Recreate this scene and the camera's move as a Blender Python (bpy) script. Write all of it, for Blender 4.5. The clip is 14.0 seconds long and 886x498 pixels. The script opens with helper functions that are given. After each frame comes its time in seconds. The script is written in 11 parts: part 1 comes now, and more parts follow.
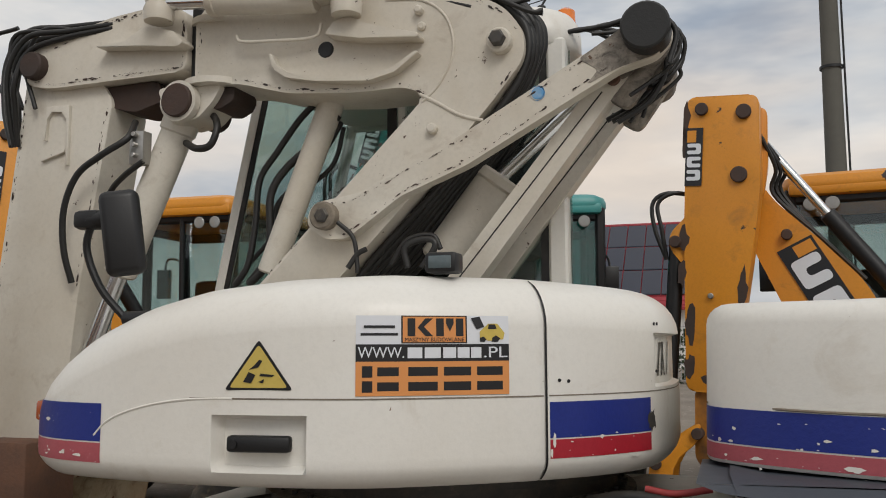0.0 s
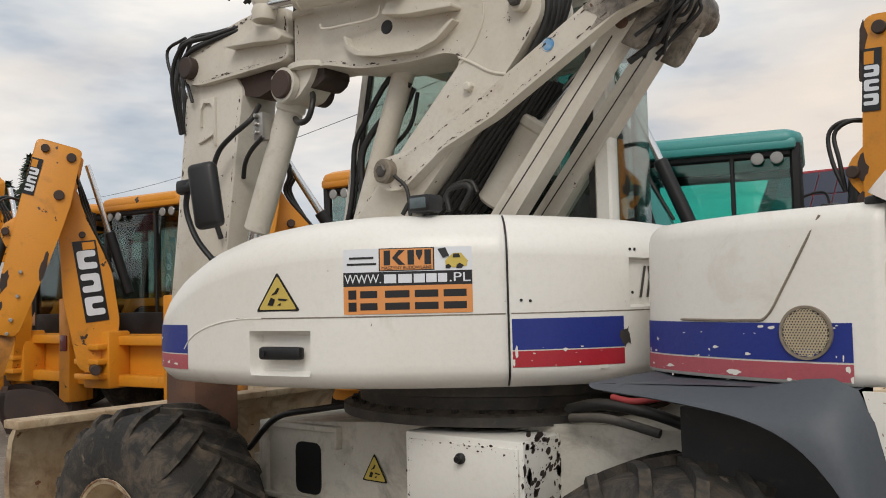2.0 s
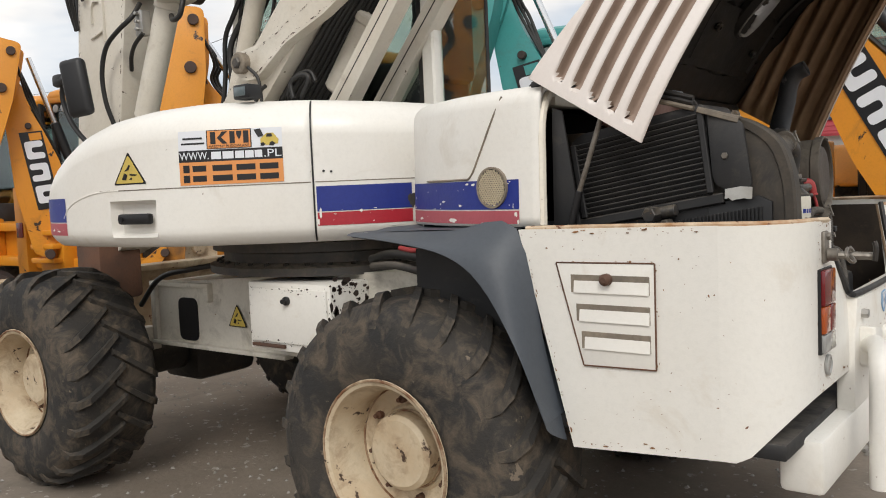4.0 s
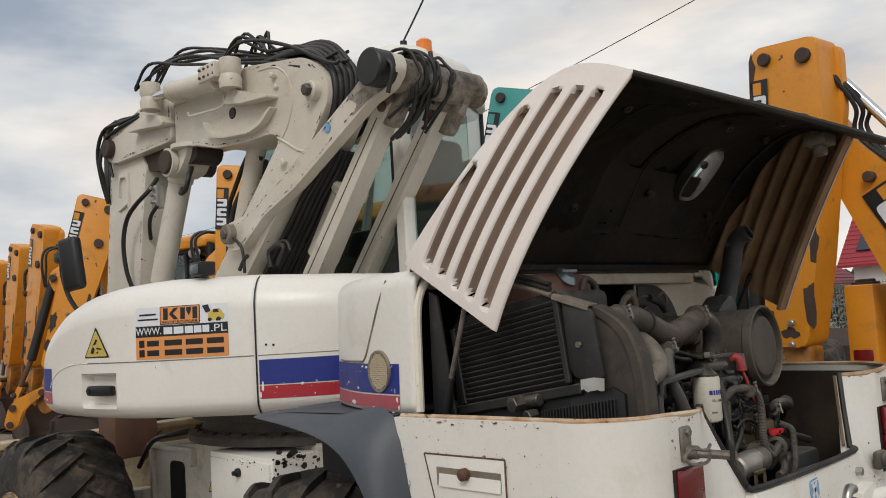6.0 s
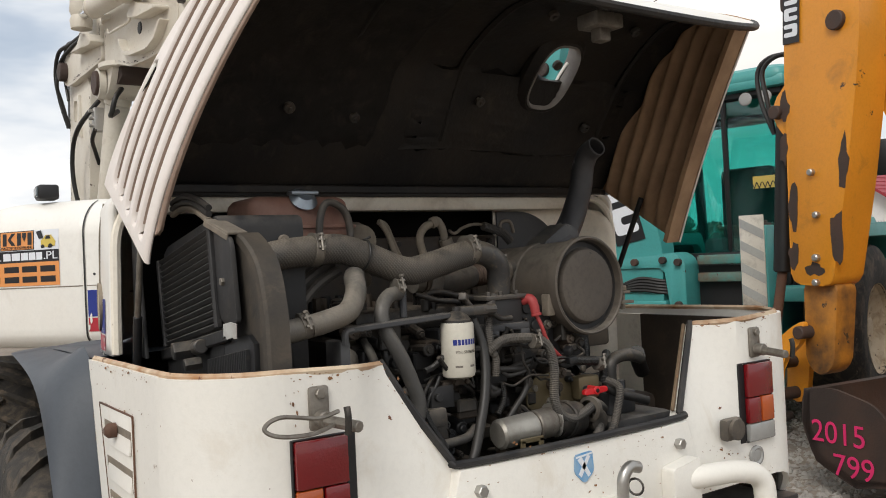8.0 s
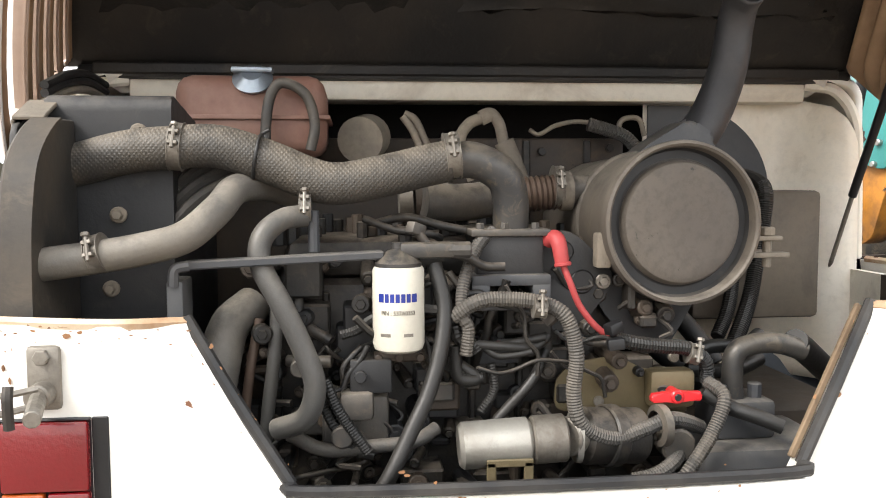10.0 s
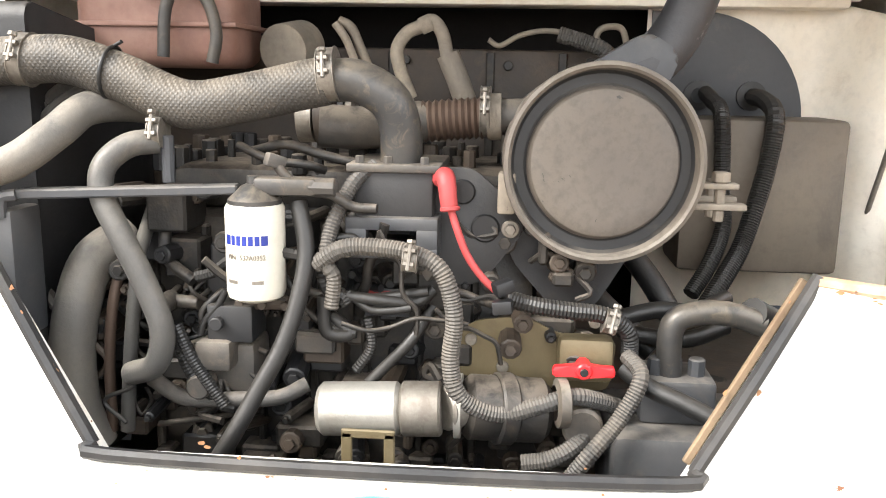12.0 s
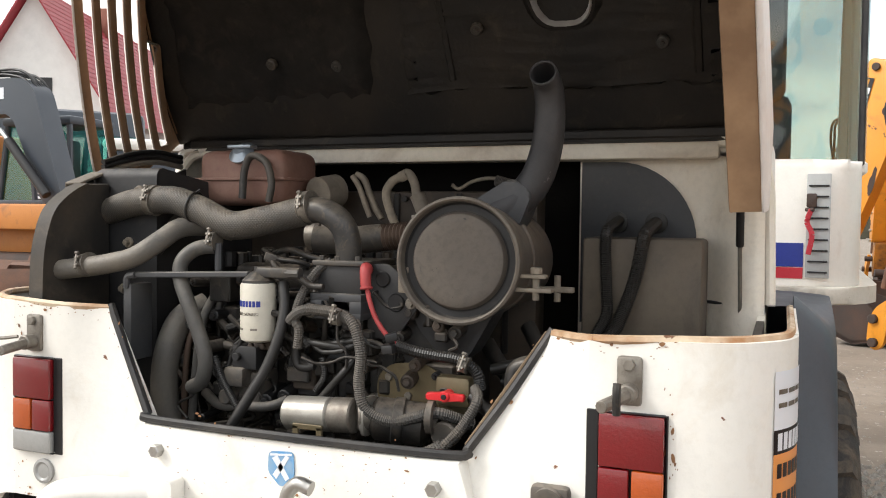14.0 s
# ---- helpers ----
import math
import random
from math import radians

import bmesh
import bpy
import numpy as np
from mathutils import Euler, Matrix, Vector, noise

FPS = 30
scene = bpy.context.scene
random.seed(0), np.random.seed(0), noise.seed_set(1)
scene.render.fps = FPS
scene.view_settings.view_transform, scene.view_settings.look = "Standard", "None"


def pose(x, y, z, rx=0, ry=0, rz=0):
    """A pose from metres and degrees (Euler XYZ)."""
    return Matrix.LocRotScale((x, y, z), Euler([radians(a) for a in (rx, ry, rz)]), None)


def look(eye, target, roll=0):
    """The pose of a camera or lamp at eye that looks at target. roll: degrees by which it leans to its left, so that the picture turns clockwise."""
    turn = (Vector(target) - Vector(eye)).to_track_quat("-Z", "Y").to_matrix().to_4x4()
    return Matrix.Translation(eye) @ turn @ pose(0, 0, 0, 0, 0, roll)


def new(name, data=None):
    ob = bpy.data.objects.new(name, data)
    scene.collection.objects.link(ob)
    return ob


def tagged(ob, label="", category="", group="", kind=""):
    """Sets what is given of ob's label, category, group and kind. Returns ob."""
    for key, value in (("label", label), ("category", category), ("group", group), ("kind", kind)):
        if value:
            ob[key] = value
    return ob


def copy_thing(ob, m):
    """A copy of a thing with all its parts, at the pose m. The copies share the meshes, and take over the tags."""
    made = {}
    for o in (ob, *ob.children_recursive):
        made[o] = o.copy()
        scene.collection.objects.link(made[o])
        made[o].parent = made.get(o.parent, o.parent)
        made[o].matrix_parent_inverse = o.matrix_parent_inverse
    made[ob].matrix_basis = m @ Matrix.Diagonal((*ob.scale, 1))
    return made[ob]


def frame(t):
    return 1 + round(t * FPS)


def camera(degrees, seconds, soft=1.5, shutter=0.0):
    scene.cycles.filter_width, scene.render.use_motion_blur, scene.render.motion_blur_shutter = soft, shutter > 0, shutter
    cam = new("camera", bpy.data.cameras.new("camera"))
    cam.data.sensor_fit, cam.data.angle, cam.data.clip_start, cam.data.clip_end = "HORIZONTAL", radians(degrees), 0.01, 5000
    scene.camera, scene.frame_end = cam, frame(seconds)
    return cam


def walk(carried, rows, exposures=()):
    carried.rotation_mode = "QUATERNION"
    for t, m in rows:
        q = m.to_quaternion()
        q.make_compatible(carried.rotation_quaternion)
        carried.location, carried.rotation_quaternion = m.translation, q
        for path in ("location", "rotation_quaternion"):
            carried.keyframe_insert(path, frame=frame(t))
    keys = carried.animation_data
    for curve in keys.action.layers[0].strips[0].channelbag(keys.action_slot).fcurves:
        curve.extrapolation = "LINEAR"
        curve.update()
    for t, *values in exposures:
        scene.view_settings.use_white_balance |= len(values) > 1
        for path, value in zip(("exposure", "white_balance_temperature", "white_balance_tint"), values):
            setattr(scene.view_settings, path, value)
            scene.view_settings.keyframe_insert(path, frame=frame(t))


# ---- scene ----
cam = camera(54.7, 14.0, 1.0)
PATH = [
    (0, (0.209, -0.566, 1.876), (-0.43, 1.318, 2.082), -0.1),
    (0.5, (0.423, -0.229, 1.826), (-0.382, 1.595, 1.983), 0.1),
    (0.8, (0.637, -0.161, 1.782), (-0.345, 1.572, 1.968), 0.1),
    (1, (0.787, -0.17, 1.764), (-0.305, 1.493, 1.973), -0.2),
    (1.5, (1.122, -0.291, 1.773), (-0.106, 1.276, 1.966), -1.2),
    (1.7, (1.234, -0.375, 1.761), (-0.004, 1.188, 1.912), -1.3),
    (2, (1.446, -0.456, 1.746), (0.205, 1.108, 1.863), -1.4),
    (2.5, (1.838, -0.475, 1.664), (0.626, 1.114, 1.723), -0.6),
    (3, (2.091, -0.638, 1.594), (0.935, 0.99, 1.491), -0.5),
    (3.2, (2.173, -0.7, 1.58), (1.03, 0.932, 1.403), -0.8),
    (5.3, (2.886, -0.218, 1.781), (1.472, 1.197, 1.793), -3.8),
    (5.4, (2.893, -0.209, 1.776), (1.49, 1.215, 1.829), -2.7),
    (5.5, (2.906, -0.175, 1.769), (1.501, 1.245, 1.859), -2.6),
    (6, (3.168, 0.039, 1.797), (1.744, 1.433, 1.964), -3.4),
    (6.5, (3.315, 0.34, 1.778), (1.875, 1.72, 1.932), -3.4),
    (7, (3.324, 0.734, 1.792), (1.875, 2.105, 1.936), -2.4),
    (7.5, (3.507, 1.068, 1.752), (1.963, 2.335, 1.858), -2.4),
    (8, (3.638, 1.422, 1.733), (1.985, 2.547, 1.754), -2.7),
    (8.5, (3.606, 1.775, 1.728), (1.866, 2.758, 1.67), -1.7),
    (8.7, (3.591, 1.928, 1.719), (1.8, 2.816, 1.642), -1.5),
    (10.8, (2.903, 3.093, 1.702), (0.92, 3.014, 1.459), -0.3),
    (11, (2.865, 3.144, 1.71), (0.887, 3.031, 1.438), -0.5),
    (11.5, (2.893, 3.214, 1.714), (0.926, 3.106, 1.365), 0.4),
    (12, (2.959, 3.273, 1.755), (1.005, 3.111, 1.359), 1.0),
    (12.5, (2.992, 3.455, 1.739), (1.055, 3.103, 1.387), 1.5),
    (13, (3.105, 3.74, 1.746), (1.201, 3.184, 1.49), 0.9),
    (13.5, (3.394, 3.955, 1.758), (1.522, 3.271, 1.592), -0.5),
    (14, (3.585, 4.189, 1.728), (1.729, 3.446, 1.656), 0.7),
]
EXPOSURES = [(0.0, -0.34), (1.5, -0.12), (2.3, -0.14), (3.2, 0.09), (5.4, 0.26), (6.2, -0.30), (7.2, -0.14), (8.0, 0.26), (8.6, 0.81), (10.8, 2.14), (11.6, 2.52), (12.1, 2.52), (12.5, 2.27), (13.3, 1.54), (14.0, 1.04)]
SIZE = 0.855                                            # true metres for one unit of the path
walk(cam, [(t, look(Vector(eye) * SIZE, Vector(target) * SIZE, roll)) for t, eye, target, roll in PATH], EXPOSURES)

# ---- light ----
SUN_AZ, SUN_EL = radians(-55), radians(42)          # azimuth from +x towards +y
SUN_WAY = Vector((math.cos(SUN_AZ) * math.cos(SUN_EL), math.sin(SUN_AZ) * math.cos(SUN_EL), math.sin(SUN_EL)))


def make_world():
    w = bpy.data.worlds.new("sky")
    w.use_nodes = True
    nt = w.node_tree
    nt.nodes.clear()
    N, L = nt.nodes.new, nt.links.new
    out, bg = N("ShaderNodeOutputWorld"), N("ShaderNodeBackground")
    sky = N("ShaderNodeTexSky")
    sky.sky_type, sky.sun_disc = "NISHITA", False
    sky.sun_elevation, sky.sun_rotation = SUN_EL, radians(90) - SUN_AZ
    sky.air_density, sky.dust_density = 1.0, 2.0
    dim = N("ShaderNodeVectorMath")
    dim.operation = "SCALE"
    dim.inputs["Scale"].default_value = 0.09
    L(sky.outputs["Color"], dim.inputs[0])
    tc, mp = N("ShaderNodeTexCoord"), N("ShaderNodeMapping")
    mp.inputs["Scale"].default_value = (1.0, 1.0, 3.2)
    L(tc.outputs["Generated"], mp.inputs["Vector"])
    n1, n2 = N("ShaderNodeTexNoise"), N("ShaderNodeTexNoise")
    n1.inputs["Scale"].default_value, n1.inputs["Detail"].default_value = 2.6, 5.0
    n1.inputs["Roughness"].default_value = 0.55
    n2.inputs["Scale"].default_value, n2.inputs["Detail"].default_value = 1.7, 3.0
    L(mp.outputs["Vector"], n1.inputs["Vector"])
    L(mp.outputs["Vector"], n2.inputs["Vector"])
    grey = N("ShaderNodeValToRGB")
    grey.color_ramp.elements[0].position, grey.color_ramp.elements[0].color = 0.36, (0.58, 0.635, 0.71, 1)
    grey.color_ramp.elements[1].position, grey.color_ramp.elements[1].color = 0.66, (1.04, 1.0, 0.95, 1)
    mid = grey.color_ramp.elements.new(0.52)
    mid.color = (0.77, 0.79, 0.81, 1)
    L(n1.outputs["Fac"], grey.inputs["Fac"])
    warm = N("ShaderNodeMix")
    warm.data_type = "RGBA"
    wr = N("ShaderNodeMapRange")
    wr.inputs["From Min"].default_value, wr.inputs["From Max"].default_value = 0.52, 0.68
    wr.inputs["To Max"].default_value = 0.55
    L(n2.outputs["Fac"], wr.inputs["Value"])
    L(wr.outputs["Result"], warm.inputs["Factor"])
    L(grey.outputs["Color"], warm.inputs[6])
    warm.inputs[7].default_value = (1.05, 0.86, 0.68, 1)
    cover = N("ShaderNodeMapRange")
    cover.inputs["From Min"].default_value, cover.inputs["From Max"].default_value = 0.30, 0.48
    cover.inputs["To Min"].default_value, cover.inputs["To Max"].default_value = 0.55, 1.0
    L(n1.outputs["Fac"], cover.inputs["Value"])
    both = N("ShaderNodeMix")
    both.data_type = "RGBA"
    L(cover.outputs["Result"], both.inputs["Factor"])
    L(dim.outputs["Vector"], both.inputs[6])
    L(warm.outputs[2], both.inputs[7])
    L(both.outputs[2], bg.inputs["Color"])
    bg.inputs["Strength"].default_value = 1.0
    L(bg.outputs["Background"], out.inputs["Surface"])
    scene.world = w


make_world()
sun = new("sun", bpy.data.lights.new("sun", "SUN"))
sun.data.energy, sun.data.angle, sun.data.color = 1.5, radians(24), (1.0, 0.96, 0.90)
sun.matrix_world = look(SUN_WAY * 40, (0, 0, 0))

# ---- materials ----
def paint(name, base, rough=0.45, metal=0.0, other=None, patch=0.5, scale=1.6, chips=None, chip_amount=0.0, chip_scale=24.0,
          dirt=None, dirt_amount=0.0, bump=0.06, bump_scale=60.0, coat=0.0, grain=0.06, spread=0.0,
          pale_top=None, pale_top_amount=0.0, weave=0.0, spec=0.5):
    """A surface with a large soft variation, a fine grain, optional dirt, a pale dust tone painted on its upper faces
    for contrast, sharp chips and a woven relief.
    """
    m = bpy.data.materials.new(name)
    m.use_nodes = True
    nt = m.node_tree
    N, L = nt.nodes.new, nt.links.new
    b = nt.nodes["Principled BSDF"]
    tc = N("ShaderNodeTexCoord")

    def noise_node(sc, detail=4.0, rgh=0.6, dist=0.0):
        n = N("ShaderNodeTexNoise")
        n.inputs["Scale"].default_value, n.inputs["Detail"].default_value = sc, detail
        n.inputs["Roughness"].default_value, n.inputs["Distortion"].default_value = rgh, dist
        L(tc.outputs["Object"], n.inputs["Vector"])
        return n

    def ramp(node, lo, hi, top=1.0):
        r = N("ShaderNodeMapRange")
        r.inputs["From Min"].default_value, r.inputs["From Max"].default_value, r.inputs["To Max"].default_value = lo, hi, top
        L(node.outputs["Fac"], r.inputs["Value"])
        return r.outputs["Result"]

    def mix(fac, a, c):
        x = N("ShaderNodeMix")
        x.data_type = "RGBA"
        L(fac, x.inputs["Factor"])
        if isinstance(a, tuple):
            x.inputs[6].default_value = (*a, 1)
        else:
            L(a, x.inputs[6])
        x.inputs[7].default_value = (*c, 1)
        return x.outputs[2]

    other = other or tuple(v * 0.82 for v in base)
    col = mix(ramp(noise_node(scale, 5.0), 0.40, 0.68, patch), base, other)
    fine = noise_node(bump_scale, 3.0, 0.7)
    col = mix(ramp(fine, 0.45, 0.75, grain * 4), col, tuple(v * 0.6 for v in base))
    rgh = rough
    if dirt:
        col = mix(ramp(noise_node(scale * 2.7, 7.0, 0.68, 0.6), 0.62 - 0.28 * dirt_amount, 0.86 - 0.22 * dirt_amount, min(1.0, 0.35 + dirt_amount)), col, dirt)
    # Upward faces painted paler: dust tone plus the look of light from above.
    if pale_top:
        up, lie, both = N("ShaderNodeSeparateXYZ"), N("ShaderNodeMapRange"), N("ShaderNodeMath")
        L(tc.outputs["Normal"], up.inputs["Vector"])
        lie.inputs["From Min"].default_value, lie.inputs["From Max"].default_value, lie.inputs["To Max"].default_value = 0.05, 0.95, pale_top_amount
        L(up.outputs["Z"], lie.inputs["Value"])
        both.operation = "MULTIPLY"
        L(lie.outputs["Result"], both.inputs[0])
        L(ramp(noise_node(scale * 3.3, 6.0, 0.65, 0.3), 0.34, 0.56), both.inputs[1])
        col = mix(both.outputs["Value"], col, pale_top)
    threads = None
    if weave:
        for turn in (42, -42):
            way, wv = N("ShaderNodeMapping"), N("ShaderNodeTexWave")
            way.inputs["Rotation"].default_value = (radians(turn), 0, 0)
            L(tc.outputs["Object"], way.inputs["Vector"])
            wv.bands_direction = "Y"
            wv.inputs["Scale"].default_value = 0.314 / weave
            wv.inputs["Distortion"].default_value, wv.inputs["Detail Scale"].default_value = 0.5, 3.0
            L(way.outputs["Vector"], wv.inputs["Vector"])
            if threads is None:
                threads = wv.outputs["Fac"]
            else:
                mn = N("ShaderNodeMath")
                mn.operation = "MULTIPLY"
                L(threads, mn.inputs[0])
                L(wv.outputs["Fac"], mn.inputs[1])
                threads = mn.outputs["Value"]
        gap = N("ShaderNodeMapRange")
        gap.inputs["From Min"].default_value, gap.inputs["From Max"].default_value = 0.30, 0.0
        gap.inputs["To Max"].default_value = 0.30
        L(threads, gap.inputs["Value"])
        col = mix(gap.outputs["Result"], col, tuple(v * 0.35 for v in base))
    if chips:
        fac = ramp(noise_node(chip_scale, 6.0, 0.62, 0.4), 0.735 - 0.12 * chip_amount, 0.755 - 0.12 * chip_amount)
        col = mix(fac, col, chips)
    if spread:
        info, hsv = N("ShaderNodeObjectInfo"), N("ShaderNodeHueSaturation")
        mr = N("ShaderNodeMapRange")
        mr.inputs["To Min"].default_value, mr.inputs["To Max"].default_value = 1 - spread, 1 + spread
        L(info.outputs["Random"], mr.inputs["Value"])
        L(mr.outputs["Result"], hsv.inputs["Value"])
        L(col, hsv.inputs["Color"])
        col = hsv.outputs["Color"]
    L(col, b.inputs["Base Color"])
    rr = N("ShaderNodeMapRange")
    rr.inputs["To Min"].default_value, rr.inputs["To Max"].default_value = max(0.02, rgh - 0.12), min(1.0, rgh + 0.18)
    L(noise_node(scale * 4, 4.0).outputs["Fac"], rr.inputs["Value"])
    L(rr.outputs["Result"], b.inputs["Roughness"])
    b.inputs["Metallic"].default_value = metal
    b.inputs["Coat Weight"].default_value = coat
    b.inputs["Specular IOR Level"].default_value = spec
    bp = N("ShaderNodeBump")
    bp.inputs["Strength"].default_value, bp.inputs["Distance"].default_value = min(1.0, bump * 4), 0.004
    L(fine.outputs["Fac"], bp.inputs["Height"])
    L(bp.outputs["Normal"], b.inputs["Normal"])
    if threads is not None:
        b2 = N("ShaderNodeBump")
        b2.inputs["Strength"].default_value, b2.inputs["Distance"].default_value = 0.45, 0.002
        L(threads, b2.inputs["Height"])
        L(bp.outputs["Normal"], b2.inputs["Normal"])
        L(b2.outputs["Normal"], b.inputs["Normal"])
    return m


def glass(name, tint=(0.85, 0.93, 0.92), alpha=0.25, rough=0.03):
    m = bpy.data.materials.new(name)
    m.use_nodes = True
    nt = m.node_tree
    nt.nodes.clear()
    N, L = nt.nodes.new, nt.links.new
    out, tr, gl, mx, lw = N("ShaderNodeOutputMaterial"), N("ShaderNodeBsdfTransparent"), N("ShaderNodeBsdfGlossy"), N("ShaderNodeMixShader"), N("ShaderNodeLayerWeight")
    pw, ad = N("ShaderNodeMath"), N("ShaderNodeMath")
    pw.operation, ad.operation = "POWER", "MULTIPLY_ADD"
    pw.inputs[1].default_value, ad.inputs[1].default_value, ad.inputs[2].default_value = 4.0, 0.55, 0.02 + 0.08 * alpha
    tr.inputs["Color"].default_value = (*tint, 1)
    gl.inputs["Roughness"].default_value = rough
    lw.inputs["Blend"].default_value = 0.5
    L(lw.outputs["Facing"], pw.inputs[0])
    L(pw.outputs["Value"], ad.inputs[0])
    L(ad.outputs["Value"], mx.inputs["Fac"])
    L(tr.outputs["BSDF"], mx.inputs[1])
    L(gl.outputs["BSDF"], mx.inputs[2])
    L(mx.outputs["Shader"], out.inputs["Surface"])
    return m


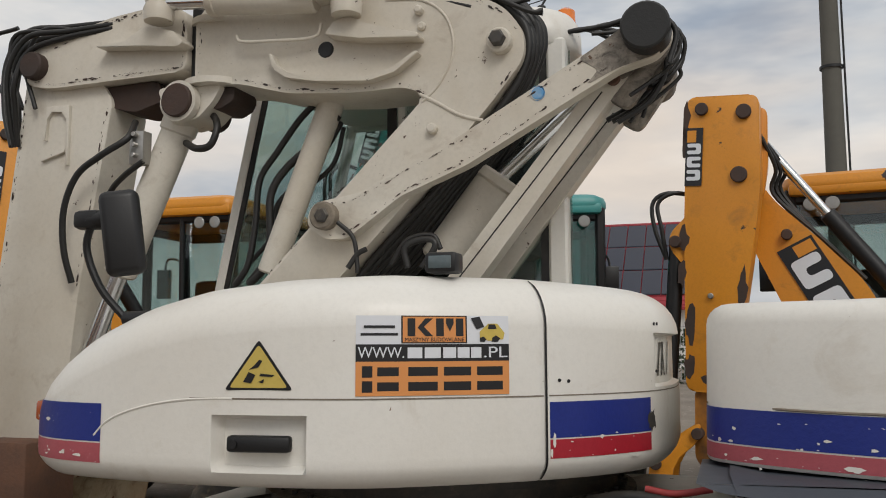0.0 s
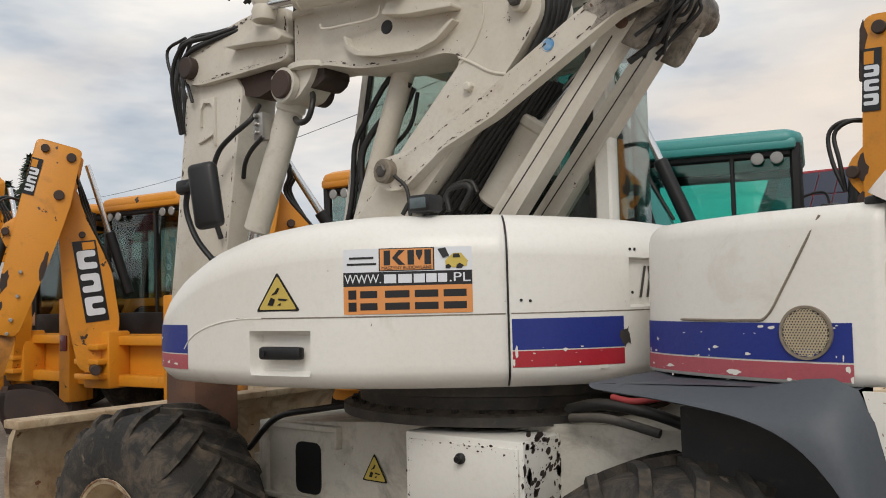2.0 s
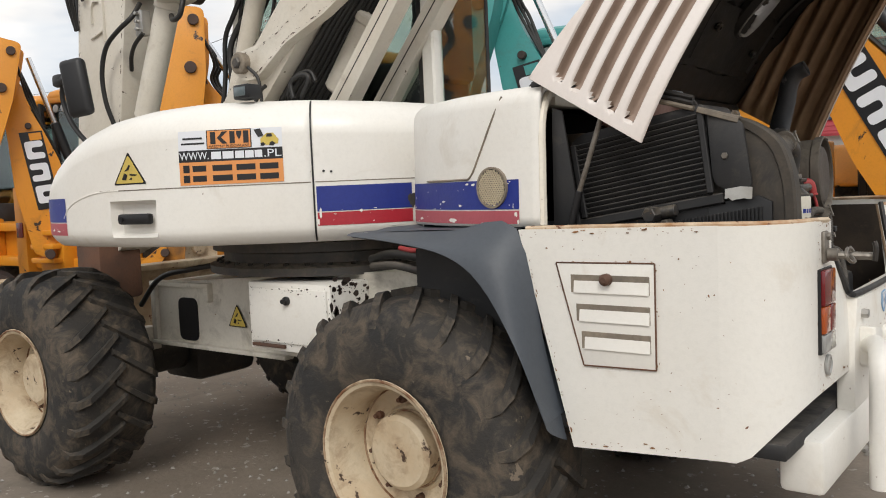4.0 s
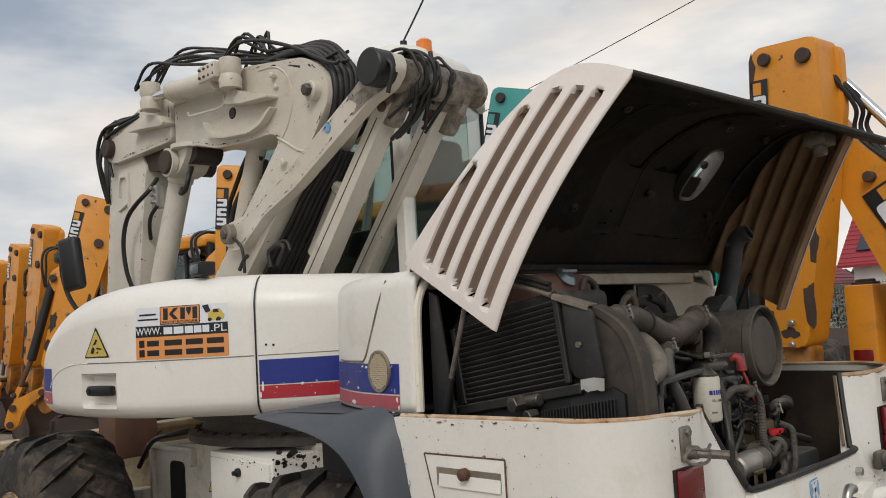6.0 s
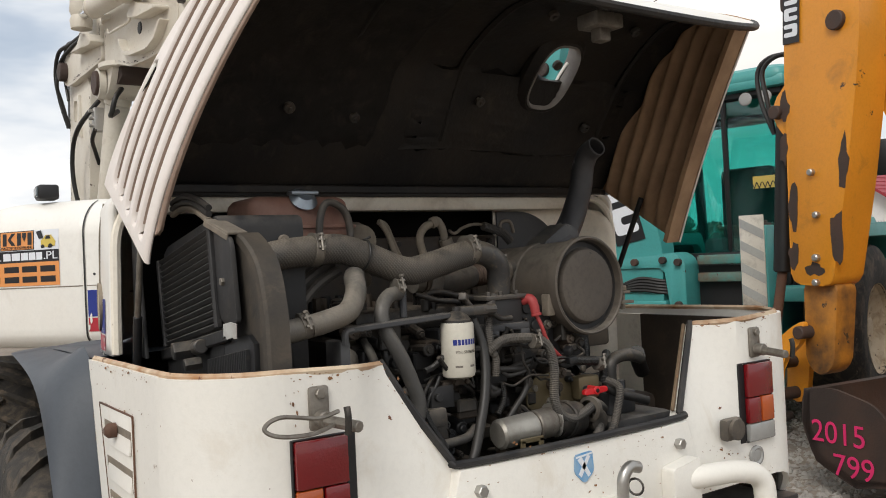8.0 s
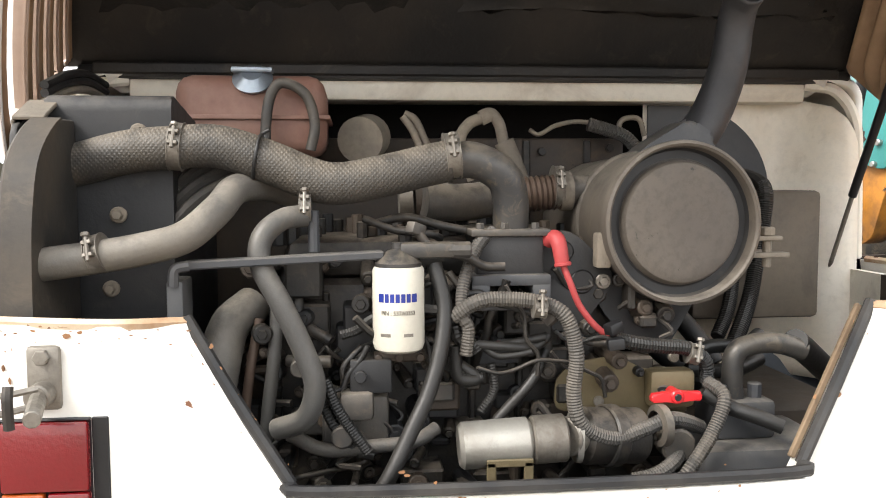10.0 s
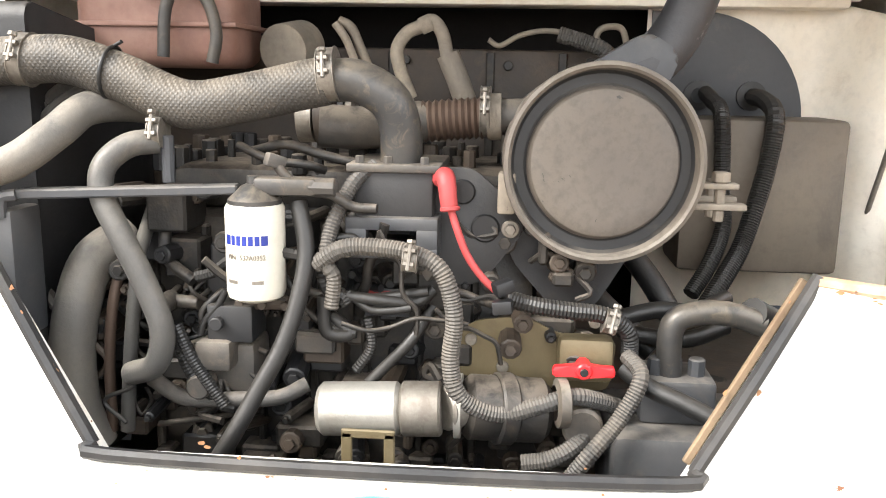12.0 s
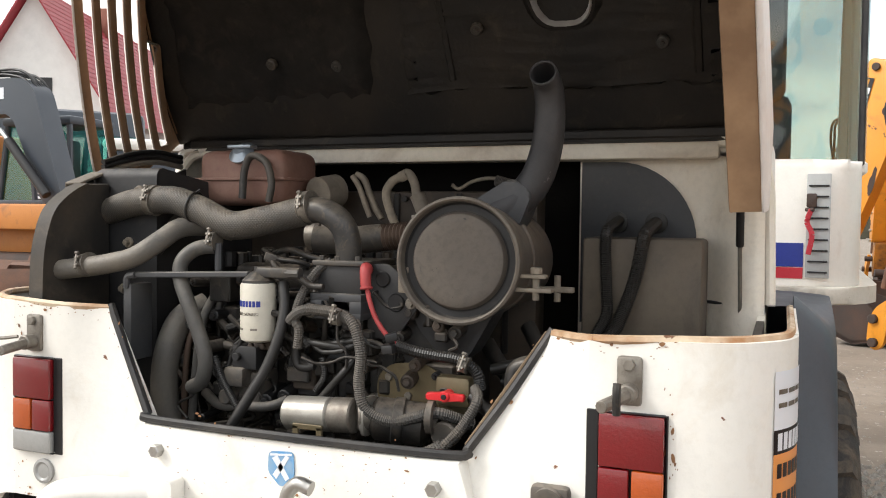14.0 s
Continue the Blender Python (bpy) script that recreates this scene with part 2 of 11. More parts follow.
RUST = (0.16, 0.065, 0.03)
DUST = (0.30, 0.25, 0.19)
M = {
    "white": paint("white_paint", (0.80, 0.78, 0.73), 0.38, other=(0.72, 0.68, 0.61), dirt=(0.48, 0.40, 0.29), dirt_amount=0.16, chips=(0.20, 0.13, 0.08), chip_amount=0.05, chip_scale=30, coat=0.15, bump=0.03, grain=0.03),
    "white_worn": paint("worn_white_paint", (0.79, 0.77, 0.72), 0.45, other=(0.72, 0.69, 0.62), patch=0.5, dirt=(0.50, 0.40, 0.27), dirt_amount=0.14, chips=RUST, chip_amount=0.22, chip_scale=26, bump=0.035, grain=0.03),
    "boom": paint("boom_white_paint", (0.64, 0.60, 0.525), 0.42, other=(0.52, 0.46, 0.37), patch=0.7, scale=2.2, dirt=(0.24, 0.15, 0.085), dirt_amount=0.16, chips=(0.07, 0.035, 0.02), chip_amount=0.30, chip_scale=17, bump=0.03, grain=0.05),
    "greasy": paint("greasy_rusty_paint", (0.34, 0.30, 0.25), 0.5, other=(0.055, 0.042, 0.032), patch=1.0, scale=7, dirt=(0.025, 0.02, 0.016), dirt_amount=0.6, chips=(0.10, 0.05, 0.028), chip_amount=0.7, chip_scale=18, bump=0.1, grain=0.1),
    "paper": paint("torn_paper", (0.46, 0.46, 0.44), 0.8, other=(0.34, 0.32, 0.29), patch=0.9, scale=12),
    "chassis": paint("chassis_white", (0.62, 0.59, 0.52), 0.6, other=(0.45, 0.41, 0.34), dirt=(0.10, 0.075, 0.05), dirt_amount=0.45, chips=RUST, chip_amount=0.4, bump=0.08),
    "inner": paint("inner_white", (0.80, 0.75, 0.65), 0.5, other=(0.70, 0.61, 0.47), dirt=(0.24, 0.15, 0.08), dirt_amount=0.26, chips=(0.20, 0.10, 0.05), chip_amount=0.25, chip_scale=14, bump=0.04),
    "blue": paint("blue_stripe", (0.012, 0.028, 0.22), 0.4, other=(0.02, 0.035, 0.24), chips=(0.72, 0.70, 0.66), chip_amount=0.25, chip_scale=11),
    "red": paint("red_stripe", (0.42, 0.016, 0.03), 0.42, other=(0.36, 0.03, 0.045), chips=(0.72, 0.70, 0.66), chip_amount=0.25, chip_scale=11),
    "pink_red": paint("faded_red_stripe", (0.42, 0.09, 0.11), 0.5, other=(0.38, 0.08, 0.10), chips=(0.72, 0.70, 0.66), chip_amount=0.3, chip_scale=11),
    "rubber": paint("tyre_rubber", (0.020, 0.0195, 0.019), 0.85, other=(0.050, 0.043, 0.035), patch=0.9, scale=3.5, dirt=(0.15, 0.115, 0.08), dirt_amount=0.55, chips=(0.17, 0.135, 0.10), chip_amount=0.55, chip_scale=8, bump=0.3, bump_scale=40),
    "hose": paint("rubber_hose", (0.010, 0.010, 0.010), 0.45, other=(0.024, 0.021, 0.018), bump=0.05, bump_scale=90, pale_top=(0.093, 0.082, 0.069), pale_top_amount=0.4),
    "dusty_hose": paint("dusty_hose", (0.045, 0.043, 0.041), 0.62, other=(0.085, 0.074, 0.060), patch=0.8, scale=6, dirt=(0.20, 0.16, 0.115), dirt_amount=0.16, bump=0.07, bump_scale=160, grain=0.10, pale_top=(0.193, 0.165, 0.135), pale_top_amount=0.55),
    "pale_hose": paint("pale_dusty_hose", (0.105, 0.098, 0.088), 0.5, other=(0.17, 0.145, 0.112), patch=0.9, scale=5, dirt=(0.27, 0.22, 0.155), dirt_amount=0.15, bump=0.06, bump_scale=140, grain=0.06, pale_top=(0.307, 0.274, 0.229), pale_top_amount=0.7),
    "woven": paint("woven_dusty_hose", (0.052, 0.048, 0.043), 0.55, other=(0.090, 0.076, 0.058), patch=0.8, scale=7, dirt=(0.22, 0.17, 0.115), dirt_amount=0.12, bump=0.05, bump_scale=120, grain=0.06, pale_top=(0.216, 0.183, 0.144), pale_top_amount=0.8, weave=0.0058),
    "canister": paint("dusty_brown_canister", (0.078, 0.066, 0.055), 0.6, other=(0.125, 0.103, 0.08), patch=0.9, scale=6, dirt=(0.19, 0.155, 0.115), dirt_amount=0.15, bump=0.04, grain=0.08, pale_top=(0.279, 0.246, 0.202), pale_top_amount=0.65),
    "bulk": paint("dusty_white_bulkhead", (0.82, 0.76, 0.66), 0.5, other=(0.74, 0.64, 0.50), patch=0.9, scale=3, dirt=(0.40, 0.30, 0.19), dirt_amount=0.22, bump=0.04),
    "slate": paint("slate_grey_sheet", (0.042, 0.045, 0.051), 0.48, other=(0.066, 0.064, 0.063), patch=0.8, scale=5, dirt=(0.14, 0.115, 0.085), dirt_amount=0.14, bump=0.03, pale_top=(0.205, 0.183, 0.155), pale_top_amount=0.6),
    "fender": paint("grey_rubber_mudguard", (0.055, 0.064, 0.078), 0.5, other=(0.075, 0.085, 0.1), bump=0.03),
    "black": paint("black_plastic", (0.009, 0.009, 0.010), 0.45, bump=0.03),
    "engine": paint("dusty_engine_black", (0.010, 0.0095, 0.009), 0.5, other=(0.032, 0.026, 0.020), patch=0.9, scale=9, dirt=(0.115, 0.085, 0.058), dirt_amount=0.26, bump=0.10, bump_scale=45, grain=0.12, pale_top=(0.166, 0.138, 0.110), pale_top_amount=0.75),
    "engine_grey": paint("dusty_grey_casting", (0.045, 0.042, 0.039), 0.5, other=(0.095, 0.078, 0.060), patch=0.9, scale=10, dirt=(0.18, 0.14, 0.10), dirt_amount=0.24, bump=0.06, grain=0.10, pale_top=(0.234, 0.201, 0.163), pale_top_amount=0.75),
    "radblack": paint("dusty_black_sheet", (0.013, 0.0135, 0.015), 0.55, other=(0.034, 0.032, 0.031), patch=0.8, scale=5, dirt=(0.10, 0.083, 0.064), dirt_amount=0.12, bump=0.05, pale_top=(0.145, 0.128, 0.109), pale_top_amount=0.5),
    "lid": paint("scratched_dusty_cover", (0.080, 0.067, 0.056), 0.65, other=(0.105, 0.088, 0.071), patch=0.9, scale=7, dirt=(0.15, 0.125, 0.095), dirt_amount=0.12, chips=(0.035, 0.031, 0.028), chip_amount=0.45, chip_scale=45, bump=0.08, grain=0.14),
    "pad": paint("torn_insulation", (0.020, 0.0175, 0.015), 0.9, other=(0.008, 0.0075, 0.0075), patch=1.0, scale=5, dirt=(0.060, 0.047, 0.035), dirt_amount=0.3, chips=(0.14, 0.115, 0.085), chip_amount=0.15, chip_scale=14, bump=0.3, bump_scale=30, spec=0.4),
    # Matt near-black that stands in for an unlit void.
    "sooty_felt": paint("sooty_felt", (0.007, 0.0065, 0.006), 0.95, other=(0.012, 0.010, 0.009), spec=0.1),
    "shroud": paint("dust_coated_black_sheet", (0.024, 0.022, 0.020), 0.65, other=(0.085, 0.068, 0.05), patch=0.95, scale=4, dirt=(0.14, 0.11, 0.078), dirt_amount=0.3, bump=0.04),
    "soot": paint("sooty_brown_sheet", (0.036, 0.027, 0.020), 0.6, other=(0.075, 0.054, 0.037), patch=0.95, scale=6, dirt=(0.13, 0.085, 0.052), dirt_amount=0.22, chips=(0.012, 0.010, 0.009), chip_amount=0.7, chip_scale=12, bump=0.06),
    "grey_hose": paint("grey_rubber_hose", (0.062, 0.060, 0.057), 0.5, other=(0.095, 0.086, 0.074), patch=0.8, scale=5, dirt=(0.18, 0.15, 0.11), dirt_amount=0.14, bump=0.05, bump_scale=140, grain=0.06, pale_top=(0.255, 0.228, 0.189), pale_top_amount=0.7),
    "zinc": paint("dirty_zinc", (0.24, 0.22, 0.19), 0.45, metal=0.55, other=(0.13, 0.11, 0.09), patch=0.9, scale=25, dirt=(0.09, 0.07, 0.05), dirt_amount=0.3),
    "pipe": paint("painted_steel_pipe", (0.040, 0.040, 0.041), 0.38, metal=0.2, other=(0.075, 0.066, 0.055), patch=0.8, scale=14, dirt=(0.20, 0.155, 0.10), dirt_amount=0.32, chips=(0.30, 0.26, 0.20), chip_amount=0.3, chip_scale=22, bump=0.03, pale_top=(0.199, 0.169, 0.133), pale_top_amount=0.7),
    "tankmetal": paint("dust_filmed_sheet", (0.105, 0.086, 0.067), 0.65, other=(0.155, 0.124, 0.092), patch=0.9, scale=3.5, dirt=(0.06, 0.052, 0.045), dirt_amount=0.3, bump=0.03),
    "tan_edge": paint("tan_foam_edge", (0.22, 0.155, 0.095), 0.8, other=(0.13, 0.085, 0.05), patch=0.9, scale=12, dirt=(0.07, 0.05, 0.035), dirt_amount=0.3),
    "rimgrey": paint("pale_moulded_rim", (0.40, 0.38, 0.36), 0.6, other=(0.22, 0.20, 0.19), patch=0.8, scale=9),
    "dustmetal": paint("dust_coated_metal", (0.17, 0.145, 0.115), 0.75, other=(0.29, 0.24, 0.18), patch=0.95, scale=6, dirt=(0.08, 0.066, 0.052), dirt_amount=0.25, chips=(0.06, 0.05, 0.04), chip_amount=0.3, chip_scale=40, bump=0.08, grain=0.12),
    "plate": paint("dusty_olive_plate", (0.135, 0.105, 0.055), 0.5, metal=0.3, other=(0.19, 0.155, 0.095), patch=0.8, scale=6, dirt=(0.08, 0.06, 0.04), dirt_amount=0.2),
    "steel": paint("steel", (0.45, 0.44, 0.42), 0.35, metal=0.85, other=(0.30, 0.28, 0.25)),
    "chrome": paint("chrome_rod", (0.75, 0.76, 0.77), 0.12, metal=1.0, bump=0.0, grain=0.0),
    "silver": paint("aluminium_casting", (0.42, 0.40, 0.36), 0.40, metal=0.6, other=(0.30, 0.275, 0.235), patch=0.8, scale=12, dirt=(0.13, 0.105, 0.08), dirt_amount=0.15),
    "hoodin": paint("dark_insulation", (0.013, 0.012, 0.0115), 0.55, other=(0.034, 0.027, 0.021), patch=0.9, scale=4, dirt=(0.10, 0.078, 0.055), dirt_amount=0.2, bump=0.2, bump_scale=25, spec=0.4),
    "hoodside": paint("brown_dusty_fibreglass", (0.40, 0.25, 0.14), 0.65, other=(0.20, 0.115, 0.062), patch=0.9, scale=4),
    "plastic": paint("weathered_white_plastic", (0.77, 0.715, 0.675), 0.42, other=(0.69, 0.615, 0.56), patch=0.7, scale=3, dirt=(0.46, 0.34, 0.26), dirt_amount=0.12, bump=0.02, grain=0.03),
    # Brown of the groove floors: dust, with the recess's shade painted in.
    "slat": paint("dusty_shaded_louvre_floor", (0.36, 0.265, 0.21), 0.6, other=(0.24, 0.165, 0.12), patch=0.8, scale=4, dirt=(0.15, 0.095, 0.06), dirt_amount=0.2),
    "tank": paint("brown_plastic_tank", (0.22, 0.11, 0.08), 0.55, other=(0.30, 0.18, 0.14), patch=0.9, scale=9),
    "filter": paint("white_filter", (0.60, 0.57, 0.49), 0.4, other=(0.50, 0.46, 0.37), dirt=(0.30, 0.25, 0.18), dirt_amount=0.15),
    "copper": paint("brown_bellows", (0.085, 0.055, 0.040), 0.55, metal=0.3, other=(0.14, 0.098, 0.07)),
    "redplastic": paint("red_plastic", (0.62, 0.02, 0.025), 0.35, bump=0.01),
    "redrubber": paint("red_rubber", (0.36, 0.045, 0.045), 0.55),
    "rim": paint("cream_rim", (0.60, 0.51, 0.37), 0.55, other=(0.46, 0.34, 0.21), patch=0.9, scale=4, dirt=(0.20, 0.11, 0.055), dirt_amount=0.45, chips=(0.055, 0.03, 0.018), chip_amount=0.85, chip_scale=16),
    "rimrust": paint("rust_bleeding_through_cream", (0.16, 0.07, 0.03), 0.7, other=(0.50, 0.40, 0.27), patch=1.0, scale=14, chips=(0.045, 0.025, 0.015), chip_amount=0.9, chip_scale=30),
    "lamp_red": paint("red_lens", (0.17, 0.005, 0.008), 0.18, coat=0.6, bump=0.05, bump_scale=150),
    "lamp_orange": paint("orange_lens", (0.40, 0.075, 0.012), 0.18, coat=0.6, bump=0.05, bump_scale=150),
    "lamp_clear": paint("clear_lens", (0.30, 0.30, 0.29), 0.15, coat=0.6),
    "yellow": paint("construction_yellow", (0.70, 0.275, 0.018), 0.42, other=(0.60, 0.23, 0.02), dirt=(0.10, 0.06, 0.03), dirt_amount=0.2, chips=(0.035, 0.022, 0.016), chip_amount=0.62, chip_scale=4.5, coat=0.1),
    "teal": paint("teal_paint", (0.055, 0.30, 0.29), 0.38, other=(0.075, 0.27, 0.26), dirt=(0.10, 0.09, 0.07), dirt_amount=0.18, chips=(0.06, 0.04, 0.03), chip_amount=0.25, chip_scale=9),
    "rust_yellow": paint("yellow_worn_to_rust", (0.45, 0.18, 0.02), 0.55, other=(0.06, 0.035, 0.022), patch=1.0, scale=4, chips=(0.03, 0.02, 0.016), chip_amount=1.0, chip_scale=7),
    "rust_teal": paint("teal_worn_to_rust", (0.05, 0.24, 0.22), 0.55, other=(0.16, 0.085, 0.05), patch=1.0, scale=4, chips=(0.08, 0.04, 0.03), chip_amount=0.9, chip_scale=9),
    "rust": paint("rusty_steel", (0.085, 0.045, 0.030), 0.75, other=(0.16, 0.075, 0.042), patch=0.9, scale=4, bump=0.15),
    "rustchip": paint("rust_spot", (0.30, 0.15, 0.065), 0.75, other=(0.15, 0.07, 0.035), patch=1.0, scale=30),
    "rust_dark": paint("dark_rusty_bucket", (0.035, 0.024, 0.020), 0.65, other=(0.075, 0.04, 0.028), patch=0.9, scale=3, bump=0.12),
    "blade": paint("worn_cream_blade", (0.52, 0.42, 0.28), 0.6, other=(0.30, 0.18, 0.09), patch=0.9, scale=3, dirt=(0.12, 0.06, 0.03), dirt_amount=0.5, chips=RUST, chip_amount=0.9, chip_scale=9),
    "pinkspray": paint("pink_spray_paint", (0.75, 0.03, 0.16), 0.5),
    "sticker_orange": paint("orange_vinyl", (0.74, 0.30, 0.09), 0.35, bump=0.0, grain=0.01),
    "sticker_black": paint("black_vinyl", (0.012, 0.012, 0.014), 0.3, bump=0.0, grain=0.01),
    "sticker_white": paint("white_vinyl", (0.74, 0.76, 0.80), 0.3, bump=0.0, grain=0.01),
    "warn": paint("yellow_warning_vinyl", (0.62, 0.47, 0.10), 0.4, other=(0.50, 0.38, 0.12), bump=0.0),
    "blue_label": paint("blue_label", (0.10, 0.30, 0.55), 0.4, other=(0.35, 0.45, 0.55), patch=0.8, scale=30),
    "pane": glass("cab_glass", (0.74, 0.80, 0.78), 0.6),
    "pane_teal": glass("green_tinted_glass", (0.46, 0.84, 0.79), 0.7),
    "seat": paint("grey_seat_fabric", (0.06, 0.06, 0.065), 0.9),
    "seal": paint("black_rubber_seal", (0.012, 0.012, 0.013), 0.5, other=(0.05, 0.045, 0.04), patch=0.8, scale=9),
    "gas": paint("orange_beacon_lens", (0.85, 0.22, 0.02), 0.15, coat=0.5),
}

# ---- building ----
UNIT = 0.855                                            # the plan below is drawn large; this brings it to true metres
ORIGIN = {}


def thing(name, at=(0, 0, 0), label="", category="", group="", kind="", unit=UNIT):
    ob = new(name)
    at = Vector(at) * unit
    ob.location = at
    ob.empty_display_size = 0.2
    ORIGIN[ob.name] = Vector(at)
    return tagged(ob, label, category, group, kind)


def part(name, bm, material, parent=None, label="", smooth=35, kind="", unit=UNIT):
    """Links a bmesh, given in the world's metres, as one mesh under parent."""
    at = ORIGIN[parent.name] if parent else Vector((0, 0, 0))
    if unit != 1.0:
        bmesh.ops.scale(bm, vec=(unit, unit, unit), verts=bm.verts)
    if at.length:
        bmesh.ops.translate(bm, vec=-at, verts=bm.verts)
    bmesh.ops.recalc_face_normals(bm, faces=bm.faces)
    me = bpy.data.meshes.new(name)
    bm.to_mesh(me)
    bm.free()
    for x in material if isinstance(material, (list, tuple)) else (material,):
        me.materials.append(M[x] if isinstance(x, str) else x)
    if smooth:
        me.polygons.foreach_set("use_smooth", [True] * len(me.polygons))
        me.set_sharp_from_angle(angle=radians(smooth))
    ob = new(name, me)
    if parent:
        ob.parent = parent
    ORIGIN[ob.name] = at
    return tagged(ob, label, kind=kind)


def B():
    return bmesh.new()


def box(bm, lo, hi, bevel=0.0, m=None, seg=2):
    """An upright box between two corners, its edges rounded; m moves it."""
    vs = [bm.verts.new((x, y, z)) for x in (lo[0], hi[0]) for y in (lo[1], hi[1]) for z in (lo[2], hi[2])]
    fs = [bm.faces.new([vs[i] for i in q]) for q in ((0, 1, 3, 2), (4, 6, 7, 5), (0, 4, 5, 1), (2, 3, 7, 6), (0, 2, 6, 4), (1, 5, 7, 3))]
    made = set(vs)
    if bevel:
        es = {e for f in fs for e in f.edges}
        r = bmesh.ops.bevel(bm, geom=list(es), offset=bevel, segments=seg, affect="EDGES", profile=0.5)
        made = {v for f in r["faces"] for v in f.verts} | {v for v in vs if v.is_valid}
    if m:
        bmesh.ops.transform(bm, matrix=m, verts=list(made))
    return bm


def prism(bm, pts, a, b, place, bevel=0.0):
    """A flat outline, drawn in two coordinates, given thickness from a to b; place(u, v, w) puts it in the world."""
    lo = [bm.verts.new(place(u, v, a)) for u, v in pts]
    hi = [bm.verts.new(place(u, v, b)) for u, v in pts]
    n = len(pts)
    f0, f1 = bm.faces.new(lo), bm.faces.new(hi)
    for i in range(n):
        bm.faces.new((lo[i], lo[(i + 1) % n], hi[(i + 1) % n], hi[i]))
    if bevel:
        bmesh.ops.bevel(bm, geom=list(f0.edges) + list(f1.edges), offset=bevel, segments=2, affect="EDGES", profile=0.5)
    return bm


def rounded(pts, r, n=4):
    """An outline with its corners rounded by the radius r (one for all, or one each)."""
    out, k = [], len(pts)
    for i, p in enumerate(pts):
        rad = r[i] if isinstance(r, (list, tuple)) else r
        p, a, c = Vector(p), Vector(pts[i - 1]), Vector(pts[(i + 1) % k])
        if rad <= 0:
            out.append(tuple(p))
            continue
        u, v = (a - p), (c - p)
        d = min(rad, u.length * 0.45, v.length * 0.45)
        s, e = p + u.normalized() * d, p + v.normalized() * d
        for j in range(n + 1):
            t = j / n
            out.append(tuple((1 - t) ** 2 * s + 2 * t * (1 - t) * p + t * t * e))
    return out


def smooth_line(pts, per=6):
    """A smooth curve through the points."""
    P = [Vector(p) for p in pts]
    if len(P) < 3:
        return P
    P = [2 * P[0] - P[1], *P, 2 * P[-1] - P[-2]]
    out = []
    for i in range(1, len(P) - 2):
        for j in range(per):
            t = j / per
            a, b, c, d = P[i - 1:i + 3]
            out.append(0.5 * (2 * b + (c - a) * t + (2 * a - 5 * b + 4 * c - d) * t * t + (3 * b - a - 3 * c + d) * t ** 3))
    return out + [P[-2]]


def tube(bm, pts, r, n=10, per=6, ribs=0.0, rib_step=0.012, cap=True):
    """A round hose or pipe along a smooth line; r is one radius or a radius for each end; ribs makes it corrugated."""
    line = smooth_line(pts, per)
    if ribs:
        dense, acc = [line[0]], 0.0
        for a, b in zip(line, line[1:]):
            k = max(1, int((b - a).length / (rib_step / 2)))
            dense += [a.lerp(b, (j + 1) / k) for j in range(k)]
        line = dense
    r0, r1 = r if isinstance(r, (list, tuple)) else (r, r)
    up, rings = None, []
    for i, p in enumerate(line):
        t = (line[min(i + 1, len(line) - 1)] - line[max(i - 1, 0)]).normalized()
        if up is None:
            up = t.orthogonal().normalized()
        up = (up - t * up.dot(t)).normalized()
        side = t.cross(up)
        rad = r0 + (r1 - r0) * i / max(1, len(line) - 1)
        if ribs and i % 2:
            rad *= 1 + ribs
        rings.append([bm.verts.new(p + (up * math.cos(2 * math.pi * k / n) + side * math.sin(2 * math.pi * k / n)) * rad) for k in range(n)])
    for a, b in zip(rings, rings[1:]):
        for k in range(n):
            bm.faces.new((a[k], a[(k + 1) % n], b[(k + 1) % n], b[k]))
    if cap:
        bm.faces.new(rings[0][::-1])
        bm.faces.new(rings[-1])
    return bm


def lathe(bm, prof, m, n=32, close=False):
    """Turns a profile of (radius, height) about the z axis, then moves it by m."""
    rings = []
    for rad, z in prof:
        rings.append([bm.verts.new(m @ Vector((rad * math.cos(2 * math.pi * k / n), rad * math.sin(2 * math.pi * k / n), z))) for k in range(n)] if rad > 1e-5
                     else [bm.verts.new(m @ Vector((0, 0, z)))])
    pairs = list(zip(rings, rings[1:])) + ([(rings[-1], rings[0])] if close else [])
    for a, b in pairs:
        for k in range(n):
            q = [a[k % len(a)], a[(k + 1) % len(a)], b[(k + 1) % len(b)], b[k % len(b)]]
            q = list(dict.fromkeys(q))
            if len(q) > 2:
                bm.faces.new(q)
    return bm


def rod(bm, a, b, r, n=14, bevel=0.0):
    """A straight round bar from a to b."""
    a, b = Vector(a), Vector(b)
    L = (b - a).length
    m = Matrix.Translation(a) @ (b - a).to_track_quat("Z", "Y").to_matrix().to_4x4()
    c = bevel or min(0.15 * r, 0.2 * L)
    return lathe(bm, [(0, 0), (r - c, 0), (r, c), (r, L - c), (r - c, L), (0, L)], m, n)


def bar(bm, a, b, w, h, bevel=0.005, up=(0, 0, 1)):
    """A straight bar of rectangular section from a to b: w across, h along up."""
    a, b, up = Vector(a), Vector(b), Vector(up)
    z = (b - a).normalized()
    x = up.cross(z).normalized()
    y = z.cross(x)
    m = Matrix((x, y, z)).transposed().to_4x4()
    m.translation = a
    return box(bm, (-w / 2, -h / 2, 0), (w / 2, h / 2, (b - a).length), bevel, m, 1)


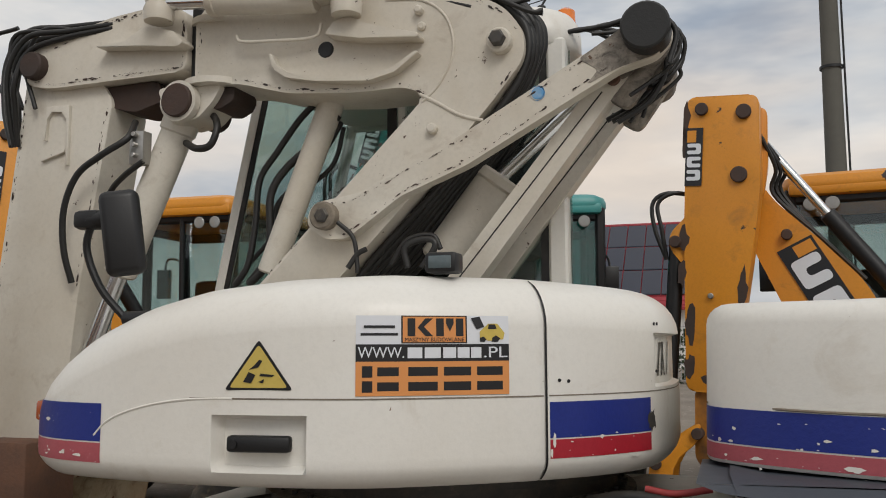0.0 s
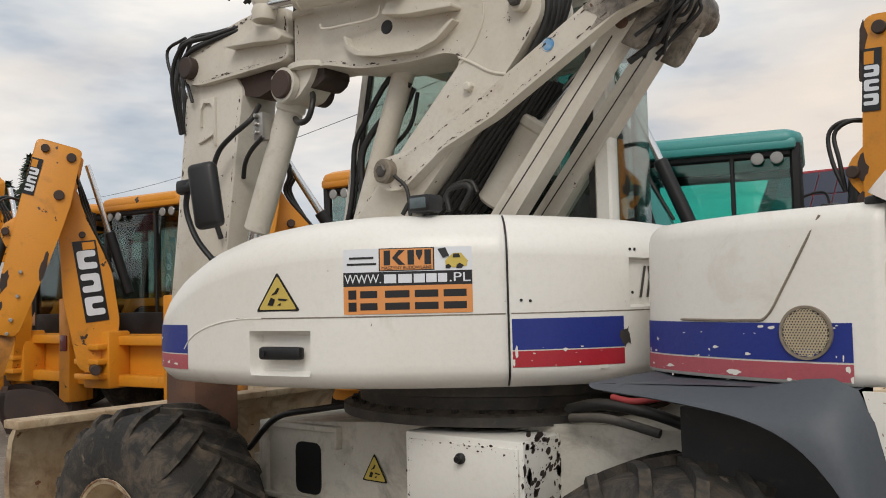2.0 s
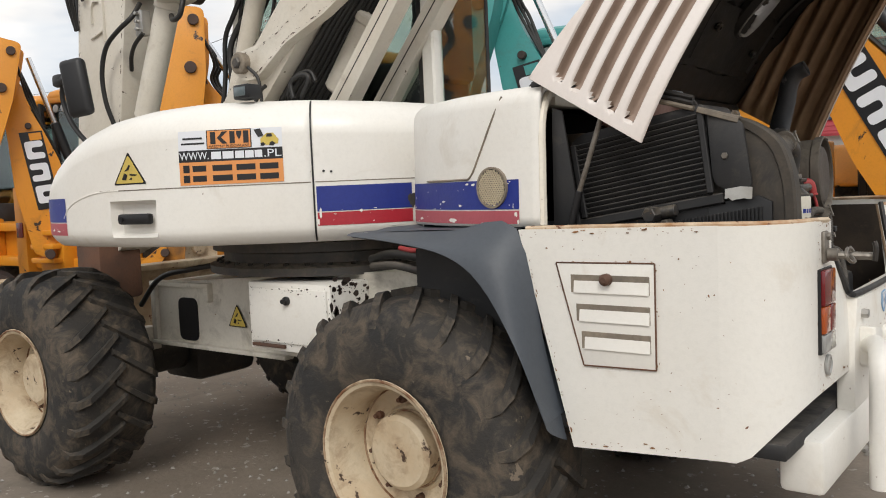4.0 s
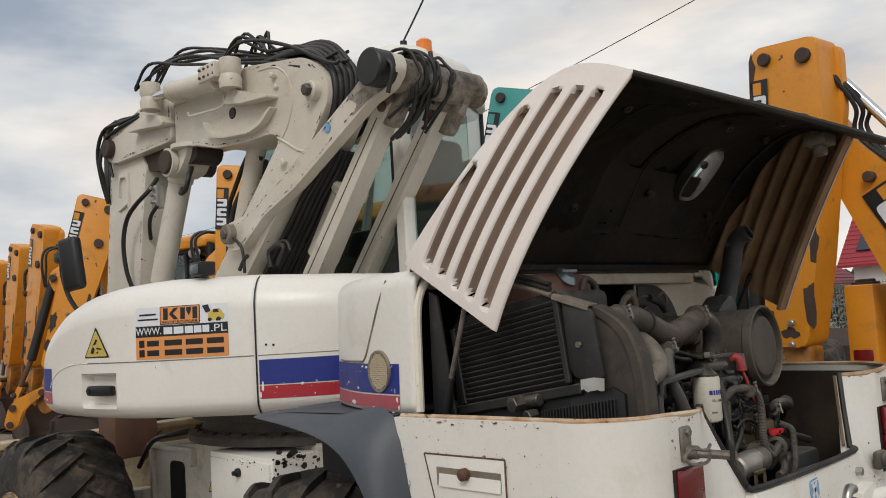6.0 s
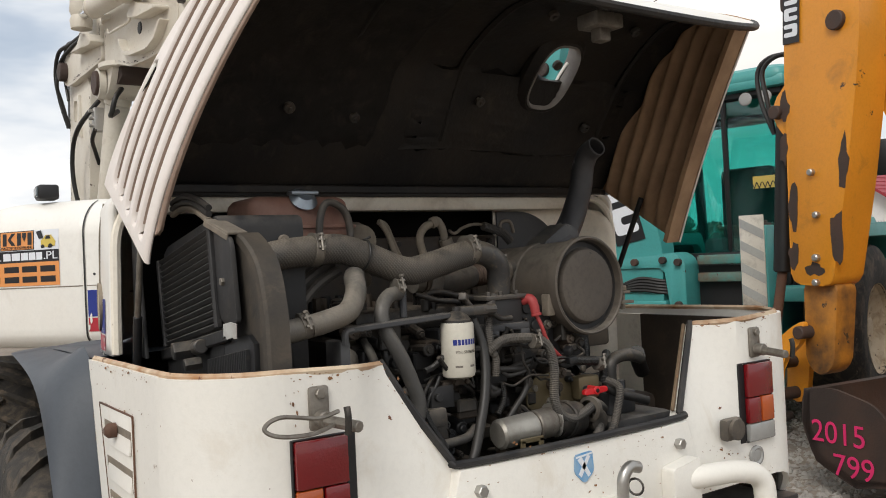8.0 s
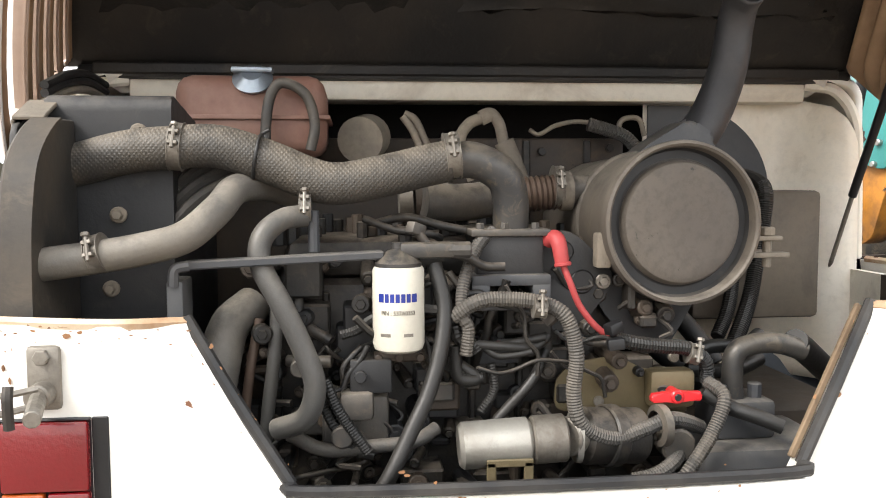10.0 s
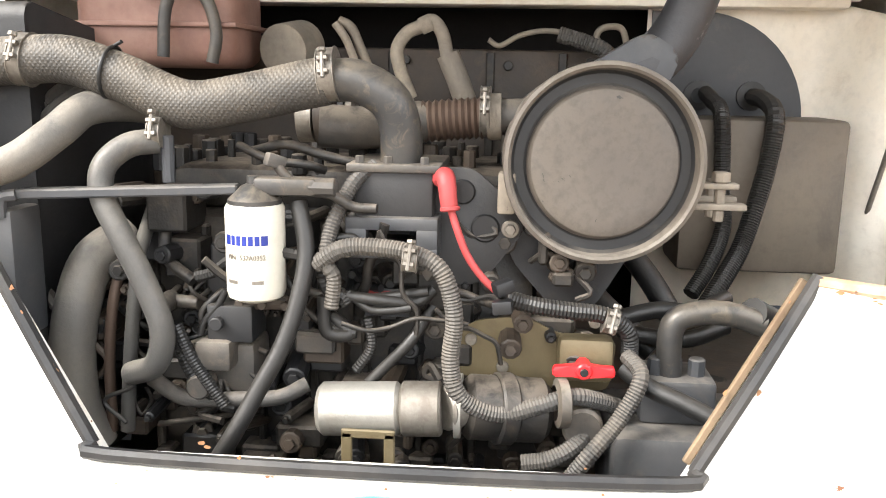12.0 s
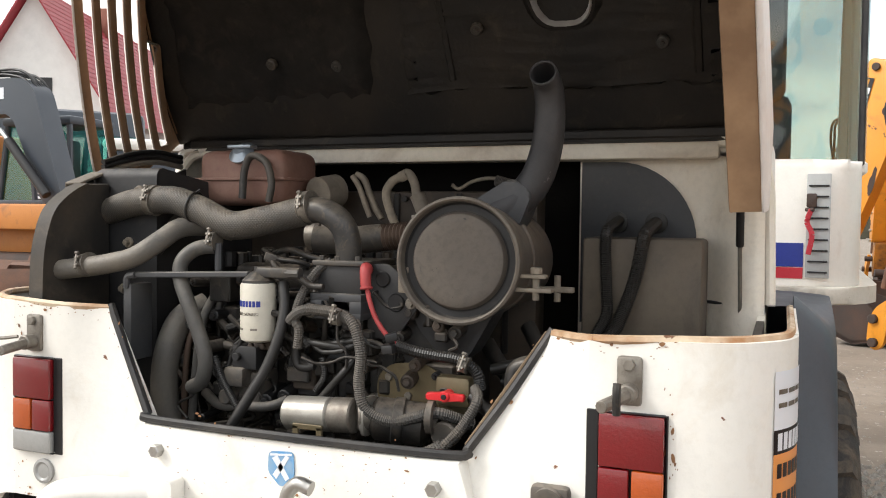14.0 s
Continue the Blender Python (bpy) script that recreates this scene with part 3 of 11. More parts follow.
def words(name, text, size, m, material, parent, width=None, label="", depth=0.0006, unit=UNIT):
    """Lettering in the built-in font, centred, in the plane of m."""
    cu = bpy.data.curves.new(name, "FONT")
    cu.body, cu.size, cu.align_x, cu.align_y, cu.extrude = text, size, "CENTER", "CENTER", depth
    ob = bpy.data.objects.new(name, cu)
    scene.collection.objects.link(ob)
    me = bpy.data.meshes.new_from_object(ob.evaluated_get(bpy.context.evaluated_depsgraph_get()))
    bpy.data.objects.remove(ob)
    xs = [v.co.x for v in me.vertices]
    k = width / (max(xs) - min(xs)) if width else 1.0
    at = ORIGIN[parent.name]
    me.transform(Matrix.Translation(-at) @ Matrix.Scale(unit, 4) @ m @ Matrix.Diagonal((k, 1, 1, 1)))
    me.materials.append(M[material])
    o = new(name, me)
    o.parent = parent
    ORIGIN[o.name] = at
    return tagged(o, label)


class Shell:
    """A wall that follows a plan outline: at(s, z) is its outer skin s metres along and z high. inset(z, s) draws it in."""

    def __init__(self, plan, inset, per=8):
        self.line = smooth_line([(*p, 0) for p in plan], per)
        self.inset = inset
        self.len = [0.0]
        for a, b in zip(self.line, self.line[1:]):
            self.len.append(self.len[-1] + (b - a).length)
        self.total = self.len[-1]

    def base(self, s):
        s = min(max(s, 0), self.total - 1e-6)
        i = next(k for k in range(len(self.line) - 1) if self.len[k + 1] >= s)
        t = (s - self.len[i]) / max(1e-9, self.len[i + 1] - self.len[i])
        p = self.line[i].lerp(self.line[i + 1], t)
        d0 = (self.line[min(i + 1, len(self.line) - 1)] - self.line[max(i - 1, 0)]).normalized()
        d1 = (self.line[min(i + 2, len(self.line) - 1)] - self.line[i]).normalized()
        d = d0.lerp(d1, t).normalized()
        return p, Vector((d.y, -d.x, 0))

    def s_at(self, x=None, y=None):
        ax, v = (0, x) if x is not None else (1, y)
        for i in range(len(self.line) - 1):
            a, b = self.line[i][ax], self.line[i + 1][ax]
            if min(a, b) <= v <= max(a, b) and a != b:
                return self.len[i] + (v - a) / (b - a) * (self.len[i + 1] - self.len[i])
        raise ValueError(v)

    def at(self, s, z, out=0.0):
        p, n = self.base(s)
        q = p + n * (out - self.inset(z, s))
        return Vector((q.x, q.y, z))

    def patch(self, bm, s0, s1, z0, z1, out=0.002, ns=None, nz=3, back=0.02):
        """A thin skin that lies on the wall."""
        ns = ns or max(1, int(abs(s1 - s0) / 0.04))
        g = [[bm.verts.new(self.at(s0 + (s1 - s0) * i / ns, z0 + (z1 - z0) * j / nz, out)) for j in range(nz + 1)] for i in range(ns + 1)]
        for i in range(ns):
            for j in range(nz):
                bm.faces.new((g[i][j], g[i + 1][j], g[i + 1][j + 1], g[i][j + 1]))
        return bm

    def drape(self, bm, pts, s0, z0, out=0.003, flip=1):
        """A flat outline in (along, up), laid on the wall from (s0, z0)."""
        bm.faces.new([bm.verts.new(self.at(s0 + flip * u, z0 + v, out)) for u, v in pts])
        return bm


def hose(name, pts, r, material, parent, label="", **kw):
    bm = B()
    tube(bm, pts, r, **kw)
    return part(name, bm, material, parent, label, smooth=28 if kw.get("ribs", 0) > 0.05 else 60)


def clamp(pts_a, pts_b, r, parent):
    """A screw clamp: a band between two points and its screw."""
    bm = B()
    a, b = Vector(pts_a), Vector(pts_b)
    w = (b - a).normalized()
    rod(bm, a, b, r, 24, 0.001)
    for e in (a, b):
        rod(bm, e - w * 0.0012, e + w * 0.0012, r + 0.0016, 24, 0.0005)
    side = Vector((1, 0, 0.35))
    side = (side - w * side.dot(w)).normalized()
    cross = w.cross(side)
    mid = (a + b) / 2 + side * (r + 0.004)
    for k in (-1, 1):
        bar(bm, mid + cross * 0.011 * k - w * 0.009, mid + cross * 0.011 * k + w * 0.009, 0.007, 0.011, 0.001, side)
    rod(bm, mid - cross * 0.026 + side * 0.003, mid + cross * 0.022 + side * 0.003, 0.0038, 8)
    rod(bm, mid - cross * 0.028 + side * 0.003, mid - cross * 0.021 + side * 0.003, 0.0075, 6)
    return part("hose_clamp", bm, "zinc", parent)

# ---- the excavator: body ----
CY = 3.10                                              # middle of its chassis
ex = thing("wheeled_excavator", (-0.6, CY, 0), "white wheeled excavator with blue and red stripes, engine hood open", "excavator")


def far(p):
    """The same point on the other side of the chassis."""
    return (p[0], 2 * CY - p[1], *p[2:])


def top_of(x):
    """Height of the slewing deck's near cover along x."""
    pts = [(-2.40, 1.62), (-2.25, 1.72), (-2.1, 1.81), (-1.9, 1.91), (-1.7, 1.985), (-1.45, 2.04), (-1.15, 2.07), (-0.8, 2.085), (-0.4, 2.08), (0.1, 2.05), (0.5, 2.03)]
    for (a, za), (b, zb) in zip(pts, pts[1:]):
        if x <= b:
            return za + (zb - za) * (x - a) / (b - a)
    return pts[-1][1]


Z0 = 1.405
TPLAN = [(-2.33, 2.75), (-2.31, 2.35), (-2.235, 2.02), (-2.06, 1.86), (-1.75, 1.805), (-1.45, 1.80), (-1.20, 1.825), (-0.92, 1.895), (-0.70, 2.015),
         (-0.487, 2.16), (-0.385, 2.24), (-0.22, 2.40), (-0.08, 2.60), (-0.02, 2.85), (-0.02, 3.20)]


def t_inset(z, s):
    zt = top_of(turret.base(s)[0].x)
    r = 0.17
    a = 0.0
    if z > zt - r:
        f = min(1.0, (z - zt + r) / r)
        a = r * (1 - math.sqrt(max(0.0, 1 - f * f)))
    if z < 1.48:
        a += 0.055 * ((1.48 - z) / 0.075) ** 2
    return a + 0.012 * (z - 1.7) ** 2


turret = Shell(TPLAN, t_inset)
S_SEAM = turret.s_at(x=-0.385)
S_REC0, S_REC1 = turret.s_at(x=-1.37), turret.s_at(x=-1.06)
REC_Z0, REC_Z1 = 1.455, 1.635
S_TAIL, TAIL_Z0, TAIL_Z1 = turret.s_at(x=-0.070), 1.70, 1.885    # sunk panel at the cover's end


def build_turret():
    bm = B()
    S = [turret.total * i / 76 for i in range(77)]
    S += [S_REC0, S_REC0 + 0.02, S_REC1 - 0.02, S_REC1, S_SEAM - 0.008, S_SEAM + 0.008, S_SEAM, S_TAIL, S_TAIL + 0.02, S_TAIL + 0.05]
    S = sorted(S)
    rows = []
    for s in S:
        zt = top_of(turret.base(s)[0].x)
        zs = [Z0, 1.415, 1.43, REC_Z0, REC_Z0 + 0.018, 1.50, 1.54, REC_Z1 - 0.05, REC_Z1 - 0.018, REC_Z1]
        zs = [min(z, zt - 0.17 + 0.002 * k) for k, z in enumerate(zs)]
        levels = [REC_Z1 + (zt - 0.17 - REC_Z1) * k / 4 if zt - 0.17 > REC_Z1 else zs[-1] + 0.0005 * k for k in range(1, 5)]
        zs += [TAIL_Z0 - 0.002, TAIL_Z0 + 0.008, (TAIL_Z0 + zt - 0.17) / 2, zt - 0.175] if s > S_SEAM + 0.1 else levels
        zs += [zt - 0.17 + 0.17 * math.sin(radians(a)) for a in (1, 4, 15, 30, 45, 58, 70, 80, 90)]
        row = []
        for z in zs:
            deep = 0.055 if S_REC0 + 0.01 < s < S_REC1 - 0.01 and REC_Z0 + 0.01 < z < REC_Z1 - 0.01 else 0.0
            groove = 0.008 if abs(s - S_SEAM) < 0.001 else 0.0
            if s > S_TAIL + 0.01 and TAIL_Z0 < z < TAIL_Z1:
                deep = 0.026
            row.append(bm.verts.new(turret.at(s, z, -deep - groove)))
        last = row[-1].co
        row.append(bm.verts.new((last.x * 0.94 - 0.05, max(last.y, 2.74), last.z + 0.004)))
        first = row[0].co
        rows.append([bm.verts.new((first.x * 0.9 - 0.08, max(first.y, 2.74), first.z))] + row)
    for a, b in zip(rows, rows[1:]):
        for j in range(len(a) - 1):
            bm.faces.new((a[j], b[j], b[j + 1], a[j + 1]))
    return part("side_cover", bm, "white", ex, "smooth white side cover with rounded nose", smooth=50)


cover = build_turret()


def stripe(shell, s0, s1, z0, z1, material, parent, name="stripe", out=0.002):
    bm = B()
    shell.patch(bm, s0, s1, z0, z1, out)
    return part(name, bm, material, parent, smooth=60)


s_tip, s_nose = turret.s_at(y=2.25), turret.s_at(x=-1.80)
stripe(turret, s_tip, s_nose, 1.535, 1.66, "blue", cover)
stripe(turret, s_tip, s_nose, 1.465, 1.530, "pink_red", cover)
s_r = turret.s_at(x=-0.085)
stripe(turret, S_SEAM + 0.012, s_r, 1.548, 1.665, "blue", cover)
stripe(turret, S_SEAM + 0.012, s_r, 1.482, 1.543, "red", cover)
# Thin coloured strips draw the shadow line along the cover's crease.
for z0, z1, s0, s1, m in ((1.683, 1.688, turret.s_at(x=-1.45), S_SEAM - 0.01, "dustmetal"), (1.684, 1.688, S_SEAM + 0.01, turret.total - 0.05, "dustmetal")):
    stripe(turret, s0, s1, z0, z1, m, cover, "joint_crease_line", 0.0015)
bm = B()
turret.patch(bm, S_SEAM - 0.004, S_SEAM + 0.004, 1.41, 2.07, 0.0015, ns=1, nz=40)
part("joint_crease_line", bm, "black", cover)

# handle in its recess
bm = B()
p, n = turret.base((S_REC0 + S_REC1) / 2)
along = Vector((-n.y, n.x, 0))
fr = Matrix((along, -n, Vector((0, 0, 1)))).transposed().to_4x4()
fr.translation = turret.at((S_REC0 + S_REC1) / 2, 1.545, -0.02)
box(bm, (-0.105, -0.022, -0.026), (0.105, 0.018, 0.026), 0.012, fr)
lathe(bm, [(0, 0), (0.014, 0), (0.014, 0.006), (0, 0.006)], fr @ pose(-0.08, -0.022, 0, 90), 12)
part("door_handle", bm, "black", cover, "black plastic lever handle")

# ---- cowl in front of the engine ----
CPLAN = [(0.955, 2.035), (0.80, 2.045), (0.60, 2.085), (0.45, 2.14), (0.28, 2.225), (0.175, 2.30), (0.128, 2.36), (0.110, 2.45), (0.105, 2.62), (0.105, 3.10)]
CPLAN = CPLAN + [far(p) for p in CPLAN[-2::-1]]
CPLAN = CPLAN[::-1]


COWL_R, COWL_Z = 0.065, 1.985


def c_inset(z, s):
    r, zt = COWL_R, COWL_Z
    a = 0.0
    if z > zt - r:
        f = min(1.0, (z - zt + r) / r)
        a = r * (1 - math.sqrt(max(0.0, 1 - f * f)))
    return a + 0.10 * max(0.0, z - 1.5) * 0.25


cowl_shell = Shell(CPLAN, c_inset)


def build_cowl():
    bm = B()
    n = 90
    zs = [1.485, 1.52, 1.6, 1.7, 1.8] + [COWL_Z - COWL_R + COWL_R * math.sin(radians(a)) for a in (0, 18, 36, 54, 72, 90)]
    rows = []
    for i in range(n + 1):
        s = cowl_shell.total * i / n
        row = [bm.verts.new(cowl_shell.at(s, z)) for z in zs]
        q = row[-1].co
        row.append(bm.verts.new((max(q.x, 0.62), min(max(q.y, 2.22), 3.98), 1.990)))
        row.append(bm.verts.new((max(q.x, 0.90), min(max(q.y, 2.16), 4.04), 1.955)))
        rows.append(row)
    for a, b in zip(rows, rows[1:]):
        for j in range(len(a) - 1):
            if len({a[j].co.to_tuple(5), b[j].co.to_tuple(5), b[j + 1].co.to_tuple(5), a[j + 1].co.to_tuple(5)}) > 2:
                bm.faces.new((a[j], b[j], b[j + 1], a[j + 1]))
    bmesh.ops.remove_doubles(bm, verts=bm.verts, dist=0.0005)
    ob = part("engine_cowl", bm, ("white", "inner"), ex, "white cowl with a round mesh vent", smooth=50)
    so = ob.modifiers.new("thick", "SOLIDIFY")
    so.thickness, so.offset, so.material_offset, so.material_offset_rim = 0.018, -1, 1, 0
    return ob


cowl = build_cowl()
sN = cowl_shell.s_at(x=0.86) if cowl_shell.line[0].y < CY else cowl_shell.total - 0.10
cs0, cs1 = cowl_shell.total - 1.02, cowl_shell.total - 0.09
stripe(cowl_shell, cs0, cs1, 1.548, 1.655, "blue", cowl)
stripe(cowl_shell, cs0, cs1, 1.495, 1.543, "pink_red", cowl)
stripe(cowl_shell, 0.09, 0.9, 1.548, 1.655, "blue", cowl)
stripe(cowl_shell, 0.09, 0.9, 1.495, 1.543, "red", cowl)
# rear lip of the cowl
bm = B()
for sgn in (0, 1):
    f = far if sgn else (lambda p: p)
    tube(bm, [f((0.955, 2.05, 1.49)), f((0.955, 2.055, 1.70)), f((0.955, 2.065, 1.86)), f((0.95, 2.12, 1.945)), f((0.93, 2.2, 1.965))], 0.016, 8)
box(bm, (0.86, 2.2, 1.915), (0.935, 4.0, 1.972), 0.01)
part("cowl_lip", bm, "inner", cowl)
# round vent
vent_s = cowl_shell.total - 0.215
vp = cowl_shell.at(vent_s, 1.628, 0.0)
vn = cowl_shell.base(vent_s)[1]
vm = Matrix.Translation(vp) @ vn.to_track_quat("Z", "Y").to_matrix().to_4x4()
bm = B()
lathe(bm, [(0.068, -0.03), (0.068, 0.009), (0.076, 0.010), (0.076, -0.01)], vm, 36)
part("vent_ring", bm, "dustmetal", cowl)
bm = B()
lathe(bm, [(0, 0.003), (0.069, 0.003), (0.069, -0.004), (0, -0.004)], vm, 36)
part("vent_back", bm, "black", cowl)
bm = B()
PITCH = 0.0088
for i in range(-8, 9):
    for j in range(-9, 10):
        c = Vector((PITCH * (i + 0.5 * (j % 2)), PITCH * 0.866 * j))
        if c.length > 0.066:
            continue
        outer = [vm @ Vector((c.x + PITCH * 0.577 * math.sin(radians(60 * k)), c.y + PITCH * 0.577 * math.cos(radians(60 * k)), 0.0085)) for k in range(6)]
        inner = [vm @ Vector((c.x + PITCH * 0.33 * math.sin(radians(60 * k)), c.y + PITCH * 0.33 * math.cos(radians(60 * k)), 0.0085)) for k in range(6)]
        vo, vi = [bm.verts.new(p) for p in outer], [bm.verts.new(p) for p in inner]
        vd = [bm.verts.new(p - vn * 0.003) for p in inner]
        for k in range(6):
            bm.faces.new((vo[k], vo[(k + 1) % 6], vi[(k + 1) % 6], vi[k]))
            bm.faces.new((vi[k], vi[(k + 1) % 6], vd[(k + 1) % 6], vd[k]))
part("vent_mesh", bm, paint("perforated_mesh", (0.52, 0.44, 0.31), 0.6, other=(0.42, 0.35, 0.24)), cowl, "perforated beige vent mesh", smooth=0)

# ---- rear body round the engine ----
xz = lambda y: (lambda u, v, w: Vector((u, y + w, v)))
yz = lambda x: (lambda u, v, w: Vector((x + w, u, v)))
SIDE = [(0.895, 1.478), (1.60, 1.488), (1.60, 0.765), (1.088, 0.732)]


def wing_x(y, z, far_side):
    """The rear panel's outer face: it leans forward towards the cut-out's upper corner."""
    return 1.825 - (0.095 if far_side else 0.052) * min(1.0, max(0.0, (y - 2.385) / 0.11)) * min(1.0, max(0.0, (z - 1.05) / 0.42))


def build_body():
    for k in (0, 1):
        f = far if k else (lambda p: p)
        bm = B()
        prism(bm, SIDE, 0.0, 0.02, lambda u, v, w: Vector(f((u, 1.98 + w, v))), 0.0)
        # rounded corner to the rear
        n = 8
        rows = []
        for i in range(n + 1):
            a = i / n * math.pi / 2
            x, y = 1.60 + 0.225 * math.sin(a), 2.205 - 0.225 * math.cos(a)
            zb = 0.765 + 0.18 * max(0.0, math.sin(a) - 0.3) / 0.7
            rows.append([[bm.verts.new(f((x + dx * math.sin(a), y - dx * math.cos(a), z))) for z in (zb, 1.0, 1.25, 1.44, 1.486)] for dx in (0.0, -0.02)])
        for (o0, i0), (o1, i1) in zip(rows, rows[1:]):
            for j in range(4):
                bm.faces.new((o0[j], o1[j], o1[j + 1], o0[j + 1]))
                bm.faces.new((i0[j], i0[j + 1], i1[j + 1], i1[j]))
            bm.faces.new((o0[4], o1[4], i1[4], i0[4]))
            bm.faces.new((o0[0], i0[0], i1[0], o1[0]))
        bmesh.ops.remove_doubles(bm, verts=bm.verts, dist=0.0002)
        part("side_panel", bm, "white_worn", ex, "chipped white side panel with louvred flap")
        bm = B()
        vs = [0.945, 1.05, 1.185, 1.28, 1.38, 1.473]
        grid = []
        for v in vs:
            edge = 2.675 - 0.18 * max(0.0, v - 1.185) / 0.288
            us = [2.205, 2.30, 2.385] + [2.385 + (edge - 2.385) * i / 4 for i in range(1, 5)]
            top = [v + (0.012 * (edge - u) / 0.29 if v > 1.47 else 0.0) for u in us]
            grid.append([[bm.verts.new(f((wing_x(u, v, k) - d, u, q))) for u, q in zip(us, top)] for d in (0.0, 0.02)])
        for (a, a2), (b, b2) in zip(grid, grid[1:]):
            for j in range(6):
                bm.faces.new((a[j], a[j + 1], b[j + 1], b[j]))
                bm.faces.new((a2[j], b2[j], b2[j + 1], a2[j + 1]))
            bm.faces.new((a[6], a2[6], b2[6], b[6]))
            bm.faces.new((a[0], b[0], b2[0], a2[0]))
        for a, a2 in (grid[0], grid[-1]):
            for j in range(6):
                bm.faces.new((a[j], a2[j], a2[j + 1], a[j + 1]))
        part("rear_panel", bm, "white_worn", ex, "chipped white rear panel")
    bm = B()
    prism(bm, [(2.62, 0.80), (3.58, 0.80), (3.58, 1.05), (3.535, 1.192), (2.665, 1.192), (2.62, 1.05)], -0.02, 0.045, lambda u, v, w: Vector((1.80 + w, u, v)), 0.012)
    box(bm, (1.70, 2.21, 0.62), (1.84, 3.99, 0.80), 0.02)
    part("rear_sill", bm, "white_worn", ex, "white rear sill with rust stains")
    # bay floor and inner walls
    bm = B()
    box(bm, (0.30, 2.02, 0.78), (1.78, 4.18, 0.83), 0.005)
    box(bm, (0.30, 2.30, 0.83), (0.34, 3.90, 1.9), 0.0)
    part("bay_floor", bm, "radblack", ex)
    # seal round the cut-out
    bm = B()
    tube(bm, [(1.763, 2.488, 1.482), (1.785, 2.57, 1.345), (1.815, 2.660, 1.210)], 0.011, 8, 3)
    tube(bm, [(1.815, 2.660, 1.210), (1.835, 2.69, 1.203), (1.845, 3.1, 1.203), (1.83, 3.51, 1.203), (1.805, 3.540, 1.210)], 0.011, 8, 4)
    tube(bm, [(1.805, 3.540, 1.210), (1.76, 3.63, 1.345), (1.722, 3.712, 1.482)], 0.011, 8, 3)
    part("rubber_seal", bm, "seal", ex, "black rubber edge seal")
    bm = B()
    bar(bm, (1.785, 3.531, 1.215), (1.708, 3.696, 1.474), 0.012, 0.010, 0.002, (1, 0, 0))
    part("edge_strip", bm, "tan_edge", ex, "tan foam strip along the cut-out")


build_body()


def tail_light(y0, y1, k):
    f = far if k else (lambda p: p)
    bm = B()
    z0, z1 = 1.075, 1.332
    for lo, hi in (((1.815, y0 - 0.004, z0 - 0.004), (1.835, y0, z1 + 0.004)), ((1.815, y1, z0 - 0.004), (1.828, y1 + 0.026, z1 + 0.004)),
                   ((1.815, y0, z1), (1.835, y1, z1 + 0.004)), ((1.815, y0, z0 - 0.004), (1.835, y1, z0)), ((1.812, y0, z0), (1.826, y1, z1))):
        a, b = f(lo), f(hi)
        box(bm, (a[0], min(a[1], b[1]), a[2]), (b[0], max(a[1], b[1]), b[2]), 0.002, None, 1)
    lamp = part("tail_light", bm, "black", ex, "red and orange tail light in a black frame")
    zm, ym = z0 + 0.145, (y0 + y1) / 2
    for name, a, b, c, d, mt in (("red_lens", y0, y1, zm + 0.002, z1, "lamp_red"), ("red_lens", ym + 0.001, y1, z0 + 0.06, zm, "lamp_red"),
                                 ("orange_lens", y0, ym, z0 + 0.06, zm, "lamp_orange"), ("clear_lens", y0, y1, z0, z0 + 0.058, "lamp_clear")):
        bm = B()
        p, q = f((1.826, a + 0.002, c)), f((1.846, b - 0.002, d))
        box(bm, (p[0], min(p[1], q[1]), p[2]), (q[0], max(p[1], q[1]), q[2]), 0.005)
        part(name, bm, mt, lamp)


tail_light(2.215, 2.352, 0)
tail_light(2.225, 2.362, 1)

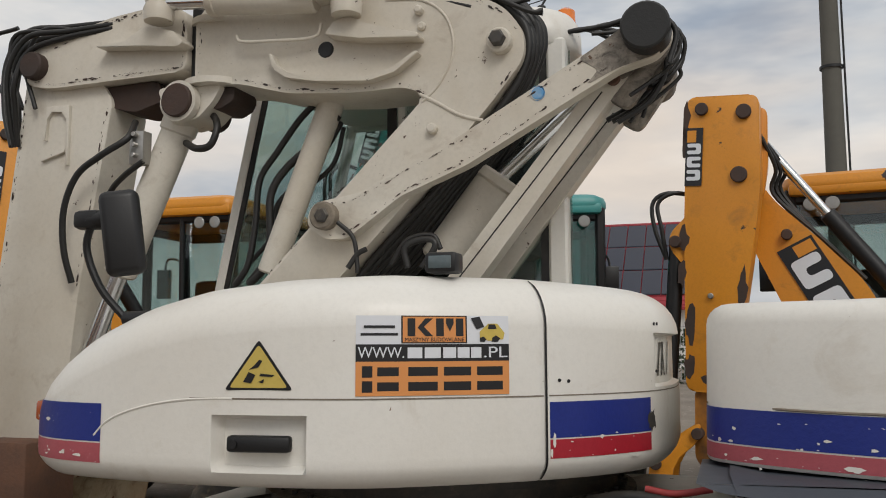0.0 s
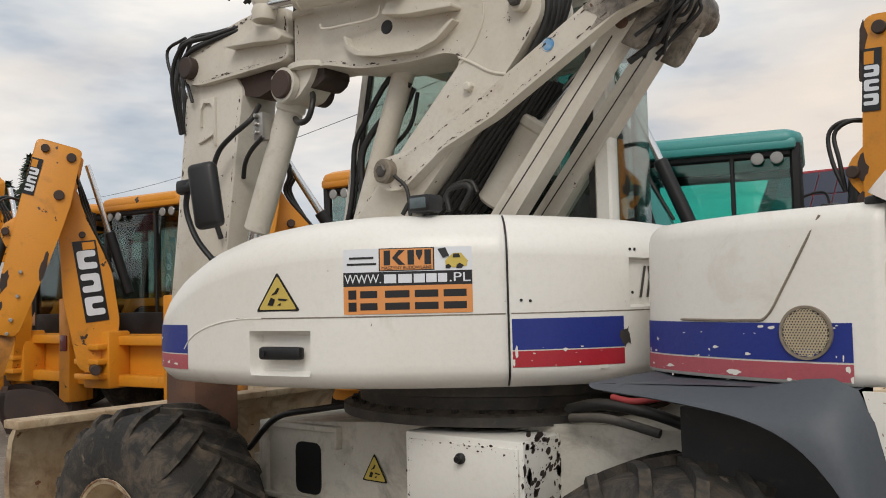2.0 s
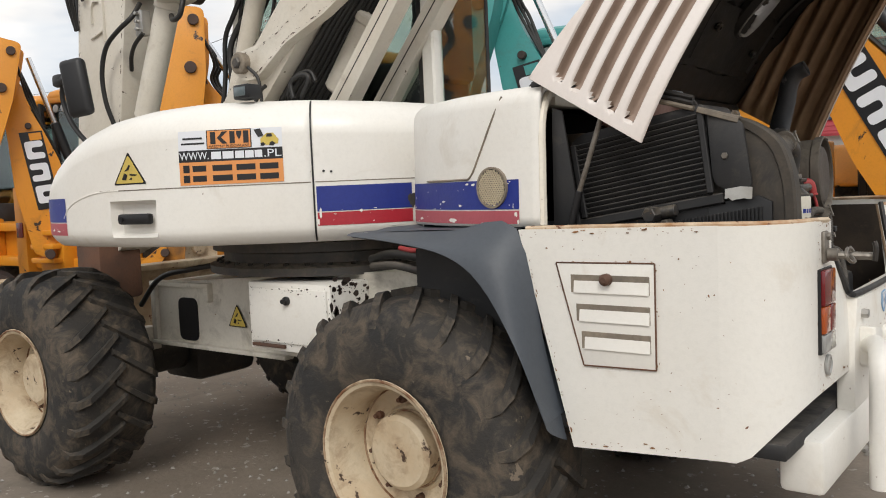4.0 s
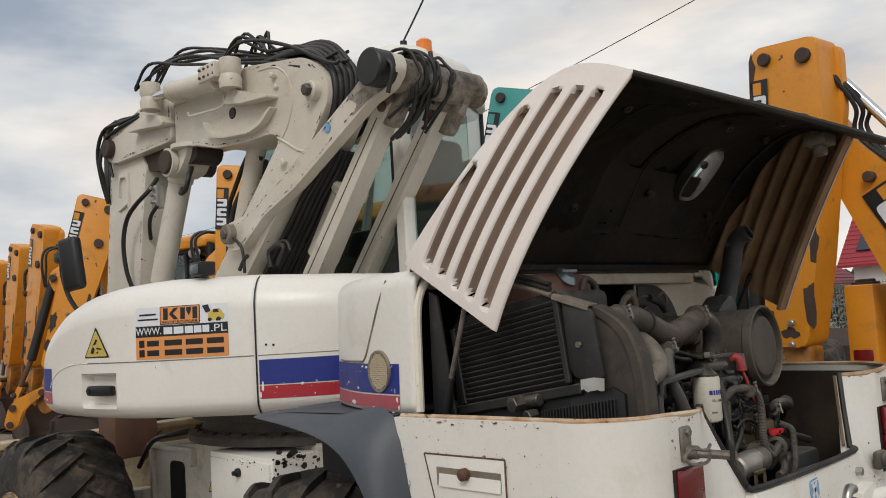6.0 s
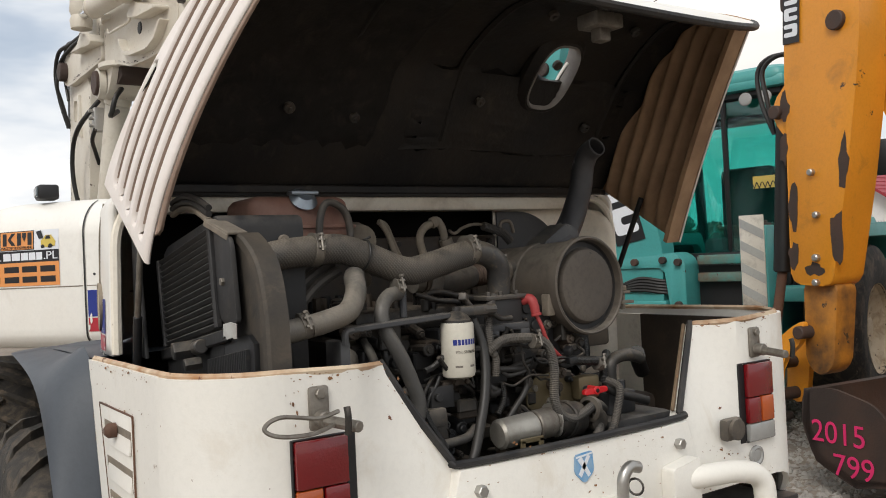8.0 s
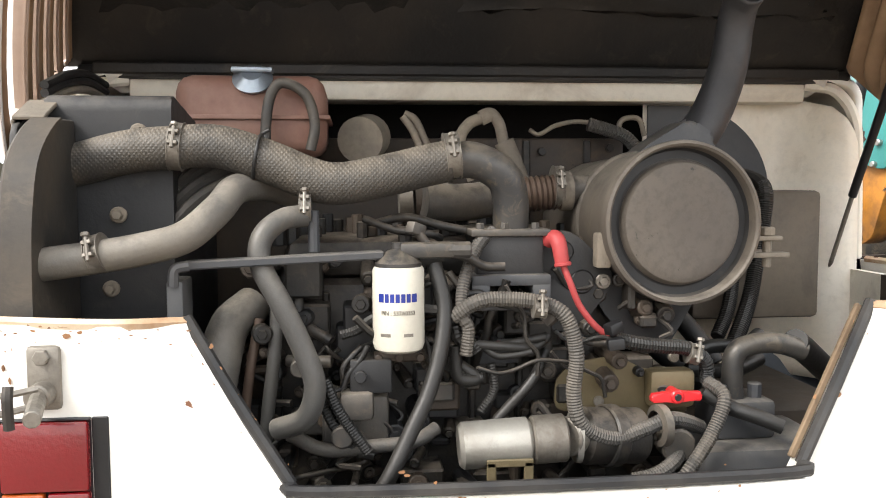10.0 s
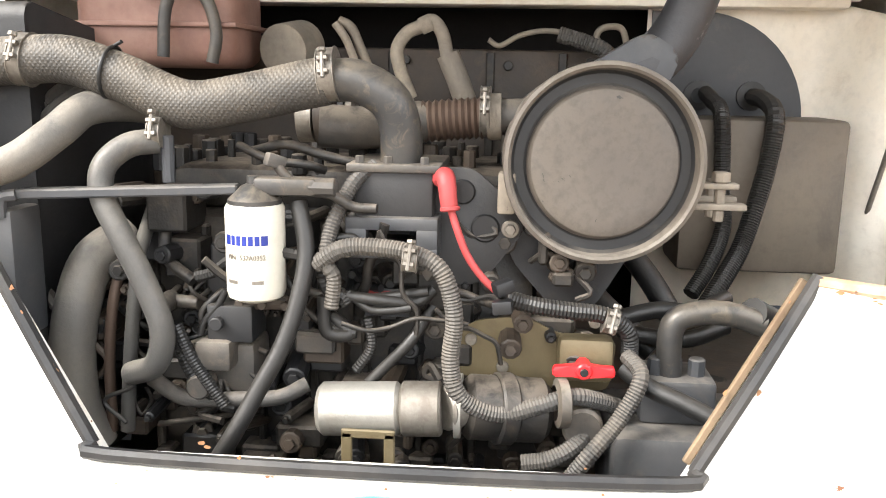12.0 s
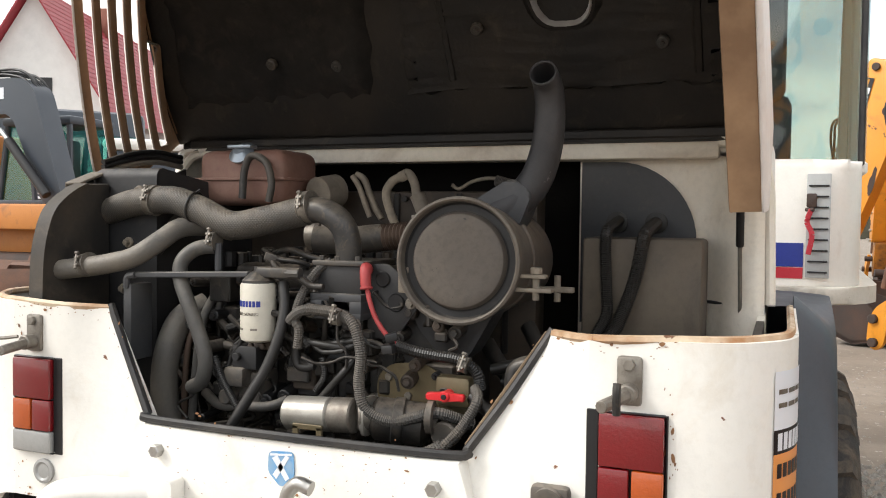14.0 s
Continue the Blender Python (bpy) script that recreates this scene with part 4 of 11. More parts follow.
# grey rubber mudguards
for k in (0, 1):
    f = far if k else (lambda p: p)
    bm = B()
    arch = [(0.10, 1.455), (0.35, 1.425), (0.57, 1.375), (0.72, 1.27), (0.86, 1.05), (0.98, 0.785)]
    fen = [(0.09, 1.468), (0.885, 1.482), (1.05, 0.75), (0.985, 0.765)] + arch[::-1][1:]
    edge = [(0.20, 1.462), (0.44, 1.437), (0.66, 1.392), (0.805, 1.295), (0.94, 1.085), (1.05, 0.83)]
    top = [(0.09, 1.468), (0.36, 1.472), (0.60, 1.476), (0.885, 1.482), (0.985, 1.06), (1.06, 0.75)]
    rows = []
    for (u, v, _), (p, q, _) in zip(smooth_line([(*c, 0) for c in edge], 4), smooth_line([(*c, 0) for c in top], 4)):
        row = []
        for i in range(6):
            t = i / 5
            row.append(bm.verts.new(f((p + (u - p) * t, 1.985 - 0.125 * math.sin(t * math.pi / 2), q + (v - q) * t))))
        row.append(bm.verts.new(f((u, 1.87, v - 0.005))))
        rows.append(row)
    for a, b in zip(rows, rows[1:]):
        for j in range(len(a) - 1):
            bm.faces.new((a[j], b[j], b[j + 1], a[j + 1]))
    line = smooth_line([(x, 0, z) for x, z in edge], 5)
    rows = []
    for q in line:
        rows.append([bm.verts.new(f((q.x, 1.865, q.z))), bm.verts.new(f((q.x - 0.02, 2.10, q.z + 0.02))), bm.verts.new(f((q.x - 0.02, 2.34, q.z + 0.02)))])
    for a, b in zip(rows, rows[1:]):
        for j in (0, 1):
            bm.faces.new((a[j], b[j], b[j + 1], a[j + 1]))
    g = [[bm.verts.new(f((x, y, z))) for y in (1.985, 2.5)] for x, z in ((0.09, 1.468), (0.5, 1.478), (0.885, 1.482))]
    for a, b in zip(g, g[1:]):
        bm.faces.new((a[0], b[0], b[1], a[1]))
    part("mudguard", bm, "fender", ex, "grey moulded rubber mudguard")


# ---- wheels ----
CLEATS = []


def cleat_mesh(R, W, half):
    """One slanted tread bar with its shoulder block, about the wheel's axis."""
    bm = B()
    vs, steps = [], 5
    for j in range(steps + 1):
        t = j / steps
        w = (-0.012 + (-W * 0.53) * t) if not half else (-W + 0.012 + W * 0.53 * t)
        sweep = 0.30 * t ** 1.15
        rad = R - (0.040 if j == 0 else 0.004 if j == 1 else 0.0)
        th = 0.058 + 0.02 * (1 - t)
        vs.append([bm.verts.new(Vector(((rad + dr) * math.cos(sweep + da), (rad + dr) * math.sin(sweep + da), w)))
                   for dr, da in ((-0.05, -th * 0.62), (0.0, -th * 0.42), (0.0, th * 0.42), (-0.05, th * 0.62))])
    for a, b in zip(vs, vs[1:]):
        for j in range(3):
            bm.faces.new((a[j], a[j + 1], b[j + 1], b[j]))
    s, d = (0.002, 1) if not half else (-W - 0.002, -1)
    low = [bm.verts.new(Vector(((R - 0.125) * math.cos(da), (R - 0.125) * math.sin(da), s + d * 0.016))) for da in (-0.035, 0.035)]
    top = vs[0]
    for q in ((top[1], top[2], low[1], low[0]), (top[0], top[1], low[0]), (top[2], top[3], low[1]), tuple(vs[-1])):
        bm.faces.new(q)
    bmesh.ops.scale(bm, vec=(UNIT, UNIT, UNIT), verts=bm.verts)
    bmesh.ops.recalc_face_normals(bm, faces=bm.faces)
    me = bpy.data.meshes.new("cleat")
    bm.to_mesh(me)
    bm.free()
    me.materials.append(M["rubber"])
    return me


def wheel(at, side, turn=0.0, spin=0.0, parent=ex):
    """A wide cleated tyre on a deep dished rim; side -1 faces -y."""
    R, W, RR = 0.625, 0.52, 0.298
    m = Matrix.Translation(at) @ pose(0, 0, 0, 0, 0, turn) @ pose(0, 0, 0, 90 if side < 0 else -90) @ pose(0, 0, 0, 0, 0, spin)
    bm = B()
    prof = [(RR, 0.0), (RR + 0.05, 0.02), (RR + 0.12, 0.025), (R - 0.10, 0.012), (R - 0.055, -0.02), (R - 0.035, -0.06), (R - 0.028, -W / 2), (R - 0.035, 0.06 - W),
            (R - 0.055, 0.02 - W), (R - 0.10, -W - 0.012), (RR, -W), ]
    lathe(bm, prof, m, 64, True)
    wh = part("wheel", bm, "rubber", parent, "worn cleated tyre on a dirty cream rim", smooth=40)
    cleat_meshes = [cleat_mesh(R, W, half) for half in (0, 1)] if not CLEATS else CLEATS
    CLEATS[:] = cleat_meshes
    mu = Matrix.Translation(Vector(at) * UNIT - ORIGIN[parent.name]) @ (Matrix.Translation(-Vector(at)) @ m)
    for i in range(22):
        for half in (0, 1):
            c = new("cleat", cleat_meshes[half])
            c.parent = wh
            c.matrix_basis = mu @ pose(0, 0, 0, 0, 0, 360 * (i + 0.5 * half) / 22)
    bm = B()
    lathe(bm, [(RR + 0.012, 0.012), (RR + 0.004, 0.02), (RR - 0.014, 0.012), (RR - 0.02, -0.02), (RR - 0.045, -0.06), (RR - 0.05, -0.16), (0.175, -0.175), (0.165, -0.165), (0.15, -0.165),
               (0.148, -0.09), (0.13, -0.075), (0.0, -0.07)], m, 48)
    rim = part("rim", bm, "rim", wh, "cream steel rim with rust chips")
    for nm, r0, z0, rr in (("rust_ring", RR + 0.006, 0.018, 0.006), ("rust_ring", RR - 0.046, -0.162, 0.010), ("rust_ring", 0.151, -0.155, 0.008)):
        bm = B()
        tube(bm, [m @ Vector((r0 * math.cos(2 * math.pi * i / 40), r0 * math.sin(2 * math.pi * i / 40), z0)) for i in range(41)], rr, 6, 1)
        part(nm, bm, "rimrust", rim)
    for i in range(8):
        bm = B()
        a = 2 * math.pi * i / 8
        lathe(bm, [(0.016, -0.175), (0.016, -0.15), (0.009, -0.145), (0.009, -0.13), (0, -0.13)], m @ pose(0.195 * math.cos(a), 0.195 * math.sin(a), 0), 8)
        part("wheel_nut", bm, "rust", wh)
    return wh


WHEEL_R = (0.375, 1.80, 0.622)
WHEEL_F = (-2.40, 1.79, 0.622)
wheel(WHEEL_R, -1, 0, 10)
wheel(WHEEL_F, -1, 0, 25)
wheel(far(WHEEL_R), 1, 0, 40)
wheel(far(WHEEL_F), 1, 0, 5)

# ---- undercarriage ----
bm = B()
prism(bm, rounded([(-2.25, 1.115), (-0.2, 1.24), (0.3, 1.24), (0.3, 0.78), (-2.25, 0.73)], 0.04), 0.0, 1.06, xz(2.57), 0.006)
part("chassis_frame", bm, "chassis", ex, "dirty white welded chassis frame")
bm = B()
prism(bm, rounded([(-1.955, 1.035), (-1.77, 1.035), (-1.77, 0.775), (-1.955, 0.775)], 0.05), -0.002, 0.004, xz(2.565), 0)
part("frame_opening", bm, "black", ex)
bm = B()
for lo, hi in (((-2.20, 2.53, 1.10), (-1.62, 2.60, 1.13)), ((-1.66, 2.53, 1.02), (-1.62, 2.60, 1.11)), ((-2.20, 2.53, 0.735), (-0.98, 2.60, 0.76)), ((-2.2, 2.545, 0.75), (-2.165, 2.6, 1.1))):
    box(bm, lo, hi, 0.006)
part("frame_flange", bm, "chassis", ex)
bm = B()
lathe(bm, [(0.0, 1.22), (0.80, 1.22), (0.80, 1.26), (0.72, 1.28), (0.72, 1.33), (0.78, 1.34), (0.78, 1.385), (0.70, 1.40), (0.0, 1.40)], Matrix.Translation((-1.0, CY, 0)), 56)
part("slewing_ring", bm, "engine_grey", ex, "dark greasy slewing ring")
for x in (WHEEL_R[0], WHEEL_F[0]):
    bm = B()
    rod(bm, (x, 2.25, 0.62), (x, 3.95, 0.62), 0.12, 20)
    box(bm, (x - 0.2, 2.85, 0.42), (x + 0.2, 3.35, 0.82), 0.06)
    part("axle", bm, "engine", ex)
# tool box on the near side
bm = B()
box(bm, (-0.968, 2.30, 0.85), (-0.375, 2.57, 1.195), 0.008)
box(bm, (-0.945, 2.288, 0.895), (-0.395, 2.302, 1.168), 0.004)
tb = part("tool_box", bm, "white_worn", ex, "white steel tool box with chipped paint")
bm = B()
lathe(bm, [(0, 0), (0.022, 0), (0.022, 0.014), (0.012, 0.02), (0.012, 0.035), (0, 0.035)], pose(-0.665, 2.288, 1.11, 90), 14)
part("lock", bm, "black", tb)
bm = B()
box(bm, (-0.94, 2.283, 0.868), (-0.70, 2.30, 0.885), 0.002)
part("hinge", bm, "rust", tb)

# base plate that carries cover, boom and cab
bm = B()
prism(bm, rounded([(-2.28, 2.4), (-0.4, 2.35), (-0.1, 2.75), (-0.1, 4.35), (-0.35, 4.55), (-2.0, 4.58), (-2.28, 4.4)], 0.15), 1.40, 1.47, lambda u, v, w: Vector((u, v, w)), 0.01)
part("slewing_deck", bm, "chassis", ex)

# seam across the cowl, rusty top edges of the rear body
bm = B()
tube(bm, [cowl_shell.at(cowl_shell.total - u, z, 0.001) for u, z in ((0.17, 1.955), (0.215, 1.87), (0.28, 1.755), (0.335, 1.672), (0.40, 1.662), (0.66, 1.662), (0.98, 1.662))], 0.004, 6, 4)
part("joint_crease_line", bm, "dustmetal", cowl)
for k in (0, 1):
    f = far if k else (lambda p: p)
    bm = B()
    tube(bm, [f((0.92, 1.995, 1.481)), f((1.25, 1.995, 1.486)), f((1.60, 1.997, 1.490)), f((1.70, 2.03, 1.489)), f((1.78, 2.11, 1.488)), f((1.813, 2.22, 1.487)), f((1.815, 2.38, 1.480)), f((wing_x(2.49, 1.474, k) - 0.01, 2.49, 1.474))], 0.010, 6, 5)
    part("top_edge", bm, paint("rusty_edge", (0.62, 0.50, 0.36), 0.6, other=(0.34, 0.17, 0.07), patch=1.0, scale=9, chips=RUST, chip_amount=1.0, chip_scale=25), ex)

# ---- the open hood ----
H_TOP = [(0.92, 2.005), (1.05, 2.16), (1.21, 2.352), (1.31, 2.462), (1.41, 2.553), (1.48, 2.590), (1.55, 2.602), (1.64, 2.580), (1.745, 2.532)]
H_B, H_C = Vector((1.335, 1.752)), Vector((1.745, 2.532))
H_E1 = (H_C - H_B).normalized()
H_E2 = Vector((-H_E1.y, H_E1.x))


def hood_y(x, z, k=0):
    """How far the near side panel (or the far one, mirrored) leans in towards its rear corner."""
    f = min(1.0, max(0.0, (Vector((x, z)) - H_B).dot(H_E1) / (H_C - H_B).length))
    return 2.058 + 0.035 * f if k else 2.04 + 0.266 * f ** 1.6


def hood_shift(x, t):
    """The skin's crown, and the bow of its rear edge; t runs from the near side to the far one."""
    u = abs(2 * t - 1)
    g = min(1.0, max(0.0, (x - 1.20) / 0.545)) ** 1.5
    crown = 0.075 * (1 - u ** 4) * min(1.0, max(0.0, (x - 0.92) / 0.3)) * (1 - g)
    bow = (1 - u * u) * g
    return Vector((-0.6 * crown + 0.398 * bow, 0, 0.75 * crown - 0.188 * bow))


def hood_span(e2):
    """Where a line parallel to the panel's lower edge enters and leaves it."""
    a = Vector(H_TOP[0]) - H_B
    k = a.dot(H_E2)
    lo = a.dot(H_E1) * e2 / k
    pts = [Vector((p.x, p.z)) - H_B for p in smooth_line([(x, 0, z) for x, z in H_TOP], 9)]
    hi = None
    for p, q in zip(pts, pts[1:]):
        y0, y1 = p.dot(H_E2), q.dot(H_E2)
        if min(y0, y1) <= e2 <= max(y0, y1) and y0 != y1:
            t = (e2 - y0) / (y1 - y0)
            hi = max(hi or -9, (p + (q - p) * t).dot(H_E1))
    return lo, (hi + 0.003 if hi is not None else lo + 0.01)


def build_hood():
    skin = B()
    rows = []
    line = smooth_line([(x, 0, z) for x, z in H_TOP], 9)
    n = 56
    for q in line:
        row = []
        for i in range(n + 1):
            t = i / n
            y0, y1 = hood_y(q.x, q.z), 2 * CY - hood_y(q.x, q.z, 1)
            row.append(skin.verts.new(Vector((q.x, y0 + (y1 - y0) * t, q.z)) + hood_shift(q.x, t)))
        rows.append(row)
    for a, b in zip(rows, rows[1:]):
        for j in range(n):
            c = (a[j].co + b[j + 1].co) / 2
            if (abs(c.y - 3.585) / 0.088) ** 2.86 + (abs((c.x - 1.22) * 0.70 + (c.z - 2.41) * 0.714) / 0.135) ** 2.86 < 1.12:
                continue
            skin.faces.new((a[j], b[j], b[j + 1], a[j + 1]))
    hood = part("engine_hood", skin, ("white", "hoodin"), ex, "open white engine hood with louvred sides and dark lining", smooth=40)
    if sum(p.normal.z for p in hood.data.polygons) < 0:
        hood.data.flip_normals()
    so = hood.modifiers.new("thick", "SOLIDIFY")
    so.thickness, so.offset, so.material_offset, so.material_offset_rim = 0.014, -1, 1, 0
    # ring round the exhaust opening
    ring = []
    for i in range(28):
        a = 2 * math.pi * i / 28
        ca, sa = math.cos(a), math.sin(a)
        u, v = 0.135 * abs(ca) ** 0.7 * (1 if ca > 0 else -1), 0.088 * abs(sa) ** 0.7 * (1 if sa > 0 else -1)
        ring.append((u, v))
    base, ax = Vector((1.22, 3.585, 2.41)), Vector((0.70, 0, 0.714))
    nrm = Vector((-0.714, 0, 0.70))
    for nm, prof, mt in (("exhaust_opening_rim", ((1.36, 0.012), (1.36, -0.014), (1.12, -0.040), (1.04, -0.040)), "hoodin"), ("opening_lip", ((1.06, -0.034), (1.0, -0.046), (0.94, -0.034), (0.94, 0.030), (1.06, 0.034)), "rimgrey")):
        bm = B()
        loops = [[bm.verts.new(base + ax * u * k + Vector((0, v * k, 0)) + nrm * d) for u, v in ring] for k, d in prof]
        for a, b in zip(loops, loops[1:]):
            for i in range(28):
                bm.faces.new((a[i], a[(i + 1) % 28], b[(i + 1) % 28], b[i]))
        part(nm, bm, mt, hood)
    # ribs of the lining
    bm = B()
    for y in (2.75, 3.20, 3.95):
        pts = [Vector((x + 0.012, y, z - 0.018)) + hood_shift(x, (y - 2.10) / 2.0) for x, z in H_TOP[1:-1]]
        tube(bm, pts, 0.014, 6, 3)
    bar(bm, (0.94, 2.12, 1.99), (0.94, 4.08, 1.99), 0.05, 0.03)
    y0, y1 = hood_y(*H_TOP[-1]), 2 * CY - hood_y(*H_TOP[-1], 1)
    lip = [Vector((1.738, y0 + (y1 - y0) * i / 16, 2.528)) + hood_shift(1.745, i / 16) for i in range(17)]
    tube(bm, lip, 0.012, 8, 4)
    part("lining_rib", bm, "hoodin", hood)
    for k in (0, 1):
        f = far if k else (lambda p: p)

        def at(e1, e2, d):
            t = e1 / (H_C - H_B).length
            q = H_B + H_E1 * e1 + H_E2 * (e2 + 0.07 * t * (1 - t) * max(0.0, 1 - e2 / 0.42))
            y = hood_y(q.x, q.y, k) + d
            return Vector(f((q.x, y, q.y)))
        panel = B()
        edge = (Vector(H_TOP[0]) - H_B).dot(H_E2)
        ln = (H_C - H_B).length
        grooves = [(0.050 + 0.076 * i, 0.098 + 0.076 * i) for i in range(5)]

        def depth(e1, e2):
            """How far the moulded grooves sink: channels with round ends, open along one side."""
            for g0, g1 in grooves:
                if g0 <= e2 <= g1:
                    (l0, h0), half = hood_span((g0 + g1) / 2), (g1 - g0) / 2
                    near_end = min(e1 - l0 - 0.040, h0 - 0.085 - e1)
                    if h0 - l0 < 0.20 or near_end <= 0:
                        return 0.0
                    w = math.sqrt(max(0.0, 1 - (1 - min(1.0, near_end / half)) ** 2))
                    u = (e2 - (g0 + g1) / 2) / half
                    if abs(u) > w:
                        return 0.0
                    f = min(1.0, (w - u) / (2 * w) / 0.36)
                    return 0.044 * w * f * f * (3 - 2 * f) if k == 0 else 0.0
            return 0.0
        levels = [0.0005, 0.010, 0.030]
        for g0, g1 in grooves:
            levels += [g0 - 0.006, g0 - 0.0008] + [g0 + 0.0004 + (g1 - g0 - 0.0004) * i / 10 for i in range(11)] + [g1 + 0.006]
        levels = sorted(e for e in levels + [edge - 0.004 - 0.012 * i for i in range(5)] if e < edge - 0.003)
        rows = []
        for e in levels:
            la, ha = hood_span(e)
            row = []
            for j in range(57):
                e1 = la + (ha - la) * (1 - math.cos(math.pi * j / 56)) / 2
                roll = max(0.0, 1 - e / 0.016)
                row.append((panel.verts.new(at(e1, e, depth(e1, e) + 0.010 * roll * roll)), depth(e1, e)))
            rows.append(row)
        for a, b in zip(rows, rows[1:]):
            for j in range(56):
                quad = (a[j], a[j + 1], b[j + 1], b[j])
                ds = [q[1] for q in quad]
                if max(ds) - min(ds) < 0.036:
                    # sunken faces take the darker floor colour, recess shade included
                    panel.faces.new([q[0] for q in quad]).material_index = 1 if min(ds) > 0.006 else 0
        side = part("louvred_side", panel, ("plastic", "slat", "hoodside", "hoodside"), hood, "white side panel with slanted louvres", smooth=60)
        so = side.modifiers.new("thick", "SOLIDIFY")
        so.thickness, so.offset, so.material_offset, so.material_offset_rim = 0.006, -1 if k == 0 else 1, 2, 0
        # inner face, brown with dust
        if k:
            bm = B()
            prev = None
            steps = 60
            for i in range(steps + 1):
                e = 0.004 + (edge - 0.010) * i / steps
                la, ha = hood_span(e)
                wave = 0.018 + 0.040 * (0.5 - 0.5 * math.cos(2 * math.pi * e / 0.076)) ** 0.8 * (1.0 if ha - la > 0.12 else 0.3)
                row = [bm.verts.new(at(la + (ha - la) * j / 16, e, 0.016 + (wave - 0.016) * min(1.0, j / 1.5, (16 - j) / 1.5))) for j in range(17)]
                if prev:
                    for j in range(16):
                        bm.faces.new((prev[j], row[j], row[j + 1], prev[j + 1]))
                prev = row
            ln = (H_C - H_B).length
            flange = [[bm.verts.new(at(ln * j / 12, 0.003 + w_, d_)) for w_, d_ in ((0.0, 0.010), (-0.006, 0.085), (0.012, 0.088), (0.016, 0.020))] for j in range(13)]
            for a, b in zip(flange, flange[1:]):
                for j in range(4):
                    bm.faces.new((a[j], b[j], b[(j + 1) % 4], a[(j + 1) % 4]))
            part("corrugated_lining", bm, "hoodside", hood, "dusty brown corrugated inner face", smooth=60)
            continue
        bm = B()
        cuts = [(0.001, 0.050)] + [(0.097 + 0.076 * i, min(0.127 + 0.076 * i, edge - 0.006)) for i in range(5)]
        for a, b in cuts:
            la, ha = hood_span(a)
            lb, hb = hood_span(b)
            prev = None
            for j in range(11):
                t = j / 10
                row = [bm.verts.new(at(la + (ha - la) * t, a, 0.0105)), bm.verts.new(at((la + lb) / 2 + ((ha + hb) / 2 - (la + lb) / 2) * t, (a + b) / 2, 0.012)), bm.verts.new(at(lb + (hb - lb) * t, b, 0.0105))]
                if prev:
                    bm.faces.new((prev[0], row[0], row[1], prev[1]))
                    bm.faces.new((prev[1], row[1], row[2], prev[2]))
                prev = row
        part("louvre_rib", bm, "hoodside", hood, "dusty brown inner ribs")
        bm = B()
        prev = None
        for i in range(25):
            e = 0.006 + (edge - 0.014) * i / 24
            la, ha = hood_span(e)
            row = [bm.verts.new(at(max(la, ha - w_), e, d_)) for w_, d_ in ((0.006, 0.0125), (0.006, 0.018), (0.082, 0.018), (0.082, 0.0125))]
            if prev:
                for j in range(4):
                    bm.faces.new((prev[j], row[j], row[(j + 1) % 4], prev[(j + 1) % 4]))
            prev = row
        part("inner_flange", bm, "hoodside", hood, "dusty brown inner flange")
    # torn insulation pads and their washers, under the skin
    def under(u, y, d):
        i = min(len(line) - 2, int(u * (len(line) - 1)))
        q = line[i].lerp(line[i + 1], u * (len(line) - 1) - i)
        t = (y - 2.06) / (2 * CY - 4.12)
        tan = (line[i + 1] - line[i]).normalized()
        y0, y1 = hood_y(q.x, q.z), 2 * CY - hood_y(q.x, q.z, 1)
        return Vector((q.x + tan.z * d, y0 + (y1 - y0) * t, q.z - tan.x * d)) + hood_shift(q.x, t)
    rnd = random.Random(31)
    for y0, y1, u0, u1, mt in ((2.16, 2.92, 0.10, 0.93, "pad"), (3.04, 4.03, 0.10, 0.26, "hoodin")):
        bm = B()
        top = []
        for i in range(31):
            row = []
            for j in range(25):
                u, y = u0 + (u1 - u0) * i / 30, y0 + (y1 - y0) * j / 24
                d = 0.034 + 0.012 * math.sin(9 * y + 4 * u) * math.sin(11 * u) + rnd.uniform(-0.003, 0.003)
                if i in (0, 30) or j in (0, 24):
                    u, y, d = u + rnd.uniform(-0.01, 0.01), y + rnd.uniform(-0.012, 0.012), 0.016
                row.append(bm.verts.new(under(u, y, d)))
            top.append(row)
        for a, b in zip(top, top[1:]):
            for j in range(24):
                bm.faces.new((a[j], b[j], b[j + 1], a[j + 1]))
        part("insulation_pad", bm, mt, hood, "torn dark insulation pad", smooth=50)
    for u, y in ((0.17, 2.55), (0.16, 2.80), (0.20, 3.30), (0.17, 3.86), (0.31, 3.58), (0.5, 2.55), (0.52, 3.3), (0.5, 3.8), (0.75, 2.6), (0.75, 3.3)):
        bm = B()
        p, q = under(u, y, 0.030), under(u, y, 0.056)
        rod(bm, p, q, 0.007, 8)
        rod(bm, p, p.lerp(q, 0.75), 0.019, 14)
        part("washer", bm, "engine_grey", hood)
    # rubber seal between cowl and hood
    bm = B()
    box(bm, (0.90, 2.08, 1.965), (0.96, 4.12, 2.0), 0.012)
    part("rubber_seal", bm, "seal", ex)
    # lock bracket, gas strut
    bm = B()
    box(bm, (1.93, 3.06, 2.335), (2.01, 3.16, 2.375), 0.006)
    box(bm, (1.95, 3.09, 2.30), (1.99, 3.13, 2.34), 0.006)
    part("lock_bracket", bm, "zinc", hood, "dusty zinc lock bracket")
    bm = B()
    rod(bm, (1.19, 2.075, 1.88), (1.085, 2.08, 1.60), 0.009, 12)
    gs = part("gas_strut", bm, "zinc", ex)
    bm = B()
    rod(bm, (1.087, 2.08, 1.605), (1.035, 2.085, 1.44), 0.013, 12)
